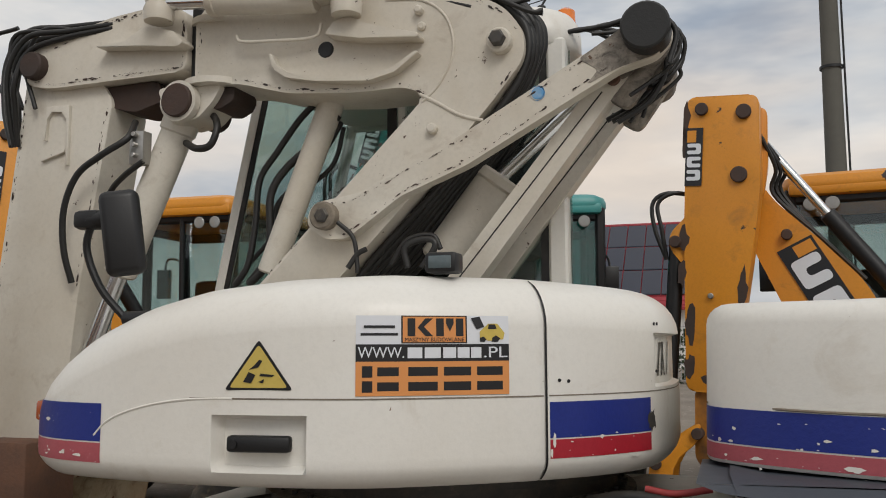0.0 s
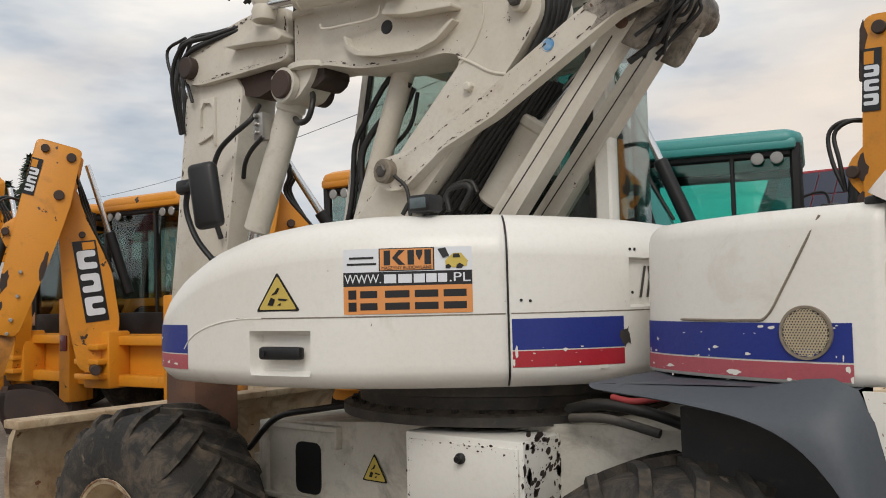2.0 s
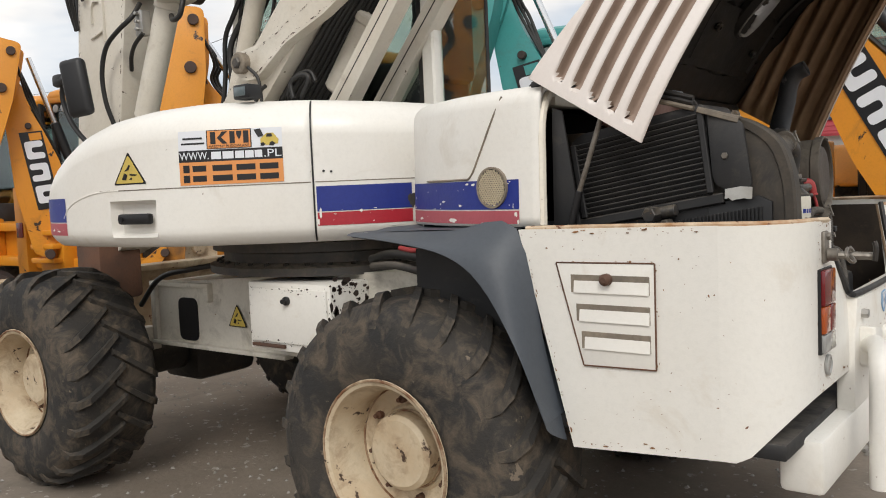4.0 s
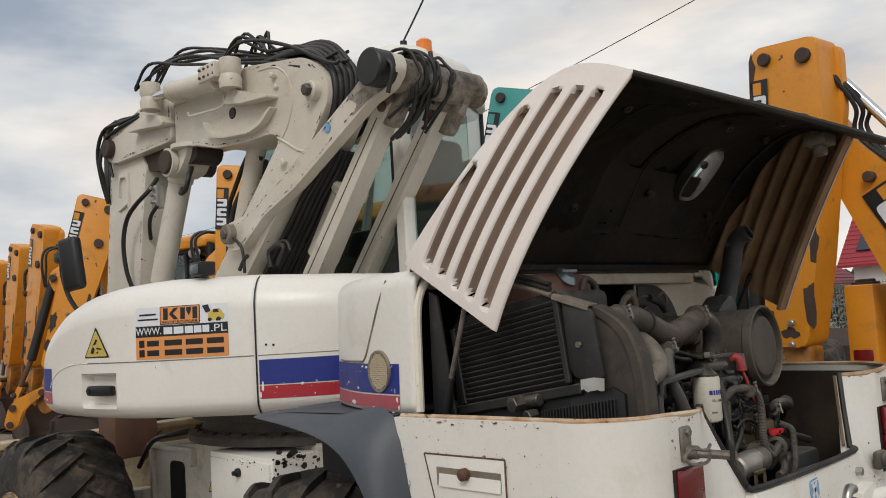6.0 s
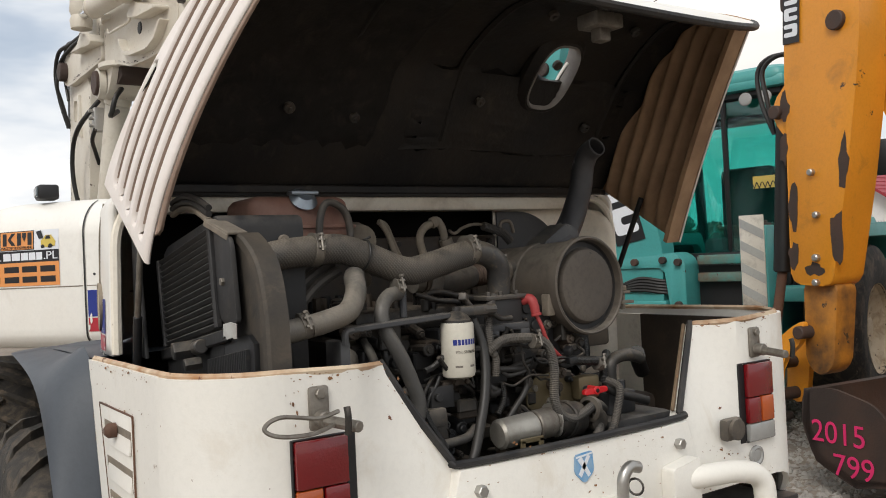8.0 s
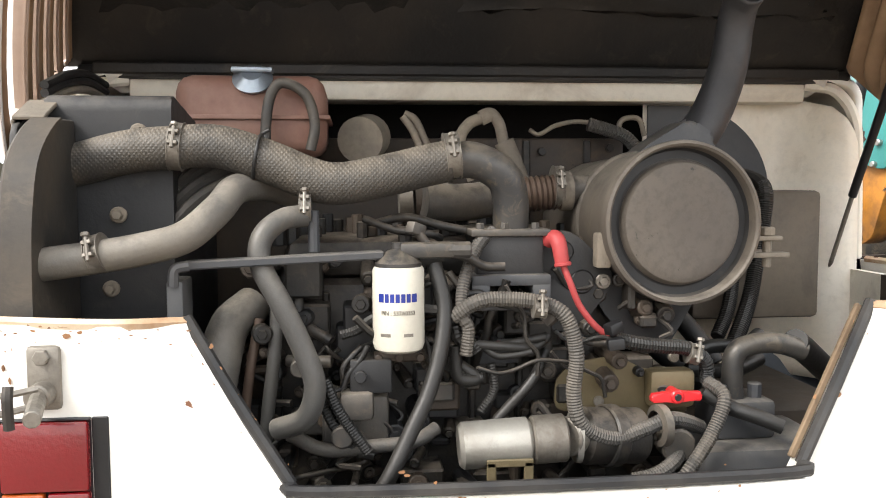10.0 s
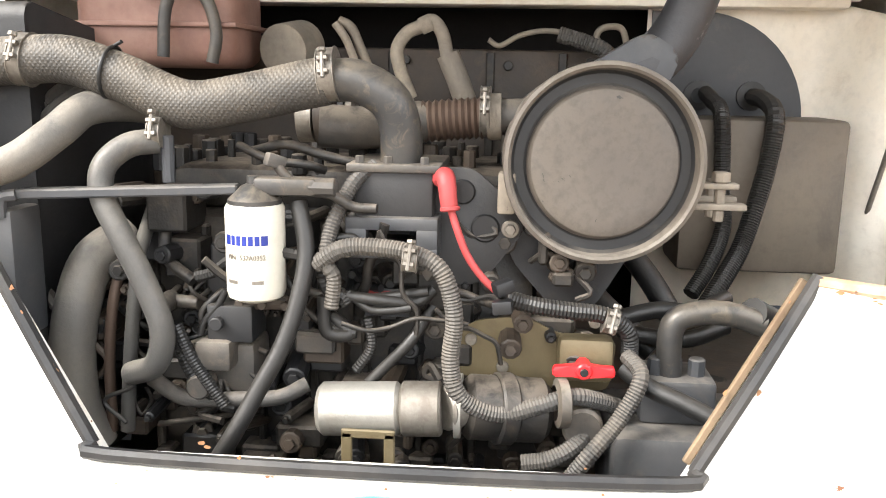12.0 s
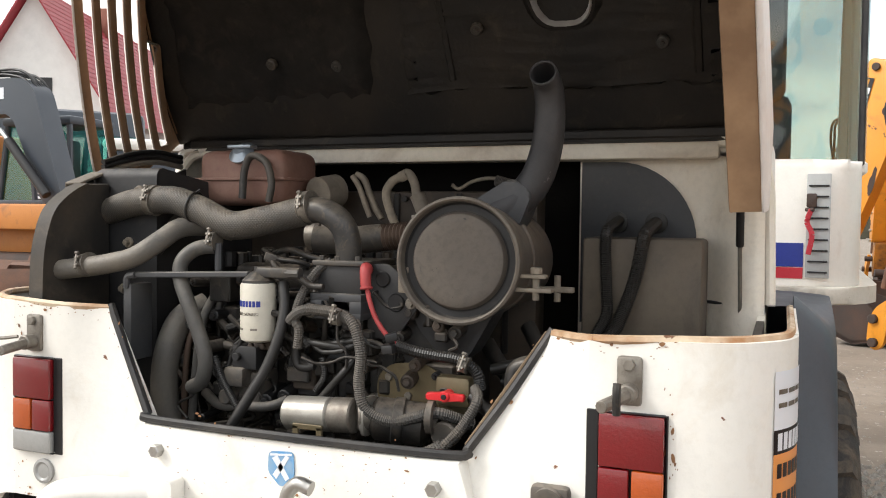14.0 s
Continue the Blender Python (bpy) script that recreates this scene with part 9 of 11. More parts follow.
for u, z in ((0.05, 1.735), (0.085, 1.732), (S_TAIL - S_SEAM + 0.01, 1.925), (S_TAIL - S_SEAM + 0.035, 1.925), (S_TAIL - S_SEAM + 0.012, 1.755)):
    bm = B()
    lathe(bm, [(0, 0.001), (0.006, 0.001), (0.006, -0.002)], on_cover(S_SEAM + u, z, 0.002), 8)
    part("drilled_hole", bm, "black", cover)
# orange marker lamp at the nose
bm = B()
box(bm, (-2.36, 2.10, 1.56), (-2.29, 2.20, 1.64), 0.015)
part("marker_lamp", bm, "lamp_orange", ex, "orange marker lamp")

# mirror on a bent stalk, rear camera
bm = B()
box(bm, (-0.055, -0.035, -0.155), (0.085, 0.035, 0.155), 0.03, pose(-1.875, 1.95, 2.25, 0, -8, 28), 3)
mir = part("mirror", bm, "black", ex, "black plastic mirror on a bent stalk")
bm = B()
tube(bm, [(-1.99, 1.95, 2.30), (-2.02, 1.96, 2.20), (-1.97, 1.98, 2.06), (-1.88, 2.02, 1.94)], 0.014, 10)
rod(bm, (-2.0, 1.95, 2.30), (-1.88, 1.95, 2.31), 0.032, 12)
box(bm, (-2.06, 1.92, 2.27), (-1.95, 1.99, 2.34), 0.02)
rod(bm, (-1.89, 2.02, 1.945), (-1.80, 2.03, 1.945), 0.028, 12)
part("mirror_stalk", bm, "black", mir)
bm = B()
box(bm, (-0.765, 2.11, 2.09), (-0.655, 2.20, 2.16), 0.012)
rc = part("rear_camera", bm, "black", ex, "small black camera box on the cover")
bm = B()
box(bm, (-0.75, 2.104, 2.105), (-0.67, 2.112, 2.148), 0.004)
part("camera_window", bm, paint("camera_glass", (0.10, 0.13, 0.14), 0.12, coat=0.5), rc)

# louvred flap in the side panel
FLAP = [(1.045, 1.367), (1.40, 1.370), (1.398, 1.028), (1.140, 1.022)]
bm = B()
prism(bm, FLAP, -0.003, 0.004, lambda u, v, w: Vector((u, 1.978 + w, v)), 0.001)
flap = part("louvred_flap", bm, "white_worn", ex, "white louvred access flap")
bm = B()
for a, b in zip(FLAP, FLAP[1:] + FLAP[:1]):
    bar(bm, (a[0], 1.9755, a[1]), (b[0], 1.9755, b[1]), 0.005, 0.005, 0.001)
part("flap_joint", bm, "rust", flap)
for z0, z1, x0 in ((1.268, 1.328, 1.10), (1.172, 1.230, 1.118), (1.080, 1.138, 1.135)):
    # flat dull strip: soft shadow inside the louvre, put into its colour
    bm = B()
    box(bm, (x0, 1.9735, z0), (1.382, 1.978, z1), 0.001, None, 1)
    part("louvre_shade_strip", bm, "dustmetal", flap)
    bm = B()
    prism(bm, [(z0, 1.974), (z0, 1.968), (z0 + 0.045, 1.9742), (z0 + 0.04, 1.978)], x0 + 0.012, 1.38, lambda u, v, w: Vector((w, v, u)), 0.001)
    part("louvre_blade", bm, "white", flap)
bm = B()
lathe(bm, [(0, 0), (0.02, 0), (0.02, 0.02), (0.01, 0.03), (0, 0.03)], pose(1.235, 1.972, 1.315, 90), 12)
part("flap_knob", bm, "rust", flap)
# rear fittings: latches, horn, reflector, hook, rail
for k in (0, 1):
    f = far if k else (lambda p: p)
    y = 2.285 if not k else 2.30
    bm = B()
    a, b = f((1.822, y - 0.026, 1.350)), f((1.838, y + 0.026, 1.452))
    box(bm, (a[0], min(a[1], b[1]), a[2]), (b[0], max(a[1], b[1]), b[2]), 0.008)
    rod(bm, f((1.836, y, 1.435)), f((1.848, y, 1.435)), 0.013, 6)
    rod(bm, f((1.836, y, 1.378)), f((1.870, y, 1.378)), 0.020, 16)
    la = part("hood_latch", bm, "zinc", ex, "dirty steel hood latch with a pin")
    bm = B()
    if not k:
        tube(bm, [(1.90, 2.30, 1.375), (1.93, 2.22, 1.365), (1.935, 2.14, 1.372), (1.93, 2.11, 1.392), (1.925, 2.15, 1.41), (1.92, 2.24, 1.395), (1.90, 2.30, 1.40)], 0.005, 6)
    rod(bm, f((1.86, y, 1.376)), f((1.97, y + 0.03, 1.372)), 0.013, 10)
    part("latch_pin", bm, "zinc", la)
    bm = B()
    tube(bm, [(1.972, y if not k else 2 * CY - y, 1.36), (1.975, y if not k else 2 * CY - y, 1.40), (1.97, y if not k else 2 * CY - y, 1.42)], 0.008, 8)
    part("pin_ring", bm, "engine", la)
bm = B()
box(bm, (1.825, 3.70, 1.098), (1.86, 3.785, 1.17), 0.012)
lathe(bm, [(0.034, 0), (0.034, 0.012), (0.026, 0.014), (0, 0.010)], Matrix.Translation((1.86, 3.742, 1.135)) @ pose(0, 0, 0, 0, 90), 20)
part("reversing_horn", bm, "engine_grey", ex, "grey reversing horn with a grille")
for k in (0, 1):
    f = far if k else (lambda p: p)
    bm = B()
    c = f((1.826, 2.315, 1.022))
    lathe(bm, [(0.034, 0), (0.034, 0.008), (0.026, 0.010), (0.02, 0.006), (0, 0.009)], Matrix.Translation(c) @ pose(0, 0, 0, 0, 90), 22)
    part("round_reflector", bm, "lamp_clear", ex, "round clear reflector")
bm = B()
prism(bm, rounded([(3.05, 1.165), (3.118, 1.17), (3.122, 1.11), (3.085, 1.08), (3.048, 1.115)], 0.012), 0, 0.003, lambda u, v, w: Vector((1.846 + w, u, v)), 0)
shield = part("shield_sticker", bm, "blue_label", ex, "blue and white shield sticker")
for q in ([(3.06, 1.15), (3.075, 1.158), (3.108, 1.105), (3.098, 1.098)], [(3.108, 1.155), (3.098, 1.16), (3.062, 1.11), (3.072, 1.10)], [(3.055, 1.160), (3.115, 1.165), (3.115, 1.160), (3.055, 1.155)]):
    bm = B()
    prism(bm, q, 0.003, 0.0042, lambda u, v, w: Vector((1.846 + w, u, v)), 0)
    part("sticker_shape", bm, "sticker_white", shield)
bm = B()
prism(bm, rounded([(3.04, 1.03), (3.27, 1.03), (3.27, 0.86), (3.04, 0.86)], 0.03), 0, 0.02, lambda u, v, w: Vector((1.846 + w, u, v)), 0.004)
box(bm, (1.86, 3.07, 1.005), (1.98, 3.24, 1.03), 0.01)
hook = part("towing_hitch", bm, "white_worn", ex, "white towing hitch with a drop pin")
bm = B()
tube(bm, [(1.93, 3.15, 0.95), (1.93, 3.15, 1.06), (1.93, 3.155, 1.10), (1.93, 3.18, 1.125), (1.93, 3.215, 1.118)], 0.017, 12)
part("drop_pin", bm, "steel", hook)
bm = B()
lathe(bm, [(0.022, -0.003), (0.026, 0), (0.022, 0.003), (0.019, 0)], Matrix.Translation((1.94, 3.19, 1.07)) @ pose(0, 0, 0, 90, 0, 20), 16, True)
part("pin_ring", bm, "engine", hook)
for k in (0, 1):
    f = far if k else (lambda p: p)
    bm = B()
    pts = [f(p) for p in ((1.86, 2.72, 1.02), (1.90, 2.66, 1.03), (1.93, 2.56, 1.03), (1.95, 2.47, 1.0), (1.955, 2.45, 0.9), (1.955, 2.45, 0.6))]
    tube(bm, pts, 0.035, 14)
    rail = part("bumper_rail", bm, "white_worn", ex, "bent white steel bumper tube")
    bm = B()
    prism(bm, rounded([(2.68, 1.09), (2.80, 1.07), (2.80, 0.95), (2.68, 0.95)], 0.01), 0, 0.05, lambda u, v, w: Vector(f((1.846 + w, u, v))), 0.005)
    part("rail_bracket", bm, "white_worn", rail)
for y, z in ((2.76, 0.99), (3.44, 1.06), (2.72, 1.13), (3.48, 1.13)):
    bm = B()
    rod(bm, (1.84, y, z), (1.868, y, z), 0.017, 6)
    part("sill_bolt", bm, "steel", ex)
# sticker on the far side panel: plain bars in the same colours
# company sticker wrapped round the far rear corner, with bars for what it says
def corner_patch(a0, a1, z0, z1, out):
    bm = B()
    rows = []
    for i in range(9):
        a = radians(a0 + (a1 - a0) * i / 8)
        r = 0.225 + out
        rows.append([bm.verts.new((1.60 + r * math.sin(a), 2 * CY - 2.205 + r * math.cos(a), z)) for z in (z0, z1)])
    for p, q in zip(rows, rows[1:]):
        bm.faces.new((p[0], q[0], q[1], p[1]))
    return bm


cs = part("company_sticker", corner_patch(2, 37, 1.305, 1.425, 0.002), "sticker_white", ex, "white, black and orange vinyl company sticker")
part("sticker_band", corner_patch(2, 37, 1.255, 1.305, 0.002), "sticker_black", cs)
part("sticker_field", corner_patch(2, 37, 1.12, 1.255, 0.002), "sticker_orange", cs)
for z0, z1, mt in ((1.378, 1.388, "zinc"), (1.350, 1.360, "zinc"), (1.262, 1.298, "sticker_white"), (1.205, 1.235, "sticker_black"), (1.145, 1.175, "sticker_black")):
    for i in range(3 if mt == "zinc" else 6):
        a0 = 34 - (9.5 if mt == "zinc" else 5.3) * i
        part("printed_bar", corner_patch(a0 - (8 if mt == "zinc" else 4.0), a0, z0, z1, 0.003), mt, cs)

# dozer blade at the front
bm = B()
prof = [(-3.55, 0.42), (-3.62, 0.60), (-3.63, 0.82), (-3.58, 1.02), (-3.50, 1.10), (-3.46, 1.10), (-3.53, 1.0), (-3.57, 0.82), (-3.56, 0.62), (-3.49, 0.42)]
prism(bm, prof, 1.85, 4.35, lambda u, v, w: Vector((u, w, v)), 0.006)
box(bm, (-3.62, 1.84, 1.07), (-3.44, 4.36, 1.12), 0.01)
blade = part("dozer_blade", bm, "blade", ex, "worn cream dozer blade with rust")
for y in (2.6, 3.6):
    bm = B()
    bar(bm, (-3.5, y, 0.6), (-2.3, y, 0.75), 0.12, 0.16, 0.01)
    part("blade_arm", bm, "chassis", blade)
bm = B()
box(bm, (-3.2, 2.62, 0.95), (-2.9, 2.95, 1.4), 0.03)
part("dipper_foot", bm, "rust", ex)
# turntable details seen below the cover
bm = B()
for i in range(40):
    a = 2 * math.pi * i / 40
    rod(bm, (-1.0 + 0.75 * math.cos(a), CY + 0.75 * math.sin(a), 1.26), (-1.0 + 0.75 * math.cos(a), CY + 0.75 * math.sin(a), 1.285), 0.014, 6)
part("ring_bolt", bm, "engine", ex, kind="stuff")
for pts, r, mt in (([(-0.3, 2.52, 1.30), (-0.15, 2.50, 1.33), (0.05, 2.5, 1.31), (0.22, 2.55, 1.25)], 0.022, "hose"), ([(-0.28, 2.50, 1.27), (-0.1, 2.47, 1.28), (0.1, 2.48, 1.24)], 0.018, "dusty_hose"),
                   ([(-0.1, 2.5, 1.36), (0.0, 2.49, 1.35), (0.12, 2.5, 1.37)], 0.012, "redrubber"), ([(-2.25, 2.50, 0.98), (-2.0, 2.48, 1.16), (-1.7, 2.5, 1.22), (-1.5, 2.6, 1.25)], 0.016, "hose")):
    hose("chassis_hose", pts, r, mt, ex)

# chipped paint: small rusty or pale flakes along edges and stripes
def flakes(place, lines, count, size, material, parent, seed, spread=0.012, stretch=2.2, name="paint_chip"):
    """Irregular flakes strewn along polylines drawn in two coordinates; place(u, v) lays them on a surface."""
    r = random.Random(seed)
    segs = [(Vector(a), Vector(b)) for ln in lines for a, b in zip(ln, ln[1:])]
    weight = [(b - a).length for a, b in segs]
    bm = B()
    for i in range(count):
        a, b = r.choices(segs, weight)[0]
        c = a.lerp(b, r.random()) + Vector((r.gauss(0, spread), r.gauss(0, spread)))
        d = (b - a).normalized()
        n = Vector((-d.y, d.x))
        s = 0.55 * size * r.random() ** 5 + 0.0011
        k = r.randint(6, 9)
        f = r.uniform(1.0, stretch)
        bm.faces.new([bm.verts.new(place(*(c + d * s * f * math.cos(g) * q + n * s * math.sin(g) * q))) for g, q in [(2 * math.pi * j / k, r.uniform(0.55, 1.1)) for j in range(k)]])
    return part(name, bm, material, parent, "chipped paint", 0, "stuff")


BOOM_LINES = [[(-2.14, 3.08), (-1.90, 3.065), (-1.68, 3.0), (-1.35, 2.98), (-1.13, 2.99), (-1.04, 2.94), (-1.80, 2.12)], [(-0.62, 3.17), (-0.70, 3.27), (-0.81, 3.34), (-1.3, 3.41), (-2.04, 3.44)], [(-2.14, 3.38), (-2.14, 3.08)], [(-0.62, 3.06), (-0.74, 2.9)]]
flakes(lambda u, v: bpl(u, v, -0.0022), BOOM_LINES, 260, 0.010, "rust_dark", ex, 1, 0.004, 5.0)
flakes(lambda u, v: bpl(u, v, -0.0022), [[(-2.1, 3.1), (-1.0, 3.3)], [(-1.9, 3.3), (-0.8, 3.0)], [(-1.0, 2.85), (-1.6, 2.3)]], 70, 0.006, "rust", ex, 2, 0.09, 3.0)
flakes(lambda u, v: bpl(u, v, -0.0125), [[(-3.06, 3.15), (-2.95, 3.12), (-2.22, 3.15)], [(-2.22, 3.15), (-2.22, 3.40)], [(-3.1, 3.24), (-2.62, 3.41), (-2.34, 3.45)]], 220, 0.010, "rust_dark", ex, 3, 0.004, 5.0)
flakes(lambda u, v: bpl(u, v, -0.0775), [[(-0.25, 2.96), (-0.83, 2.615), (-1.12, 2.49), (-1.36, 2.32), (-1.46, 2.32)], [(-0.30, 3.03), (-0.86, 2.70), (-1.3, 2.48), (-1.5, 2.44)], [(-0.3, 3.0), (-0.02, 3.12)]], 200, 0.008, "rust_dark", ex, 4, 0.0035, 5.0)
flakes(lambda u, v: bpl(u, v, 0.0385), [[(-3.22, 2.2), (-3.11, 3.2)], [(-2.80, 2.1), (-2.66, 3.0)], [(-3.34, 1.4), (-3.22, 2.2)]], 160, 0.010, "rust_dark", ex, 6, 0.004, 5.0)
flakes(lambda u, v: Vector((u, 1.9775, v)), [[(0.92, 1.465), (1.6, 1.475)], [(1.10, 0.75), (1.6, 0.785)], [(0.91, 1.46), (1.09, 0.75)]] + [FLAP + FLAP[:1]], 150, 0.006, "rustchip", ex, 7, 0.006, 4.0)
flakes(lambda u, v: Vector((u, 1.9778, v)), [[(1.2, 0.84), (1.6, 0.95)], [(1.45, 1.45), (1.58, 1.2)], [(1.0, 1.42), (1.5, 1.43)]], 60, 0.005, "rustchip", ex, 8, 0.06)
flakes(lambda u, v: Vector((wing_x(u, v, 0) + 0.0022, u, v)), [[(2.22, 1.475), (2.49, 1.455)], [(2.50, 1.45), (2.66, 1.2)], [(2.23, 0.96), (2.66, 0.96)], [(2.22, 1.46), (2.22, 1.0)]], 110, 0.007, "rustchip", ex, 9, 0.008, 3.0)
flakes(lambda u, v: Vector((wing_x(2 * CY - u, v, 1) + 0.0022, u, v)), [[(3.98, 1.475), (3.71, 1.455)], [(3.70, 1.45), (3.54, 1.2)], [(3.98, 0.96), (3.54, 0.96)], [(3.98, 1.46), (3.98, 1.0)], [(3.6, 1.1), (3.9, 1.0)]], 130, 0.008, "rustchip", ex, 10, 0.01, 3.0)
flakes(lambda u, v: Vector((1.8472, u, v)), [[(2.66, 1.18), (3.54, 1.18)], [(2.64, 0.9), (3.56, 0.9)], [(2.7, 1.1), (3.5, 1.05)], [(3.0, 1.0), (3.4, 1.16)]], 110, 0.006, "rustchip", ex, 11, 0.03, 3.0)
flakes(lambda u, v: Vector((u, 2.2865, v)), [[(-0.94, 0.90), (-0.40, 0.90)], [(-0.40, 0.90), (-0.40, 1.16)], [(-0.94, 1.16), (-0.40, 1.16)], [(-0.94, 0.90), (-0.94, 1.16)]], 110, 0.009, "rust_dark", tb, 12, 0.008)
flakes(lambda u, v: Vector((-0.3735, u, v)), [[(2.32, 1.17), (2.55, 1.17)], [(2.32, 0.88), (2.32, 1.17)], [(2.55, 0.9), (2.55, 1.15)], [(2.34, 1.0), (2.54, 1.1)]], 260, 0.030, "rust_dark", tb, 13, 0.02)
flakes(lambda u, v: turret.at(u, v, 0.0042), [[(s_tip + 0.06, 1.60), (s_nose - 0.02, 1.62)], [(s_tip + 0.1, 1.50), (s_nose, 1.49)], [(S_SEAM + 0.03, 1.555), (s_r - 0.1, 1.55)], [(S_SEAM + 0.02, 1.49), (s_r - 0.1, 1.488)], [(S_SEAM + 0.02, 1.49), (S_SEAM + 0.02, 1.66)]], 60, 0.016, "white", cover, 14, 0.010, 4.0)
flakes(lambda u, v: cowl_shell.at(u, v, 0.0035), [[(cs0, 1.56), (cs1, 1.56)], [(cs0, 1.50), (cs1, 1.498)], [(cs1 - 0.02, 1.5), (cs1 - 0.02, 1.65)], [(cs0 + 0.2, 1.6), (cs1, 1.64)]], 55, 0.014, "white", cowl, 15, 0.010, 4.0)

# ---- the other machines in the yard (true metres from here on) ----
def put(name, bm, mat, parent, label="", smooth=35, kind=""):
    return part(name, bm, mat, parent, label, smooth, kind, unit=1.0)


def backhoe(name, m, colour, label, elbow=(1.15, 3.42), foot=(0.15, 0.70), tip=(1.30, 1.15), pane="pane", bucket=0.68, wear=(), stabs=(-0.98, 0.98), slew=0.0):
    """A backhoe loader: x ahead, y to its left, its folded digging arm across the rear. Its arm points are (y, z)."""
    t = thing(name, (0, 0, 0), label, "backhoe", "parked backhoe loaders", unit=1.0)
    X = -0.30

    def plate(nm, pts, x0, x1, mt, lab="", r=0.05, bevel=0.010, parent=None):
        bm = B()
        prism(bm, rounded([tuple(p) for p in pts], r), x0, x1, lambda u, v, q: Vector((q, u, v)), bevel)
        return put(nm, bm, mt, parent or t, lab)
    top, tip, foot = Vector(elbow), Vector(tip), Vector(foot)
    dv = (tip - top).normalized()
    dn = Vector((-dv.y, dv.x))                          # across the dipper, away from the boom
    if dn.dot(top - foot) < 0:
        dn = -dn
    L = (tip - top).length
    D = lambda u, v: top + dv * u + dn * v
    d = plate("dipper", [D(0, -0.27), D(0, 0.245), D(L * 0.45, 0.23), D(L, 0.175), D(L, -0.125), D(L * 0.7, -0.22), D(L * 0.44, -0.28), D(L * 0.3, -0.30)], X - 0.14, X + 0.14, colour, "chipped dipper with bolted wear plates", 0.07, 0.014)
    plate("dipper_cheek", [D(0.05, -0.31), D(0.02, -0.14), D(0.55, -0.14), D(0.75, -0.30), D(0.5, -0.33)], X + 0.10, X + 0.17, colour, parent=d)
    plate("dipper_shank", [D(L - 0.02, -0.125), D(L - 0.02, 0.12), D(L + 0.50, 0.10), D(L + 0.58, 0.0), D(L + 0.50, -0.10)], X - 0.09, X + 0.09, "rust_yellow", parent=d)
    plate("dipper_ear", [D(L * 0.40, 0.20), D(L * 0.47, 0.34), D(L * 0.52, 0.34), D(L * 0.60, 0.19)], X - 0.12, X - 0.06, colour, parent=d)
    P0 = top - dv * 0.0 + Vector((-0.17 * (1 if foot.x < top.x else -1), -0.68))
    bv = (foot - P0).normalized()
    bn = Vector((-bv.y, bv.x))
    if bn.x * (top.x - foot.x) > 0:                     # across the boom, away from the dipper
        bn = -bn
    K = (foot - P0).length / 2.18
    Q = lambda u, v: P0 + bv * u * K + bn * v
    b = plate("boom", [Q(-0.20, 0.06), Q(0.16, 0.10), Q(0.52, 0.22), Q(0.95, 0.34), Q(1.60, 0.36), Q(2.30, 0.20), Q(2.18, -0.17), Q(1.71, -0.21), Q(1.29, -0.25), Q(0.65, -0.217), Q(0.22, -0.20), Q(-0.1, -0.17)], X + 0.16, X + 0.38, colour, "curved digging boom with a dark decal", 0.08, 0.014)
    # decals: dark plates with plain light shapes
    for base, w, n, L2, wid, x, host, k in ((D(0.24, 0.175), dv, dn, 0.44, 0.062, X - 0.145, d, 3), (Q(0.50, 0.06), (Q(1.4, 0.10) - Q(0.5, 0.06)).normalized(), bn, 1.0, 0.135, X + 0.155, b, 3)):
        F = lambda u, v, q: Vector((x - q, *(base + w * u + n * v)))
        bm = B()
        prism(bm, [(0, -wid), (L2, -wid), (L2, wid), (0, wid)], 0, 0.004, F)
        put("decal", bm, "sticker_black", host)
        bm = B()
        prism(bm, [(0.02, -wid * 0.2), (0.11, -wid * 0.2), (0.11, wid * 0.85), (0.02, wid * 0.85)], 0.004, 0.006, F)
        put("decal_shape", bm, colour, host)
        step = (L2 - 0.14) / k
        for i in range(k):
            u0 = 0.12 + step * i
            bm = B()
            shape = [(u0, -wid * 0.8), (u0 + step * 0.8, -wid * 0.8), (u0 + step * 0.8, wid * 0.8), (u0 + step * 0.52, wid * 0.8), (u0 + step * 0.52, -wid * 0.25), (u0 + step * 0.28, -wid * 0.25), (u0 + step * 0.28, wid * 0.8), (u0, wid * 0.8)]
            if i % 2:
                shape = [(u, -v) for u, v in shape]
            prism(bm, rounded(shape, wid * 0.3, 3), 0.004, 0.007, F)
            put("decal_shape", bm, "sticker_white", host)
    for q, rr in ((D(0.10, 0.13), 0.048), (D(0.13, -0.17), 0.055), (D(0.60, -0.15), 0.060), (D(L * 0.68, 0.02), 0.022), (D(L * 0.80, -0.02), 0.022), (D(L * 0.92, -0.02), 0.024), (D(L * 0.99, -0.02), 0.022), (D(L * 0.50, 0.29), 0.045), (Q(0.42, 0.05), 0.040), (foot, 0.06)):
        bm = B()
        inboard = X + 0.40 if rr > 0.06 or q is foot else X - 0.10
        if q is not foot and (q - P0).dot(bv) > 0 and abs((q - Q(0.42, 0.05)).length) < 0.01:
            rod(bm, (X + 0.10, q[0], q[1]), (X + 0.40, q[0], q[1]), rr, 14)
        else:
            rod(bm, (X - 0.175, q[0], q[1]), (inboard, q[0], q[1]), rr, 8 if rr < 0.03 else 16, 0.006)
        put("pivot_pin", bm, "rust_dark" if rr > 0.03 else "steel", t)
    # dipper ram above the boom
    a, c = Q(-0.50, 0.21), Q(1.25, 0.52)
    bm = B()
    rod(bm, (X + 0.20, *a), (X + 0.27, *c), 0.036, 14)
    ra = put("dipper_ram", bm, "chrome", t)
    bm = B()
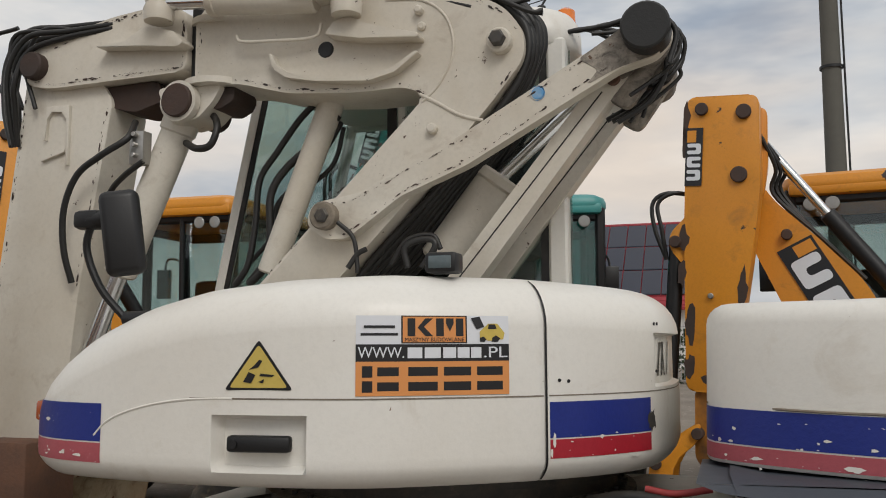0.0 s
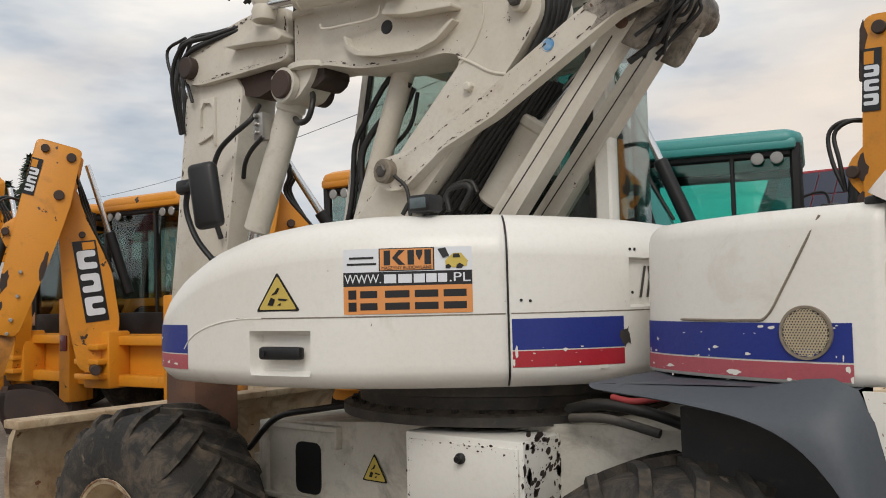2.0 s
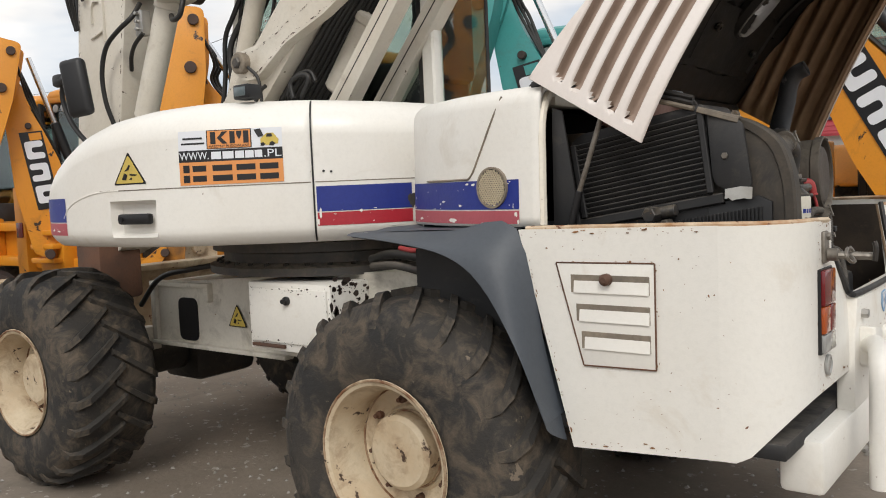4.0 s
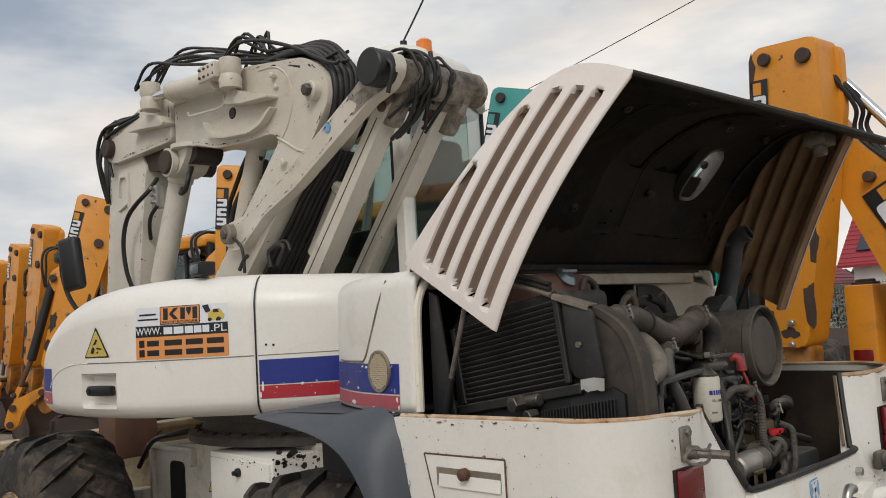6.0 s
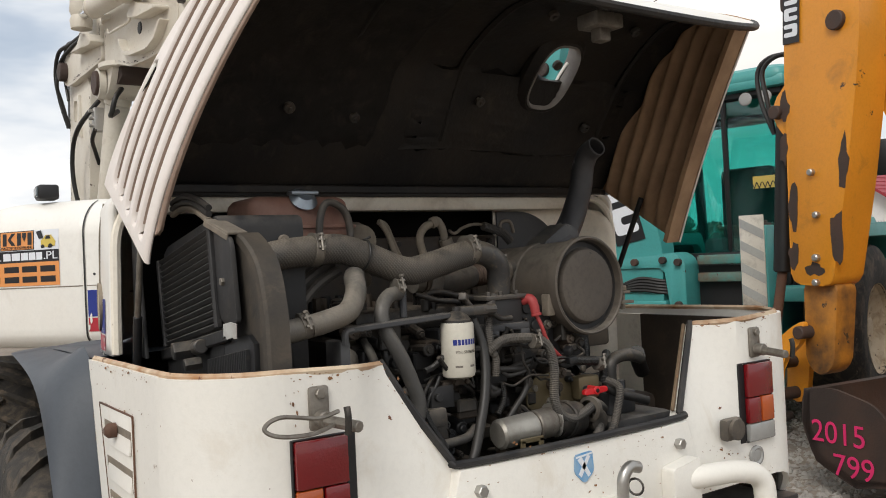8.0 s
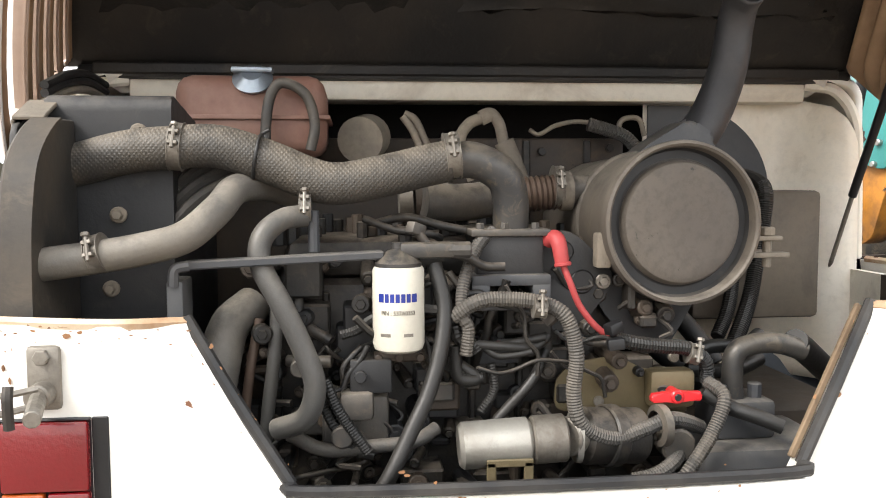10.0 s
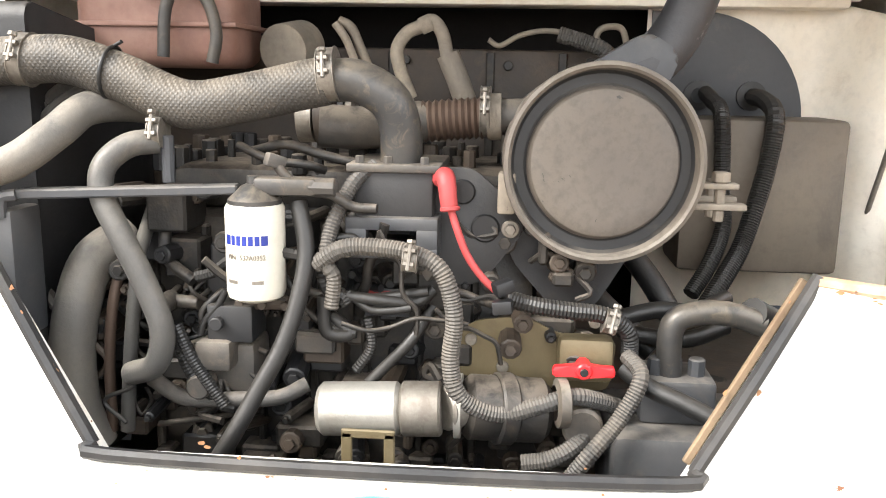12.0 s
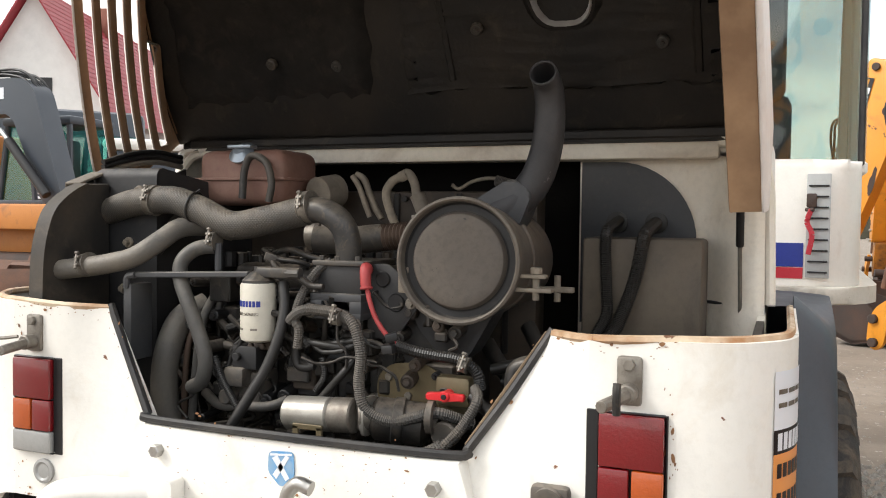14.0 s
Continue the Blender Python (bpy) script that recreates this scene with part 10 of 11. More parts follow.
    m0 = a.lerp(c, 0.52)
    rod(bm, (X + 0.236, *m0), (X + 0.27, *c), 0.062, 16, 0.01)
    put("ram_barrel", bm, "black", ra)
    for k in range(3):
        bm = B()
        o = 0.03 * k
        tube(bm, [(X + 0.05 + o, *D(0.25, -0.26)), (X + 0.16 + o, *D(0.50, -0.38 - o)), (X + 0.20 + o, *Q(0.10, 0.12 + o)), (X + 0.20 + o, *Q(0.52, 0.24)), (X + 0.22, *Q(0.95, 0.36))], 0.016, 7)
        put("arm_hose", bm, "hose", t)
    # bucket ram with its hoses on the outer edge
    a, c, e2 = D(L * 0.50, 0.29), D(L * 0.97, 0.31), D(L + 0.28, 0.36)
    bm = B()
    rod(bm, (X - 0.06, *a), (X - 0.06, *c), 0.058, 18, 0.01)
    br = put("bucket_ram", bm, "black", t, "black bucket ram with a worn rod")
    bm = B()
    rod(bm, (X - 0.06, *c), (X - 0.06, *e2), 0.032, 12)
    put("ram_rod", bm, "rust", br)
    for k in range(2):
        bm = B()
        tube(bm, [(X - 0.02, *D(L * 0.33, 0.20 + 0.01 * k)), (X - 0.08, *D(L * 0.33, 0.34 + 0.05 * k)), (X - 0.10, *D(L * 0.37, 0.44 + 0.04 * k)), (X - 0.10, *D(L * 0.46, 0.40 + 0.05 * k)), (X - 0.08, *D(L * 0.56, 0.36))], 0.016, 8)
        put("arm_hose", bm, "hose", t)
    # bucket folded under the dipper
    bm = B()
    sg = 1 if foot.x < top.x else -1
    bo = D(L + 0.60, -0.20)
    W = lambda u, v: (bo.x + sg * u * bucket, bo.y + v * bucket)
    prof = [W(*q) for q in ((0.12, 0.02), (0.16, -0.30), (0.02, -0.66), (-0.40, -0.84), (-0.95, -0.72), (-0.90, -0.66), (-0.40, -0.77), (-0.04, -0.60), (0.08, -0.30), (0.02, 0.02))]
    prism(bm, prof, X - 0.40, X + 0.38, lambda u, v, q: Vector((q, u, v)), 0.01)
    for x in (X - 0.40, X + 0.36):
        prism(bm, rounded([W(*q) for q in ((0.12, 0.02), (0.16, -0.30), (0.02, -0.66), (-0.40, -0.84), (-0.93, -0.72), (-0.95, -0.40), (-0.62, -0.05), (-0.20, 0.06))], 0.06), x, x + 0.02, lambda u, v, q: Vector((q, u, v)), 0.003)
    put("bucket", bm, "rust_dark", t, "dark rusty digging bucket")
    for x in (X - 0.16, X + 0.12):
        bm = B()
        prism(bm, rounded([D(L + 0.22, 0.06), D(L + 0.36, 0.08), D(L + 0.52, 0.24), D(L + 0.78, 0.26), D(L + 0.84, 0.34), D(L + 0.78, 0.42), D(L + 0.56, 0.42), D(L + 0.44, 0.36), D(L + 0.26, 0.14)], 0.05), x, x + 0.045, lambda u, v, q: Vector((q, u, v)), 0.008)
        lk2 = put("bucket_link", bm, colour, t, "curved yellow bucket link" if colour == "yellow" else "curved bucket link")
    for q in (D(L + 0.30, 0.08), D(L + 0.55, 0.37), D(L + 0.76, 0.35)):
        bm = B()
        rod(bm, (X - 0.20, *q), (X + 0.20, *q), 0.042, 16, 0.006)
        put("pivot_pin", bm, "rust_dark", t)
    # worn patches along the plate's edges
    rnd = random.Random(int(elbow[1] * 100))
    for u, v, lu, lv in wear:
        bm = B()
        k = 15
        ring = []
        for i in range(k):
            g = 2 * math.pi * i / k
            f = rnd.uniform(0.55, 1.0)
            ring.append(D(u + lu * math.cos(g) * f, max(-0.262, min(0.262, v + lv * math.sin(g) * f))))
        prism(bm, [tuple(q) for q in ring], X - 0.1425, X - 0.139, lambda p_, q_, r_: Vector((r_, p_, q_)))
        put("worn_patch", bm, "rust_dark", d)
    # the whole arm swings about its king post
    swing = Matrix.Translation((X + 0.27, foot.x, 0)) @ pose(0, 0, 0, 0, 0, slew) @ Matrix.Translation((-X - 0.27, -foot.x, 0))
    if slew:
        for ob in t.children_recursive:
            ob.data.transform(swing)
    # rear frame, king post, stabilisers
    bm = B()
    for z0, z1 in ((0.52, 0.66), (1.02, 1.14)):
        box(bm, (0.12, -1.12, z0), (0.34, 1.12, z1), 0.02)
    box(bm, (-0.02, foot[0] - 0.28, 0.5), (0.30, foot[0] + 0.22, 1.2), 0.03)
    for z in (0.62, 0.80, 0.98):
        box(bm, (-0.15, foot[0] - 0.25, z), (0.1, foot[0] + 0.22, z + 0.07), 0.015)
    put("rear_frame", bm, colour, t)
    for y in stabs:
        bm = B()
        box(bm, (0.0, y - 0.11, 0.30), (0.26, y + 0.11, 1.62), 0.02)
        st = put("stabiliser", bm, colour, t)
        bm = B()
        rod(bm, (0.13, y, 1.62), (0.13, y, 1.66), 0.07, 12)
        box(bm, (0.0, y - 0.16, 0.10), (0.26, y + 0.16, 0.16), 0.02)
        box(bm, (0.06, y - 0.08, 0.14), (0.2, y + 0.08, 1.64), 0.01)
        put("stabiliser_foot", bm, "rust_dark", st)
        bm = B()
        box(bm, (-0.015, y - 0.07, 0.95), (0.0, y + 0.07, 1.15), 0.01)
        put("tail_lamp", bm, "lamp_red", st)
    # body, wheels
    bm = B()
    box(bm, (0.3, -0.55, 0.55), (4.2, 0.55, 1.15), 0.05)
    box(bm, (2.2, -0.48, 1.1), (4.1, 0.48, 1.75), 0.12)
    put("body", bm, colour, t)
    for y in (-1, 1):
        bm = B()
        prism(bm, rounded([(0.55, 1.25), (0.75, 1.6), (1.75, 1.62), (2.0, 1.2), (1.9, 1.2), (1.7, 1.5), (0.85, 1.5), (0.65, 1.25)], 0.05), 0.62 * y, 1.15 * y, lambda u, v, q: Vector((u, q, v)), 0.01)
        put("rear_mudguard", bm, colour, t)
    for x, R in ((1.25, 0.72), (3.75, 0.52)):
        for y in (-1, 1):
            mm = Matrix.Translation((x, 0.72 * y, R)) @ pose(0, 0, 0, -90 * y)
            bm = B()
            lathe(bm, [(R * 0.52, 0), (R * 0.6, -0.02), (R * 0.86, -0.02), (R * 0.97, 0.02), (R, 0.08), (R, 0.32), (R * 0.97, 0.38), (R * 0.86, 0.42), (R * 0.6, 0.42), (R * 0.52, 0.40)], mm, 40, True)
            wl = put("wheel", bm, "rubber", t)
            bm = B()
            lathe(bm, [(R * 0.53, 0.41), (R * 0.5, 0.36), (R * 0.3, 0.28), (0.1, 0.28), (0.1, 0.33), (0, 0.33)], mm, 28)
            put("rim", bm, "rim", wl)
    # cab
    bm = B()
    plan = rounded([(0.36, -0.72), (0.50, -0.80), (2.10, -0.80), (2.22, -0.70), (2.22, 0.70), (2.10, 0.80), (0.50, 0.80), (0.36, 0.72)], 0.12, 4)
    rings = [[bm.verts.new((1.28 + (x - 1.28) * k, y * k, z)) for x, y in plan] for k, z in ((0.94, 2.765), (0.985, 2.775), (1.0, 2.80), (1.0, 2.845), (0.98, 2.885), (0.92, 2.915), (0.75, 2.935), (0.4, 2.945))]
    for lo_ring, hi_ring in zip(rings, rings[1:]):
        for i in range(len(plan)):
            bm.faces.new((lo_ring[i], lo_ring[(i + 1) % len(plan)], hi_ring[(i + 1) % len(plan)], hi_ring[i]))
    bm.faces.new(rings[0])
    bm.faces.new(rings[-1])
    box(bm, (0.36, -0.74, 2.73), (0.62, 0.74, 2.83), 0.03)
    cab = put("cab_roof", bm, colour, t)
    bm = B()
    for y in (-0.73, 0.73):
        for xa, xb in ((0.50, 0.46), (1.28, 1.28), (2.1, 1.95)):
            bar(bm, (xa, y, 1.05), (xb, y, 2.8), 0.09, 0.08, 0.02, (1, 0, 0))
    for x in (0.48, 2.02):
        bar(bm, (x, -0.73, 2.72), (x, 0.73, 2.72), 0.08, 0.10, 0.02)
    for y in (-0.73, 0.73):
        bar(bm, (0.48, y, 2.72), (2.02, y, 2.72), 0.08, 0.08, 0.02)
        bar(bm, (0.5, y, 1.30), (2.08, y, 1.30), 0.06, 0.45, 0.02)
    box(bm, (0.44, -0.70, 1.0), (0.52, 0.70, 1.42), 0.02)
    bar(bm, (0.49, -0.2, 1.42), (0.46, -0.2, 2.72), 0.04, 0.05, 0.01, (1, 0, 0))
    put("cab_frame", bm, "black", t)
    for lo, hi in (((0.47, -0.69, 1.42), (0.478, 0.69, 2.68)), ((0.55, -0.735, 1.5), (1.24, -0.728, 2.68)), ((1.32, -0.735, 1.5), (1.98, -0.728, 2.68)), ((0.55, 0.728, 1.5), (1.24, 0.735, 2.68)), ((1.32, 0.728, 1.5), (1.98, 0.735, 2.68)), ((2.0, -0.69, 1.3), (2.008, 0.69, 2.68))):
        bm = B()
        box(bm, lo, hi)
        g = put("pane", bm, pane, t)
        g.visible_shadow = False
    for y in (-0.58, -0.42, 0.42, 0.58):
        bm = B()
        lathe(bm, [(0, 0), (0.035, 0.0), (0.05, 0.02), (0.055, 0.035), (0.047, 0.042), (0, 0.047)], Matrix.Translation((0.42, y, 2.66)) @ pose(0, 0, 0, 0, -90), 16)
        put("work_lamp", bm, "lamp_clear", t)
    bm = B()
    box(bm, (1.0, -0.28, 1.2), (1.5, 0.28, 1.55), 0.06)
    box(bm, (0.95 + 0.45, -0.26, 1.5), (1.55, 0.26, 2.2), 0.06)
    put("seat", bm, "seat", t)
    for y in (-1.0, 1.0):
        bm = B()
        tube(bm, [(1.95, y * 0.75, 2.45), (2.0, y * 0.9, 2.5), (2.02, y * 1.0, 2.45), (2.02, y * 1.02, 2.1)], 0.014, 6)
        box(bm, (2.0, y * 1.02 - 0.09, 2.05), (2.04, y * 1.02 + 0.09, 2.38), 0.015)
        put("mirror", bm, "black", t)
    # front loader arms
    for y in (-0.62, 0.62):
        bm = B()
        bar(bm, (2.1, y, 1.5), (4.9, y, 0.7), 0.12, 0.26, 0.02)
        put("loader_arm", bm, colour, t)
    bm = B()
    prism(bm, [(4.9, 0.2), (5.5, 0.15), (5.6, 0.2), (5.0, 0.35), (4.95, 0.8), (5.3, 1.1), (5.2, 1.12), (4.85, 0.9)], -1.15, 1.15, lambda u, v, q: Vector((u, q, v)), 0.005)
    put("loader_bucket", bm, "rust_dark", t)
    t.matrix_basis = m
    return t


WEAR = ((1.08, 0.235, 0.12, 0.05), (1.34, 0.235, 0.14, 0.045), (1.72, 0.16, 0.17, 0.055), (2.02, 0.15, 0.10, 0.05), (1.45, -0.20, 0.22, 0.04), (1.90, -0.16, 0.24, 0.06), (0.16, 0.245, 0.18, 0.04), (0.35, 0.25, 0.14, 0.025), (2.1, 0.0, 0.05, 0.08))
yb = backhoe("backhoe_loader", pose(1.32, 6.42, 0, 0, 0, 84), "yellow", "yellow backhoe loader with chipped dipper and rusty bucket", (1.145, 3.40), (-0.02, 0.75), (1.285, 1.20), bucket=0.62, wear=WEAR)
tb2 = backhoe("backhoe_loader", pose(-1.55, 6.75, 0, 0, 0, 105), "teal", "teal backhoe loader with dark cab and tinted glass", (0.97, 3.66), (0.35, 0.85), (1.52, 1.55), "pane_teal", stabs=(-0.57, 1.05), wear=WEAR[3:6])
lb = backhoe("backhoe_loader", pose(-10.46, 5.28, 0, 0, 0, 92), "yellow", "yellow backhoe loader parked with folded digging arm", (0.75, 3.40), (0.45, 0.75), (1.25, 1.2), "pane", wear=WEAR[2:5])
backhoe("backhoe_loader", pose(-8.42, 5.3, 0, 0, 0, 97), "yellow", "yellow backhoe loader with its arm swung to one side", (0.75, 3.45), (0.35, 0.75), (1.32, 1.20), "pane", wear=WEAR[2:5], slew=57)
backhoe("backhoe_loader", pose(-4.85, 5.78, 0, 0, 0, 93), "yellow", "yellow backhoe loader with its arm swung to one side", (0.95, 3.29), (0.05, 0.75), (1.10, 1.15), "pane", wear=WEAR[1:6], slew=50)
# teal machine: swing post with its hoses, striped stabiliser plate, yellow stickers
bm = B()
prism(bm, rounded([(-0.08, 0.88), (-0.08, 1.36), (0.0, 1.44), (0.62, 1.40), (0.62, 1.32), (0.10, 1.32), (0.06, 1.0), (0.04, 0.88)], 0.04), -0.16, 0.10, lambda u, v, q: Vector((q, u, v)), 0.012)
put("swing_post", bm, "teal", tb2, "teal swing post holding a bundle of hoses")
for k in range(9):
    bm = B()
    z = 1.12 + 0.024 * (k % 5)
    x = -0.14 + 0.05 * (k // 5)
    tube(bm, [(x + 0.1, 0.0, z - 0.02), (x, 0.14, z), (x - 0.02, 0.32, z + 0.02), (x, 0.52, z - 0.01 * k), (x + 0.05, 0.75, z - 0.1)], 0.014, 7)
    put("arm_hose", bm, "hose", tb2)
for z in (1.33, 1.19, 0.62):
    bm = B()
    box(bm, (0.02, -0.46, z), (0.14, -0.10, z + 0.075), 0.012)
    put("cross_beam", bm, "rust_teal", tb2, "teal cross beam with rust")
# Black sheet stands in for the shaded interior behind the beams.
bm = B()
box(bm, (0.10, -0.45, 0.5), (0.14, 0.6, 1.32), 0.0)
put("dark_backing", bm, "black", tb2)
bm = B()
box(bm, (-0.018, -0.665, 0.98), (-0.004, -0.475, 1.70), 0.004)
sp = put("striped_plate", bm, "chassis", tb2, "worn white and grey striped warning plate")
for k in range(4):
    bm = B()
    z = 1.0 + 0.17 * k
    prism(bm, [(-0.66, z), (-0.48, z + 0.10), (-0.48, z + 0.17), (-0.66, z + 0.07)], -0.021, -0.018, lambda u, v, q: Vector((q, u, v)))
    put("stripe", bm, paint("faded_grey_stripe", (0.34, 0.35, 0.34), 0.6, other=(0.5, 0.48, 0.42)), sp)
for y0, z0 in ((-0.68, 1.93), ):
    bm = B()
    box(bm, (0.462, y0, z0), (0.468, y0 + 0.26, z0 + 0.10), 0.0)
    st = put("yellow_sticker", bm, "warn", tb2)
    words("sticker_text", "WWW.", 0.085, Matrix(((0, 0, -1, 0.460), (-1, 0, 0, y0 + 0.13), (0, 1, 0, z0 + 0.02), (0, 0, 0, 1))), "sticker_black", tb2, None, "", 0.001, 1.0)
for k, (y, z) in enumerate(((-0.03, 1.36), (0.10, 1.38), (0.35, 1.37), (-0.02, 1.02))):
    bm = B()
    rod(bm, (-0.20, y, z), (-0.12, y, z), 0.03, 12, 0.004)
    put("pivot_pin", bm, "rust_dark", tb2)
for at in ((-13.26, 5.83, 92), (-16.46, 6.43, 94)):
    copy_thing(lb, pose(at[0], at[1], 0, 0, 0, at[2]))

# pink spray numbers on its bucket
for txt, y, z, sz in (("2015", 0.97, 0.36, 0.18), ("30", 0.55, 0.46, 0.19), ("799", 0.88, 0.18, 0.18)):
    m = Matrix(((0, 0, -1, -0.706), (-1, 0, 0, y), (0, 1, 0, z), (0, 0, 0, 1)))
    words("sprayed_number", txt, sz, m, "pinkspray", yb, None, "pink sprayed number", 0.001, 1.0)

# grey-orange crawler excavator and a lorry cab beyond, seen past the open hood
ce = thing("crawler_excavator", (-7.5, -7.9, 0), "orange crawler excavator with dark grey boom and cab", "excavator", unit=1.0)
cm = pose(-7.5, -7.9, 0, 0, 0, 90)


def cput(name, build, mat, label=""):
    bm = B()
    build(bm)
    if name in ("cab", "pane", "louvre", "operator_seat"):
        bmesh.ops.translate(bm, vec=(-0.55, 0, 0), verts=bm.verts)
    bmesh.ops.transform(bm, matrix=cm, verts=bm.verts)
    return put(name, bm, mat, ce, label)


GREYP = paint("dark_grey_paint", (0.045, 0.055, 0.07), 0.45, other=(0.06, 0.07, 0.085))
ORANGE = paint("faded_orange_paint", (0.52, 0.20, 0.045), 0.5, other=(0.42, 0.15, 0.04), dirt=(0.12, 0.08, 0.05), dirt_amount=0.3)
SIDE = lambda u, v, w: Vector((u, w, v))
cput("turntable", lambda b: (box(b, (-2.4, -0.75, 1.22), (1.6, 1.9, 1.62), 0.04), box(b, (-0.5, -0.3, 0.8), (0.9, 1.4, 1.24), 0.05)), ORANGE, "orange deck with worn paint")
cput("engine_cover", lambda b: box(b, (-3.1, 0.4, 1.6), (-1.45, 1.8, 2.85), 0.12), ORANGE)
for y in (-0.75, 1.25):
    cput("track", lambda b: prism(b, rounded([(-1.9, 0.0), (1.8, 0.0), (2.1, 0.4), (1.8, 0.85), (-1.9, 0.85), (-2.2, 0.4)], 0.2), y, y + 0.6, SIDE, 0.03), "rust_dark")
CORNERS = (((-0.62, 0.35, 1.62), (-0.38, 0.35, 3.0)), ((0.98, 0.35, 1.62), (0.98, 0.35, 3.0)), ((-0.62, 1.25, 1.62), (-0.38, 1.25, 3.0)), ((0.98, 1.25, 1.62), (0.98, 1.25, 3.0)), ((0.22, 0.35, 1.62), (0.10, 0.35, 3.0)))
cput("cab", lambda b: [bar(b, p, q, 0.09, 0.09, 0.02, (0, 1, 0)) for p, q in CORNERS] + [box(b, (-0.48, 0.28, 2.95), (1.05, 1.32, 3.10), 0.05), box(b, (-0.66, 0.3, 1.60), (1.03, 1.3, 1.70), 0.02), box(b, (0.22, 0.33, 1.65), (0.98, 0.37, 1.98), 0.01)], GREYP, "dark grey cab frame")
for i in range(3):
    cput("louvre", lambda b: box(b, (0.32, 0.30, 1.72 + 0.08 * i), (0.90, 0.34, 1.765 + 0.08 * i), 0.005), "sticker_white")
for pts in ([(-0.58, 1.68), (0.20, 1.68), (0.08, 2.97), (-0.36, 2.97)], [(0.24, 1.98), (0.95, 1.98), (0.95, 2.97), (0.13, 2.97)]):
    for y in (0.36, 1.25):
        g = cput("pane", lambda b: prism(b, pts, y, y + 0.008, SIDE), "pane_teal")
        g.visible_shadow = False
cput("operator_seat", lambda b: (box(b, (-0.05, 0.55, 1.7), (0.5, 1.05, 2.1), 0.06), box(b, (0.4, 0.55, 2.05), (0.55, 1.05, 2.75), 0.06)), "black")
cput("boom", lambda b: prism(b, rounded([(-3.0, 3.02), (0.08, 3.04), (0.72, 1.62), (1.16, 1.62), (0.56, 3.42), (0.30, 3.60), (-3.0, 3.62)], 0.12, 4), -0.5, -0.12, SIDE, 0.02), GREYP, "dark grey excavator boom with a light decal")
for i in range(4):
    cput("decal", lambda b: box(b, (-0.22 - 0.21 * i, -0.506, 3.28), (-0.07 - 0.21 * i, -0.500, 3.46)), "sticker_white")
for y in (-0.62, 0.0):
    cput("boom_ram", lambda b: (rod(b, (0.95, y, 1.75), (0.15, y, 2.62), 0.075, 14)), "black")
    cput("ram_rod", lambda b: (rod(b, (0.2, y, 2.57), (-0.45, y, 3.2), 0.035, 12)), "chrome")
rnd = random.Random(8)
for i in range(6):
    z = 3.63 + 0.03 * (i % 3)
    cput("hose", lambda b: tube(b, smooth_line([(-2.8, -0.46 + 0.06 * i, z), (-1.0, -0.46 + 0.06 * i, z + 0.05), (0.15, -0.45 + 0.06 * i, z + rnd.uniform(-0.02, 0.08)), (0.55, -0.42 + 0.06 * i, 3.30), (0.80, -0.40 + 0.06 * i, 2.5)], 6), 0.022, 8), "black")

lo = thing("lorry", (-12.4, -9.3, 0), "white lorry with a pale cab parked far off", "lorry", unit=1.0)
lm = pose(-12.4, -9.3, 0, 0, 0, 40)


def lput(name, build, mat):
    bm = B()
    build(bm)
    bmesh.ops.transform(bm, matrix=lm, verts=bm.verts)
    return put(name, bm, mat, lo)


lput("cab", lambda b: (box(b, (0, -1.2, 0.8), (1.9, 1.2, 1.75), 0.1), box(b, (0.05, -1.2, 2.75), (1.8, 1.2, 3.0), 0.1), [bar(b, p, (p[0] * 0.94 + 0.03, p[1], 2.8), 0.12, 0.12, 0.02, (1, 0, 0)) for p in ((0.1, -1.12, 1.7), (0.1, 1.12, 1.7), (1.85, -1.12, 1.7), (1.85, 1.12, 1.7))]), "white")
lput("window", lambda b: (box(b, (0.15, -1.14, 1.75), (1.75, 1.14, 2.75), 0.05),), GREYP)
lput("body", lambda b: box(b, (-5, -1.2, 0.9), (-0.1, 1.2, 2.0), 0.05), paint("olive_tarp", (0.22, 0.24, 0.08), 0.7))
for x in (0.9, -2.8, -3.9):
    for y in (-1.15, 0.85):
        lput("wheel", lambda b: lathe(b, [(0, 0), (0.28, 0), (0.5, 0.02), (0.52, 0.15), (0.5, 0.28), (0.28, 0.3), (0, 0.3)], Matrix.Translation((x, y, 0.52)) @ pose(0, 0, 0, -90), 24), "rubber")

# Plain windowed box on wheels stands in for a grey machine's cab.
gl = thing("van", (-12.2, -11.4, 0), "tall blue-grey box with windows standing in for a machine's cab", "van", unit=1.0)
gm = pose(-12.2, -11.4, 0, 0, 0, -42)
for nm, lo_, hi_, bv_, mt in (("body", (-1.2, -1.0, 0.6), (2.4, 1.0, 3.75), 0.18, GREYP), ("window", (-1.0, 0.98, 2.3), (-0.1, 1.02, 3.2), 0.03, "pane_teal"), ("window", (0.1, 0.98, 2.3), (1.0, 1.02, 3.2), 0.03, "pane_teal"), ("window", (1.2, 0.98, 2.3), (2.1, 1.02, 3.2), 0.03, "pane_teal")):
    bm = B()
    box(bm, lo_, hi_, bv_, gm)
    put(nm, bm, mt, gl)
for x in (-0.6, 1.8):
    bm = B()
    lathe(bm, [(0, 0), (0.25, 0), (0.42, 0.02), (0.44, 0.12), (0.42, 0.24), (0, 0.26)], gm @ Matrix.Translation((x, 0.78, 0.44)) @ pose(0, 0, 0, -90), 22)
    put("wheel", bm, "rubber", gl)

# heap of rusty attachments near the open hood's near side
hp = thing("attachment_pile", (-3.6, -3.4, 0), "pile of rusty buckets and steel attachments on the ground", "scrap", unit=1.0)
rnd = random.Random(11)
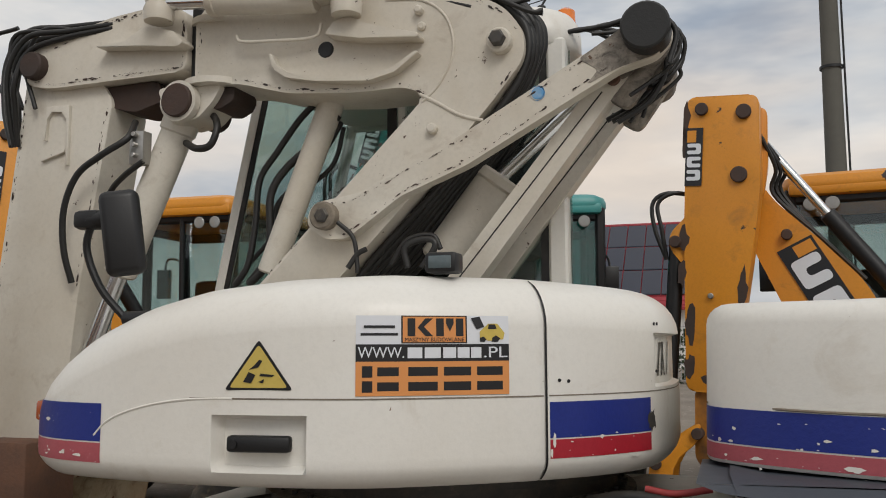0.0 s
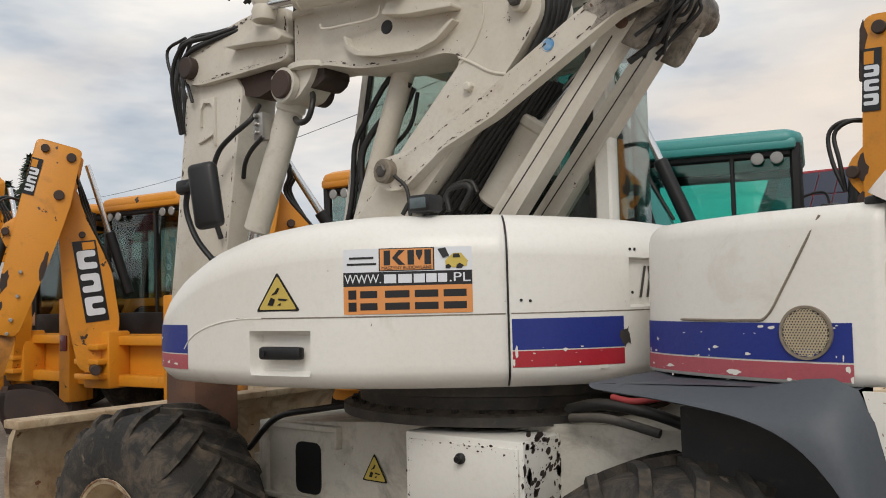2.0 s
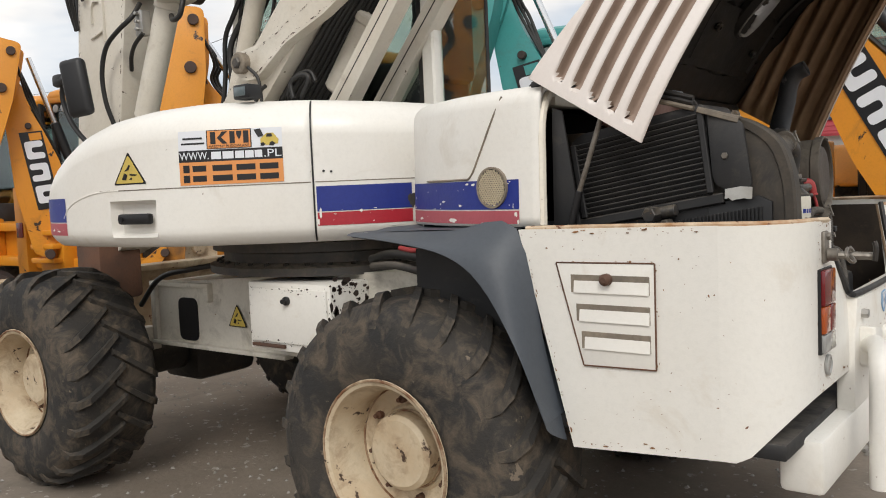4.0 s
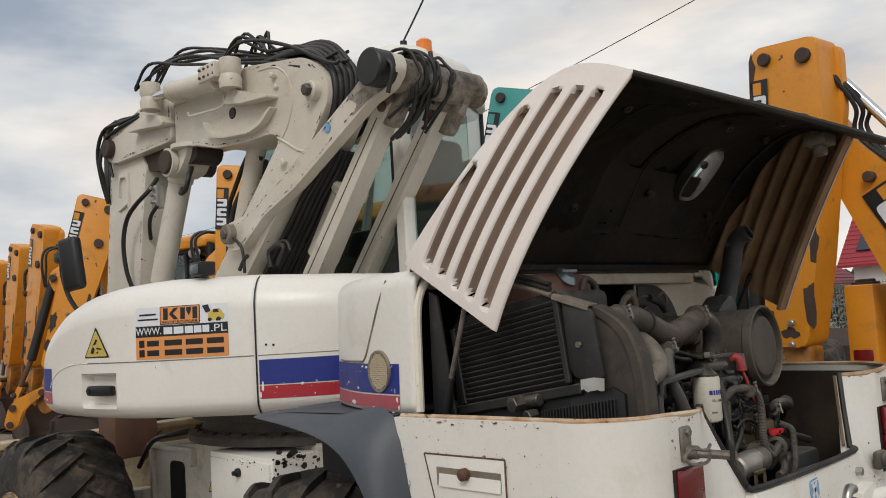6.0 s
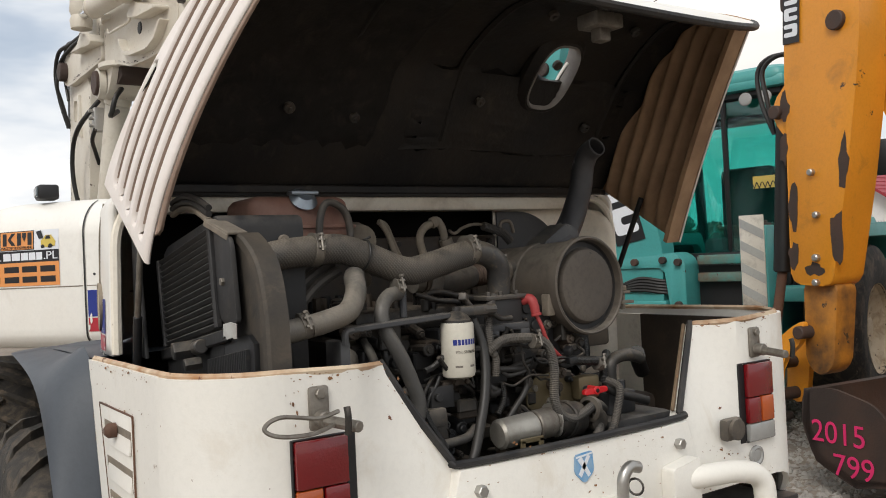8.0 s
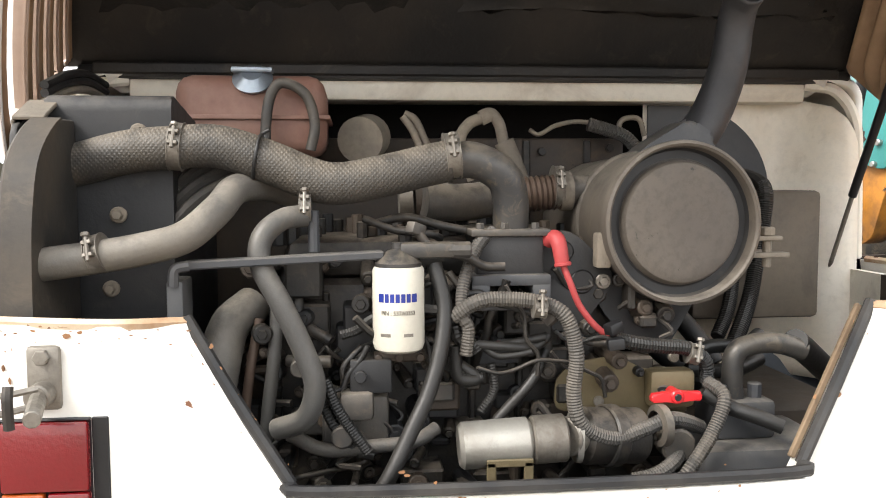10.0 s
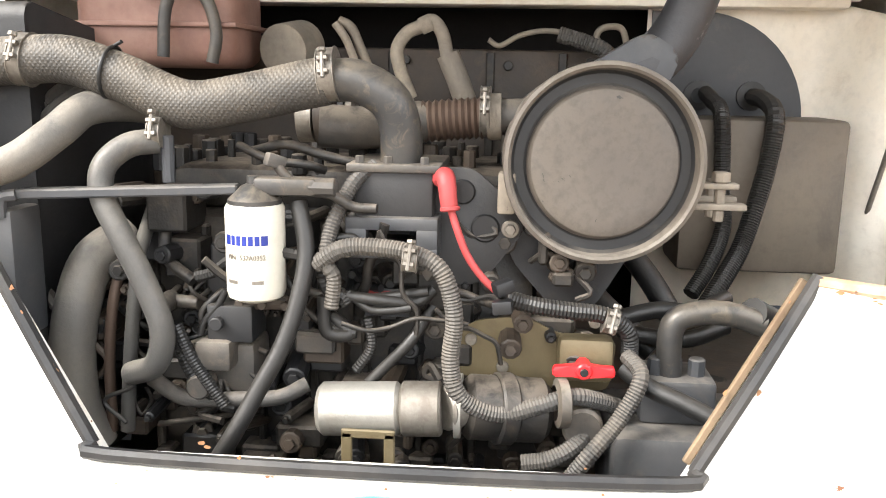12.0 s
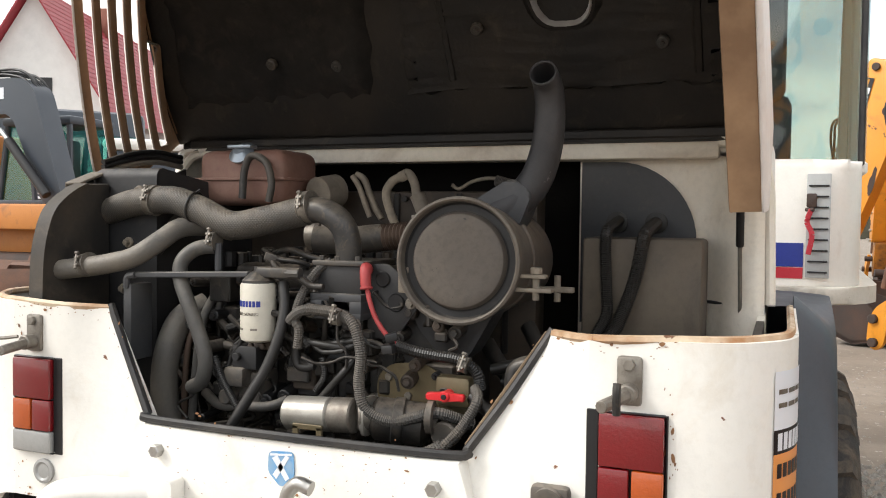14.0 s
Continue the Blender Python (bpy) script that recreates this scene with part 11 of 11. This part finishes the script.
for i in range(7):
    x, y = -5.0 + 1.1 * (i % 4), -4.4 + 1.2 * (i // 4) + rnd.uniform(-0.3, 0.3)
    q = pose(x, y, 0.0, 0, 0, rnd.uniform(0, 360))
    bm = B()
    s = rnd.uniform(0.8, 1.2)
    prism(bm, [(0.0, 0.02), (0.70 * s, 0.0), (0.74 * s, 0.05), (0.30, 0.16), (0.10, 0.40), (0.08, 0.70), (0.22, 0.92), (0.16, 0.95), (-0.02, 0.74), (-0.06, 0.35)], -0.6 * s, 0.6 * s, lambda u, v, w: q @ Vector((u, w, v)), 0.004)
    for y2 in (-0.6 * s, 0.6 * s):
        prism(bm, [(0.0, 0.02), (0.70 * s, 0.0), (0.55, 0.4), (0.22, 0.92), (-0.02, 0.74), (-0.06, 0.35)], y2, y2 + 0.02, lambda u, v, w: q @ Vector((u, w, v)))
    put("old_bucket", bm, "rust", hp)

# ---- houses, pole, wires, fence, trees ----
ROOF = paint("red_roof_tiles", (0.30, 0.025, 0.035), 0.45, other=(0.24, 0.02, 0.03))
WALLW = paint("white_render", (0.72, 0.71, 0.69), 0.8)
PANEL = paint("solar_panel", (0.012, 0.016, 0.035), 0.12, bump=0.0, coat=0.5)


def house(m, length, width, eaves, ridge, label, solar=False):
    t = thing("house", (0, 0, 0), label, "house", "houses", unit=1.0)
    bm = B()
    w = width / 2
    prism(bm, [(-w, 0), (w, 0), (w, eaves), (0, ridge), (-w, eaves)], 0, length, lambda u, v, q: Vector((q, u, v)))
    put("wall", bm, WALLW, t)
    for sgn in (-1, 1):
        bm = B()
        a, b = Vector((sgn * (w + 0.6), eaves - 0.6 * (ridge - eaves) / w)), Vector((0, ridge + 0.12))
        up = Vector((0, 0.14))
        n = max(6, int(length / 0.5))
        prism(bm, [tuple(a), tuple(b), tuple(b + up), tuple(a + up)], -0.6, length + 0.6, lambda u, v, q: Vector((q, u, v)))
        rf = put("roof", bm, ROOF, t)
        k = int((b - a).length / 0.35)
        bm = B()
        for i in range(k):
            p = a.lerp(b, (i + 0.5) / k) + up
            bar(bm, (-0.6, p.x, p.y), (length + 0.6, p.x, p.y), 0.06, 0.04, 0)
        put("tile_row", bm, ROOF, rf, kind="stuff")
        if solar and sgn == solar:
            for i in range(int(length / 1.1)):
                for j in range(3):
                    bm = B()
                    p, q = a.lerp(b, 0.12 + 0.28 * j) + up * 1.6, a.lerp(b, 0.12 + 0.28 * j + 0.26) + up * 1.6
                    prism(bm, [tuple(p), tuple(q), tuple(q + up * 0.4), tuple(p + up * 0.4)], 0.2 + 1.08 * i, 1.22 + 1.08 * i, lambda u, v, z: Vector((z, u, v)))
                    put("solar_panel", bm, PANEL, rf)
    for x in (-0.03, length + 0.0):
        for y, z in ((-w * 0.45, eaves * 0.45), (w * 0.45, eaves * 0.45), (-0.6, eaves + 0.3), (0.9, eaves + 0.3)):
            bm = B()
            box(bm, (x, y - 0.30, z), (x + 0.03, y + 0.30, z + 0.8))
            put("window", bm, "black", t)
    bm = B()
    box(bm, (length * 0.4, -0.9, ridge - 0.8), (length * 0.4 + 0.7, -0.3, ridge + 0.9), 0.03)
    put("chimney", bm, paint("brick_chimney", (0.25, 0.10, 0.07), 0.8), t)
    t.matrix_basis = m
    return t


house(pose(-14.5, 52, 0, 0, 0, 0), 13.5, 10, 3.6, 8.2, "house with red roof and dark solar panels", -1)
house(pose(-21, 40, 0, 0, 0, 90), 12, 9, 2.6, 5.6, "low white house with red tiled roof")
house(pose(-29.5, -31.7, 0, 0, 0, 202), 19, 7.0, 7.2, 12.7, "white gabled house with bright red roof")

pole = thing("utility_pole", (2.1, 17, 0), "grey concrete utility pole with wires", "pole", unit=1.0)
bm = B()
lathe(bm, [(0, 0), (0.22, 0), (0.15, 10.5), (0, 10.5)], Matrix.Translation((2.1, 17, 0)), 20)
put("post", bm, paint("weathered_concrete_pole", (0.12, 0.115, 0.10), 0.85), pole)
bm = B()
tube(bm, [(2.34, 16.9, 0.5), (2.33, 16.9, 4.0), (2.30, 16.9, 10)], 0.02, 6)
lathe(bm, [(0.205, 6.7), (0.215, 6.7), (0.215, 6.75), (0.205, 6.75)], Matrix.Translation((2.1, 17, 0)), 16)
put("cable", bm, "black", pole)
for a, b, sag in (((2.1, 17, 10.2), (-6, 4.2, 7.0), 0.5), ((2.1, 17, 9.9), (-60, 30, 9.0), 1.5)):
    w = thing("overhead_wire", a, "thin black overhead wire", "wire", unit=1.0)
    bm = B()
    a, b = Vector(a), Vector(b)
    tube(bm, [a.lerp(b, i / 8) - Vector((0, 0, sag * 4 * (i / 8) * (1 - i / 8))) for i in range(9)], 0.012, 6)
    put("cable", bm, "black", w)

# wire-mesh fence
fe = thing("mesh_fence", (-4, 30, 0), "grey welded mesh fence with posts", "fence", unit=1.0)
GALV = paint("galvanised_wire", (0.30, 0.32, 0.33), 0.5, metal=0.5)
for i in range(18):
    bm = B()
    box(bm, (-22 + 2.5 * i - 0.04, 29.96, 0), (-22 + 2.5 * i + 0.04, 30.04, 2.2), 0.005, None, 1)
    put("post", bm, GALV, fe)
bm = B()
for i in range(426):
    x = -22 + 0.1 * i
    box(bm, (x, 29.99, 0.1), (x + 0.012, 30.005, 2.05))
for z in (0.15, 0.7, 1.3, 1.95):
    box(bm, (-22, 29.985, z), (20.6, 30.01, z + 0.02))
put("wire_mesh", bm, GALV, fe, kind="stuff")

LEAF = paint("dark_conifer", (0.020, 0.032, 0.018), 0.8, other=(0.035, 0.05, 0.025))
HEDGE = paint("hedge_leaf", (0.035, 0.055, 0.02), 0.7, other=(0.06, 0.075, 0.03))
BARK = paint("bark", (0.07, 0.05, 0.035), 0.9)


def spruce(at, hgt, seed):
    r = random.Random(seed)
    t = thing("spruce_tree", at, "dark ragged spruce tree", "tree", "spruces", unit=1.0)
    at = Vector(at)
    bm = B()
    lathe(bm, [(0, 0), (0.22, 0), (0.03, hgt), (0, hgt)], Matrix.Translation(at), 8)
    put("trunk", bm, BARK, t)
    bm = B()
    for i in range(900):
        f = r.random() ** 0.7
        z = hgt * (0.12 + 0.88 * f)
        rad = (1 - f) * hgt * 0.24 * r.uniform(0.35, 1.1) + 0.05
        a = r.uniform(0, 2 * math.pi)
        c = at + Vector((rad * math.cos(a), rad * math.sin(a), z - rad * 0.35))
        s = r.uniform(0.18, 0.42)
        d = Vector((math.cos(a), math.sin(a), -0.5)).normalized()
        q = d.cross(Vector((0, 0, 1))).normalized()
        bm.faces.new([bm.verts.new(c - d * s), bm.verts.new(c + q * s * 0.35), bm.verts.new(c + d * s), bm.verts.new(c - q * s * 0.35 + Vector((0, 0, -0.1)))])
    put("crown", bm, LEAF, t, kind="stuff")


for i, (x, y, hh) in enumerate(((-36, 17.6, 8.2), (-37.6, 18.6, 7.0), (-39, 18.0, 7.4), (-41.5, 20.5, 7.5), (-44, 22, 7.0))):
    spruce((x, y, 0), hh, i)
# far line of bare woods
wd = thing("far_woods", (-60, 20, 0), "far line of bare dark woods", "trees", unit=1.0)
bm = B()
rnd = random.Random(3)
WOOD = paint("far_winter_wood", (0.06, 0.055, 0.04), 0.9, other=(0.09, 0.085, 0.05))
for i in range(9000):
    a = rnd.uniform(radians(95), radians(275))
    d = rnd.uniform(85, 100)
    z = 5.2 * (0.7 + 0.5 * noise.noise((a * 9, 0.3, 0))) * rnd.random() ** 0.6
    c = Vector((d * math.cos(a), d * math.sin(a), z))
    s = rnd.uniform(0.2, 0.6)
    q = Vector((-math.sin(a), math.cos(a), 0))
    bm.faces.new([bm.verts.new(c + q * s + Vector((0, 0, rnd.uniform(-s, s)))), bm.verts.new(c + Vector((0, 0, s))), bm.verts.new(c - q * s), bm.verts.new(c - Vector((0, 0, s)))])
tagged(put("crown", bm, WOOD, wd, kind="stuff"))
hg = thing("hedge", (-6, 31.5, 0), "dark green clipped hedge behind the fence", "hedge", unit=1.0)
bm = B()
for i in range(9000):
    c = Vector((rnd.uniform(-22, 18), 31.2 + rnd.uniform(-0.5, 0.5), rnd.uniform(0, 1.9)))
    s = rnd.uniform(0.05, 0.13)
    u, v = Vector((rnd.uniform(-1, 1), rnd.uniform(-1, 1), rnd.uniform(-1, 1))).normalized() * s, Vector((rnd.uniform(-1, 1), rnd.uniform(-1, 1), rnd.uniform(-1, 1))).normalized() * s
    bm.faces.new([bm.verts.new(c - u), bm.verts.new(c - v), bm.verts.new(c + u), bm.verts.new(c + v)])
put("foliage", bm, HEDGE, hg, kind="stuff")

# ---- ground ----
def build_ground():
    bm = B()
    n, R = 60, 70.0
    xs = sorted({round(-8 + 0.5 * i, 3) for i in range(41)} | {-600.0, -250.0, -120.0, -60.0, -35.0, -22.0, -15.0, -11.0, 15.0, 20.0, 30.0, 60.0, 150.0, 600.0})
    ys = sorted({round(-6 + 0.5 * i, 3) for i in range(41)} | {-600.0, -200.0, -80.0, -40.0, -22.0, -14.0, -9.0, 17.0, 22.0, 30.0, 50.0, 90.0, 200.0, 600.0})
    g = [[bm.verts.new((x, y, 0.035 * noise.noise((x * 0.5, y * 0.5, 3.1)) * (1 if abs(x) < 30 and abs(y) < 30 else 0) - 0.012)) for y in ys] for x in xs]
    for i in range(len(xs) - 1):
        for j in range(len(ys) - 1):
            bm.faces.new((g[i][j], g[i + 1][j], g[i + 1][j + 1], g[i][j + 1]))
    dirt = paint("wet_gravelly_dirt", (0.20, 0.165, 0.13), 0.85, other=(0.29, 0.245, 0.20), patch=0.9, scale=0.8, dirt=(0.12, 0.10, 0.08), dirt_amount=0.4, chips=(0.36, 0.33, 0.29), chip_amount=0.9, chip_scale=14, bump=0.25, bump_scale=30)
    tagged(part("ground", bm, dirt, None, "bare brown ground with gravel and stones"), category="ground", kind="structure")


build_ground()

# loose gravel and stones
def build_gravel():
    rnd = random.Random(21)
    bm = B()
    verts, faces = [], []
    for i in range(19000):
        if i < 15000:
            x, y = rnd.uniform(-2.8, 1.6), rnd.uniform(4.0, 9.0)
            s = rnd.uniform(0.010, 0.032)
        else:
            x, y = rnd.uniform(-7.0, 4.5), rnd.uniform(-1.5, 5.2)
            s = rnd.uniform(0.004, 0.016)
        z = 0.030 * noise.noise((x / 0.855 * 0.5, y / 0.855 * 0.5, 3.1)) - 0.010
        n0 = len(verts)
        a = rnd.uniform(0, 6.28)
        ca, sa = math.cos(a), math.sin(a)
        for p in ((1, 0, 0.1), (0.2, 0.8, 0), (-0.9, 0.3, 0.1), (-0.5, -0.8, 0), (0.4, -0.7, 0.1), (0.3, 0.2, 0.75), (-0.3, -0.2, 0.7)):
            px, py, pz = (c * s * rnd.uniform(0.7, 1.2) for c in p)
            verts.append((x + ca * px - sa * py, y + sa * px + ca * py, z + pz))
        for f in ((0, 1, 5), (1, 2, 5), (2, 6, 5), (2, 3, 6), (3, 4, 6), (4, 0, 5), (4, 5, 6)):
            faces.append([n0 + k for k in f])
    bm.free()
    me = bpy.data.meshes.new("gravel")
    me.from_pydata(verts, [], faces)
    stone = paint("grey_gravel", (0.34, 0.32, 0.29), 0.8, other=(0.20, 0.18, 0.16), patch=0.9, scale=9)
    me.materials.append(stone)
    tagged(new("gravel", me), "loose grey gravel and small stones on the ground", "gravel", kind="stuff")


build_gravel()
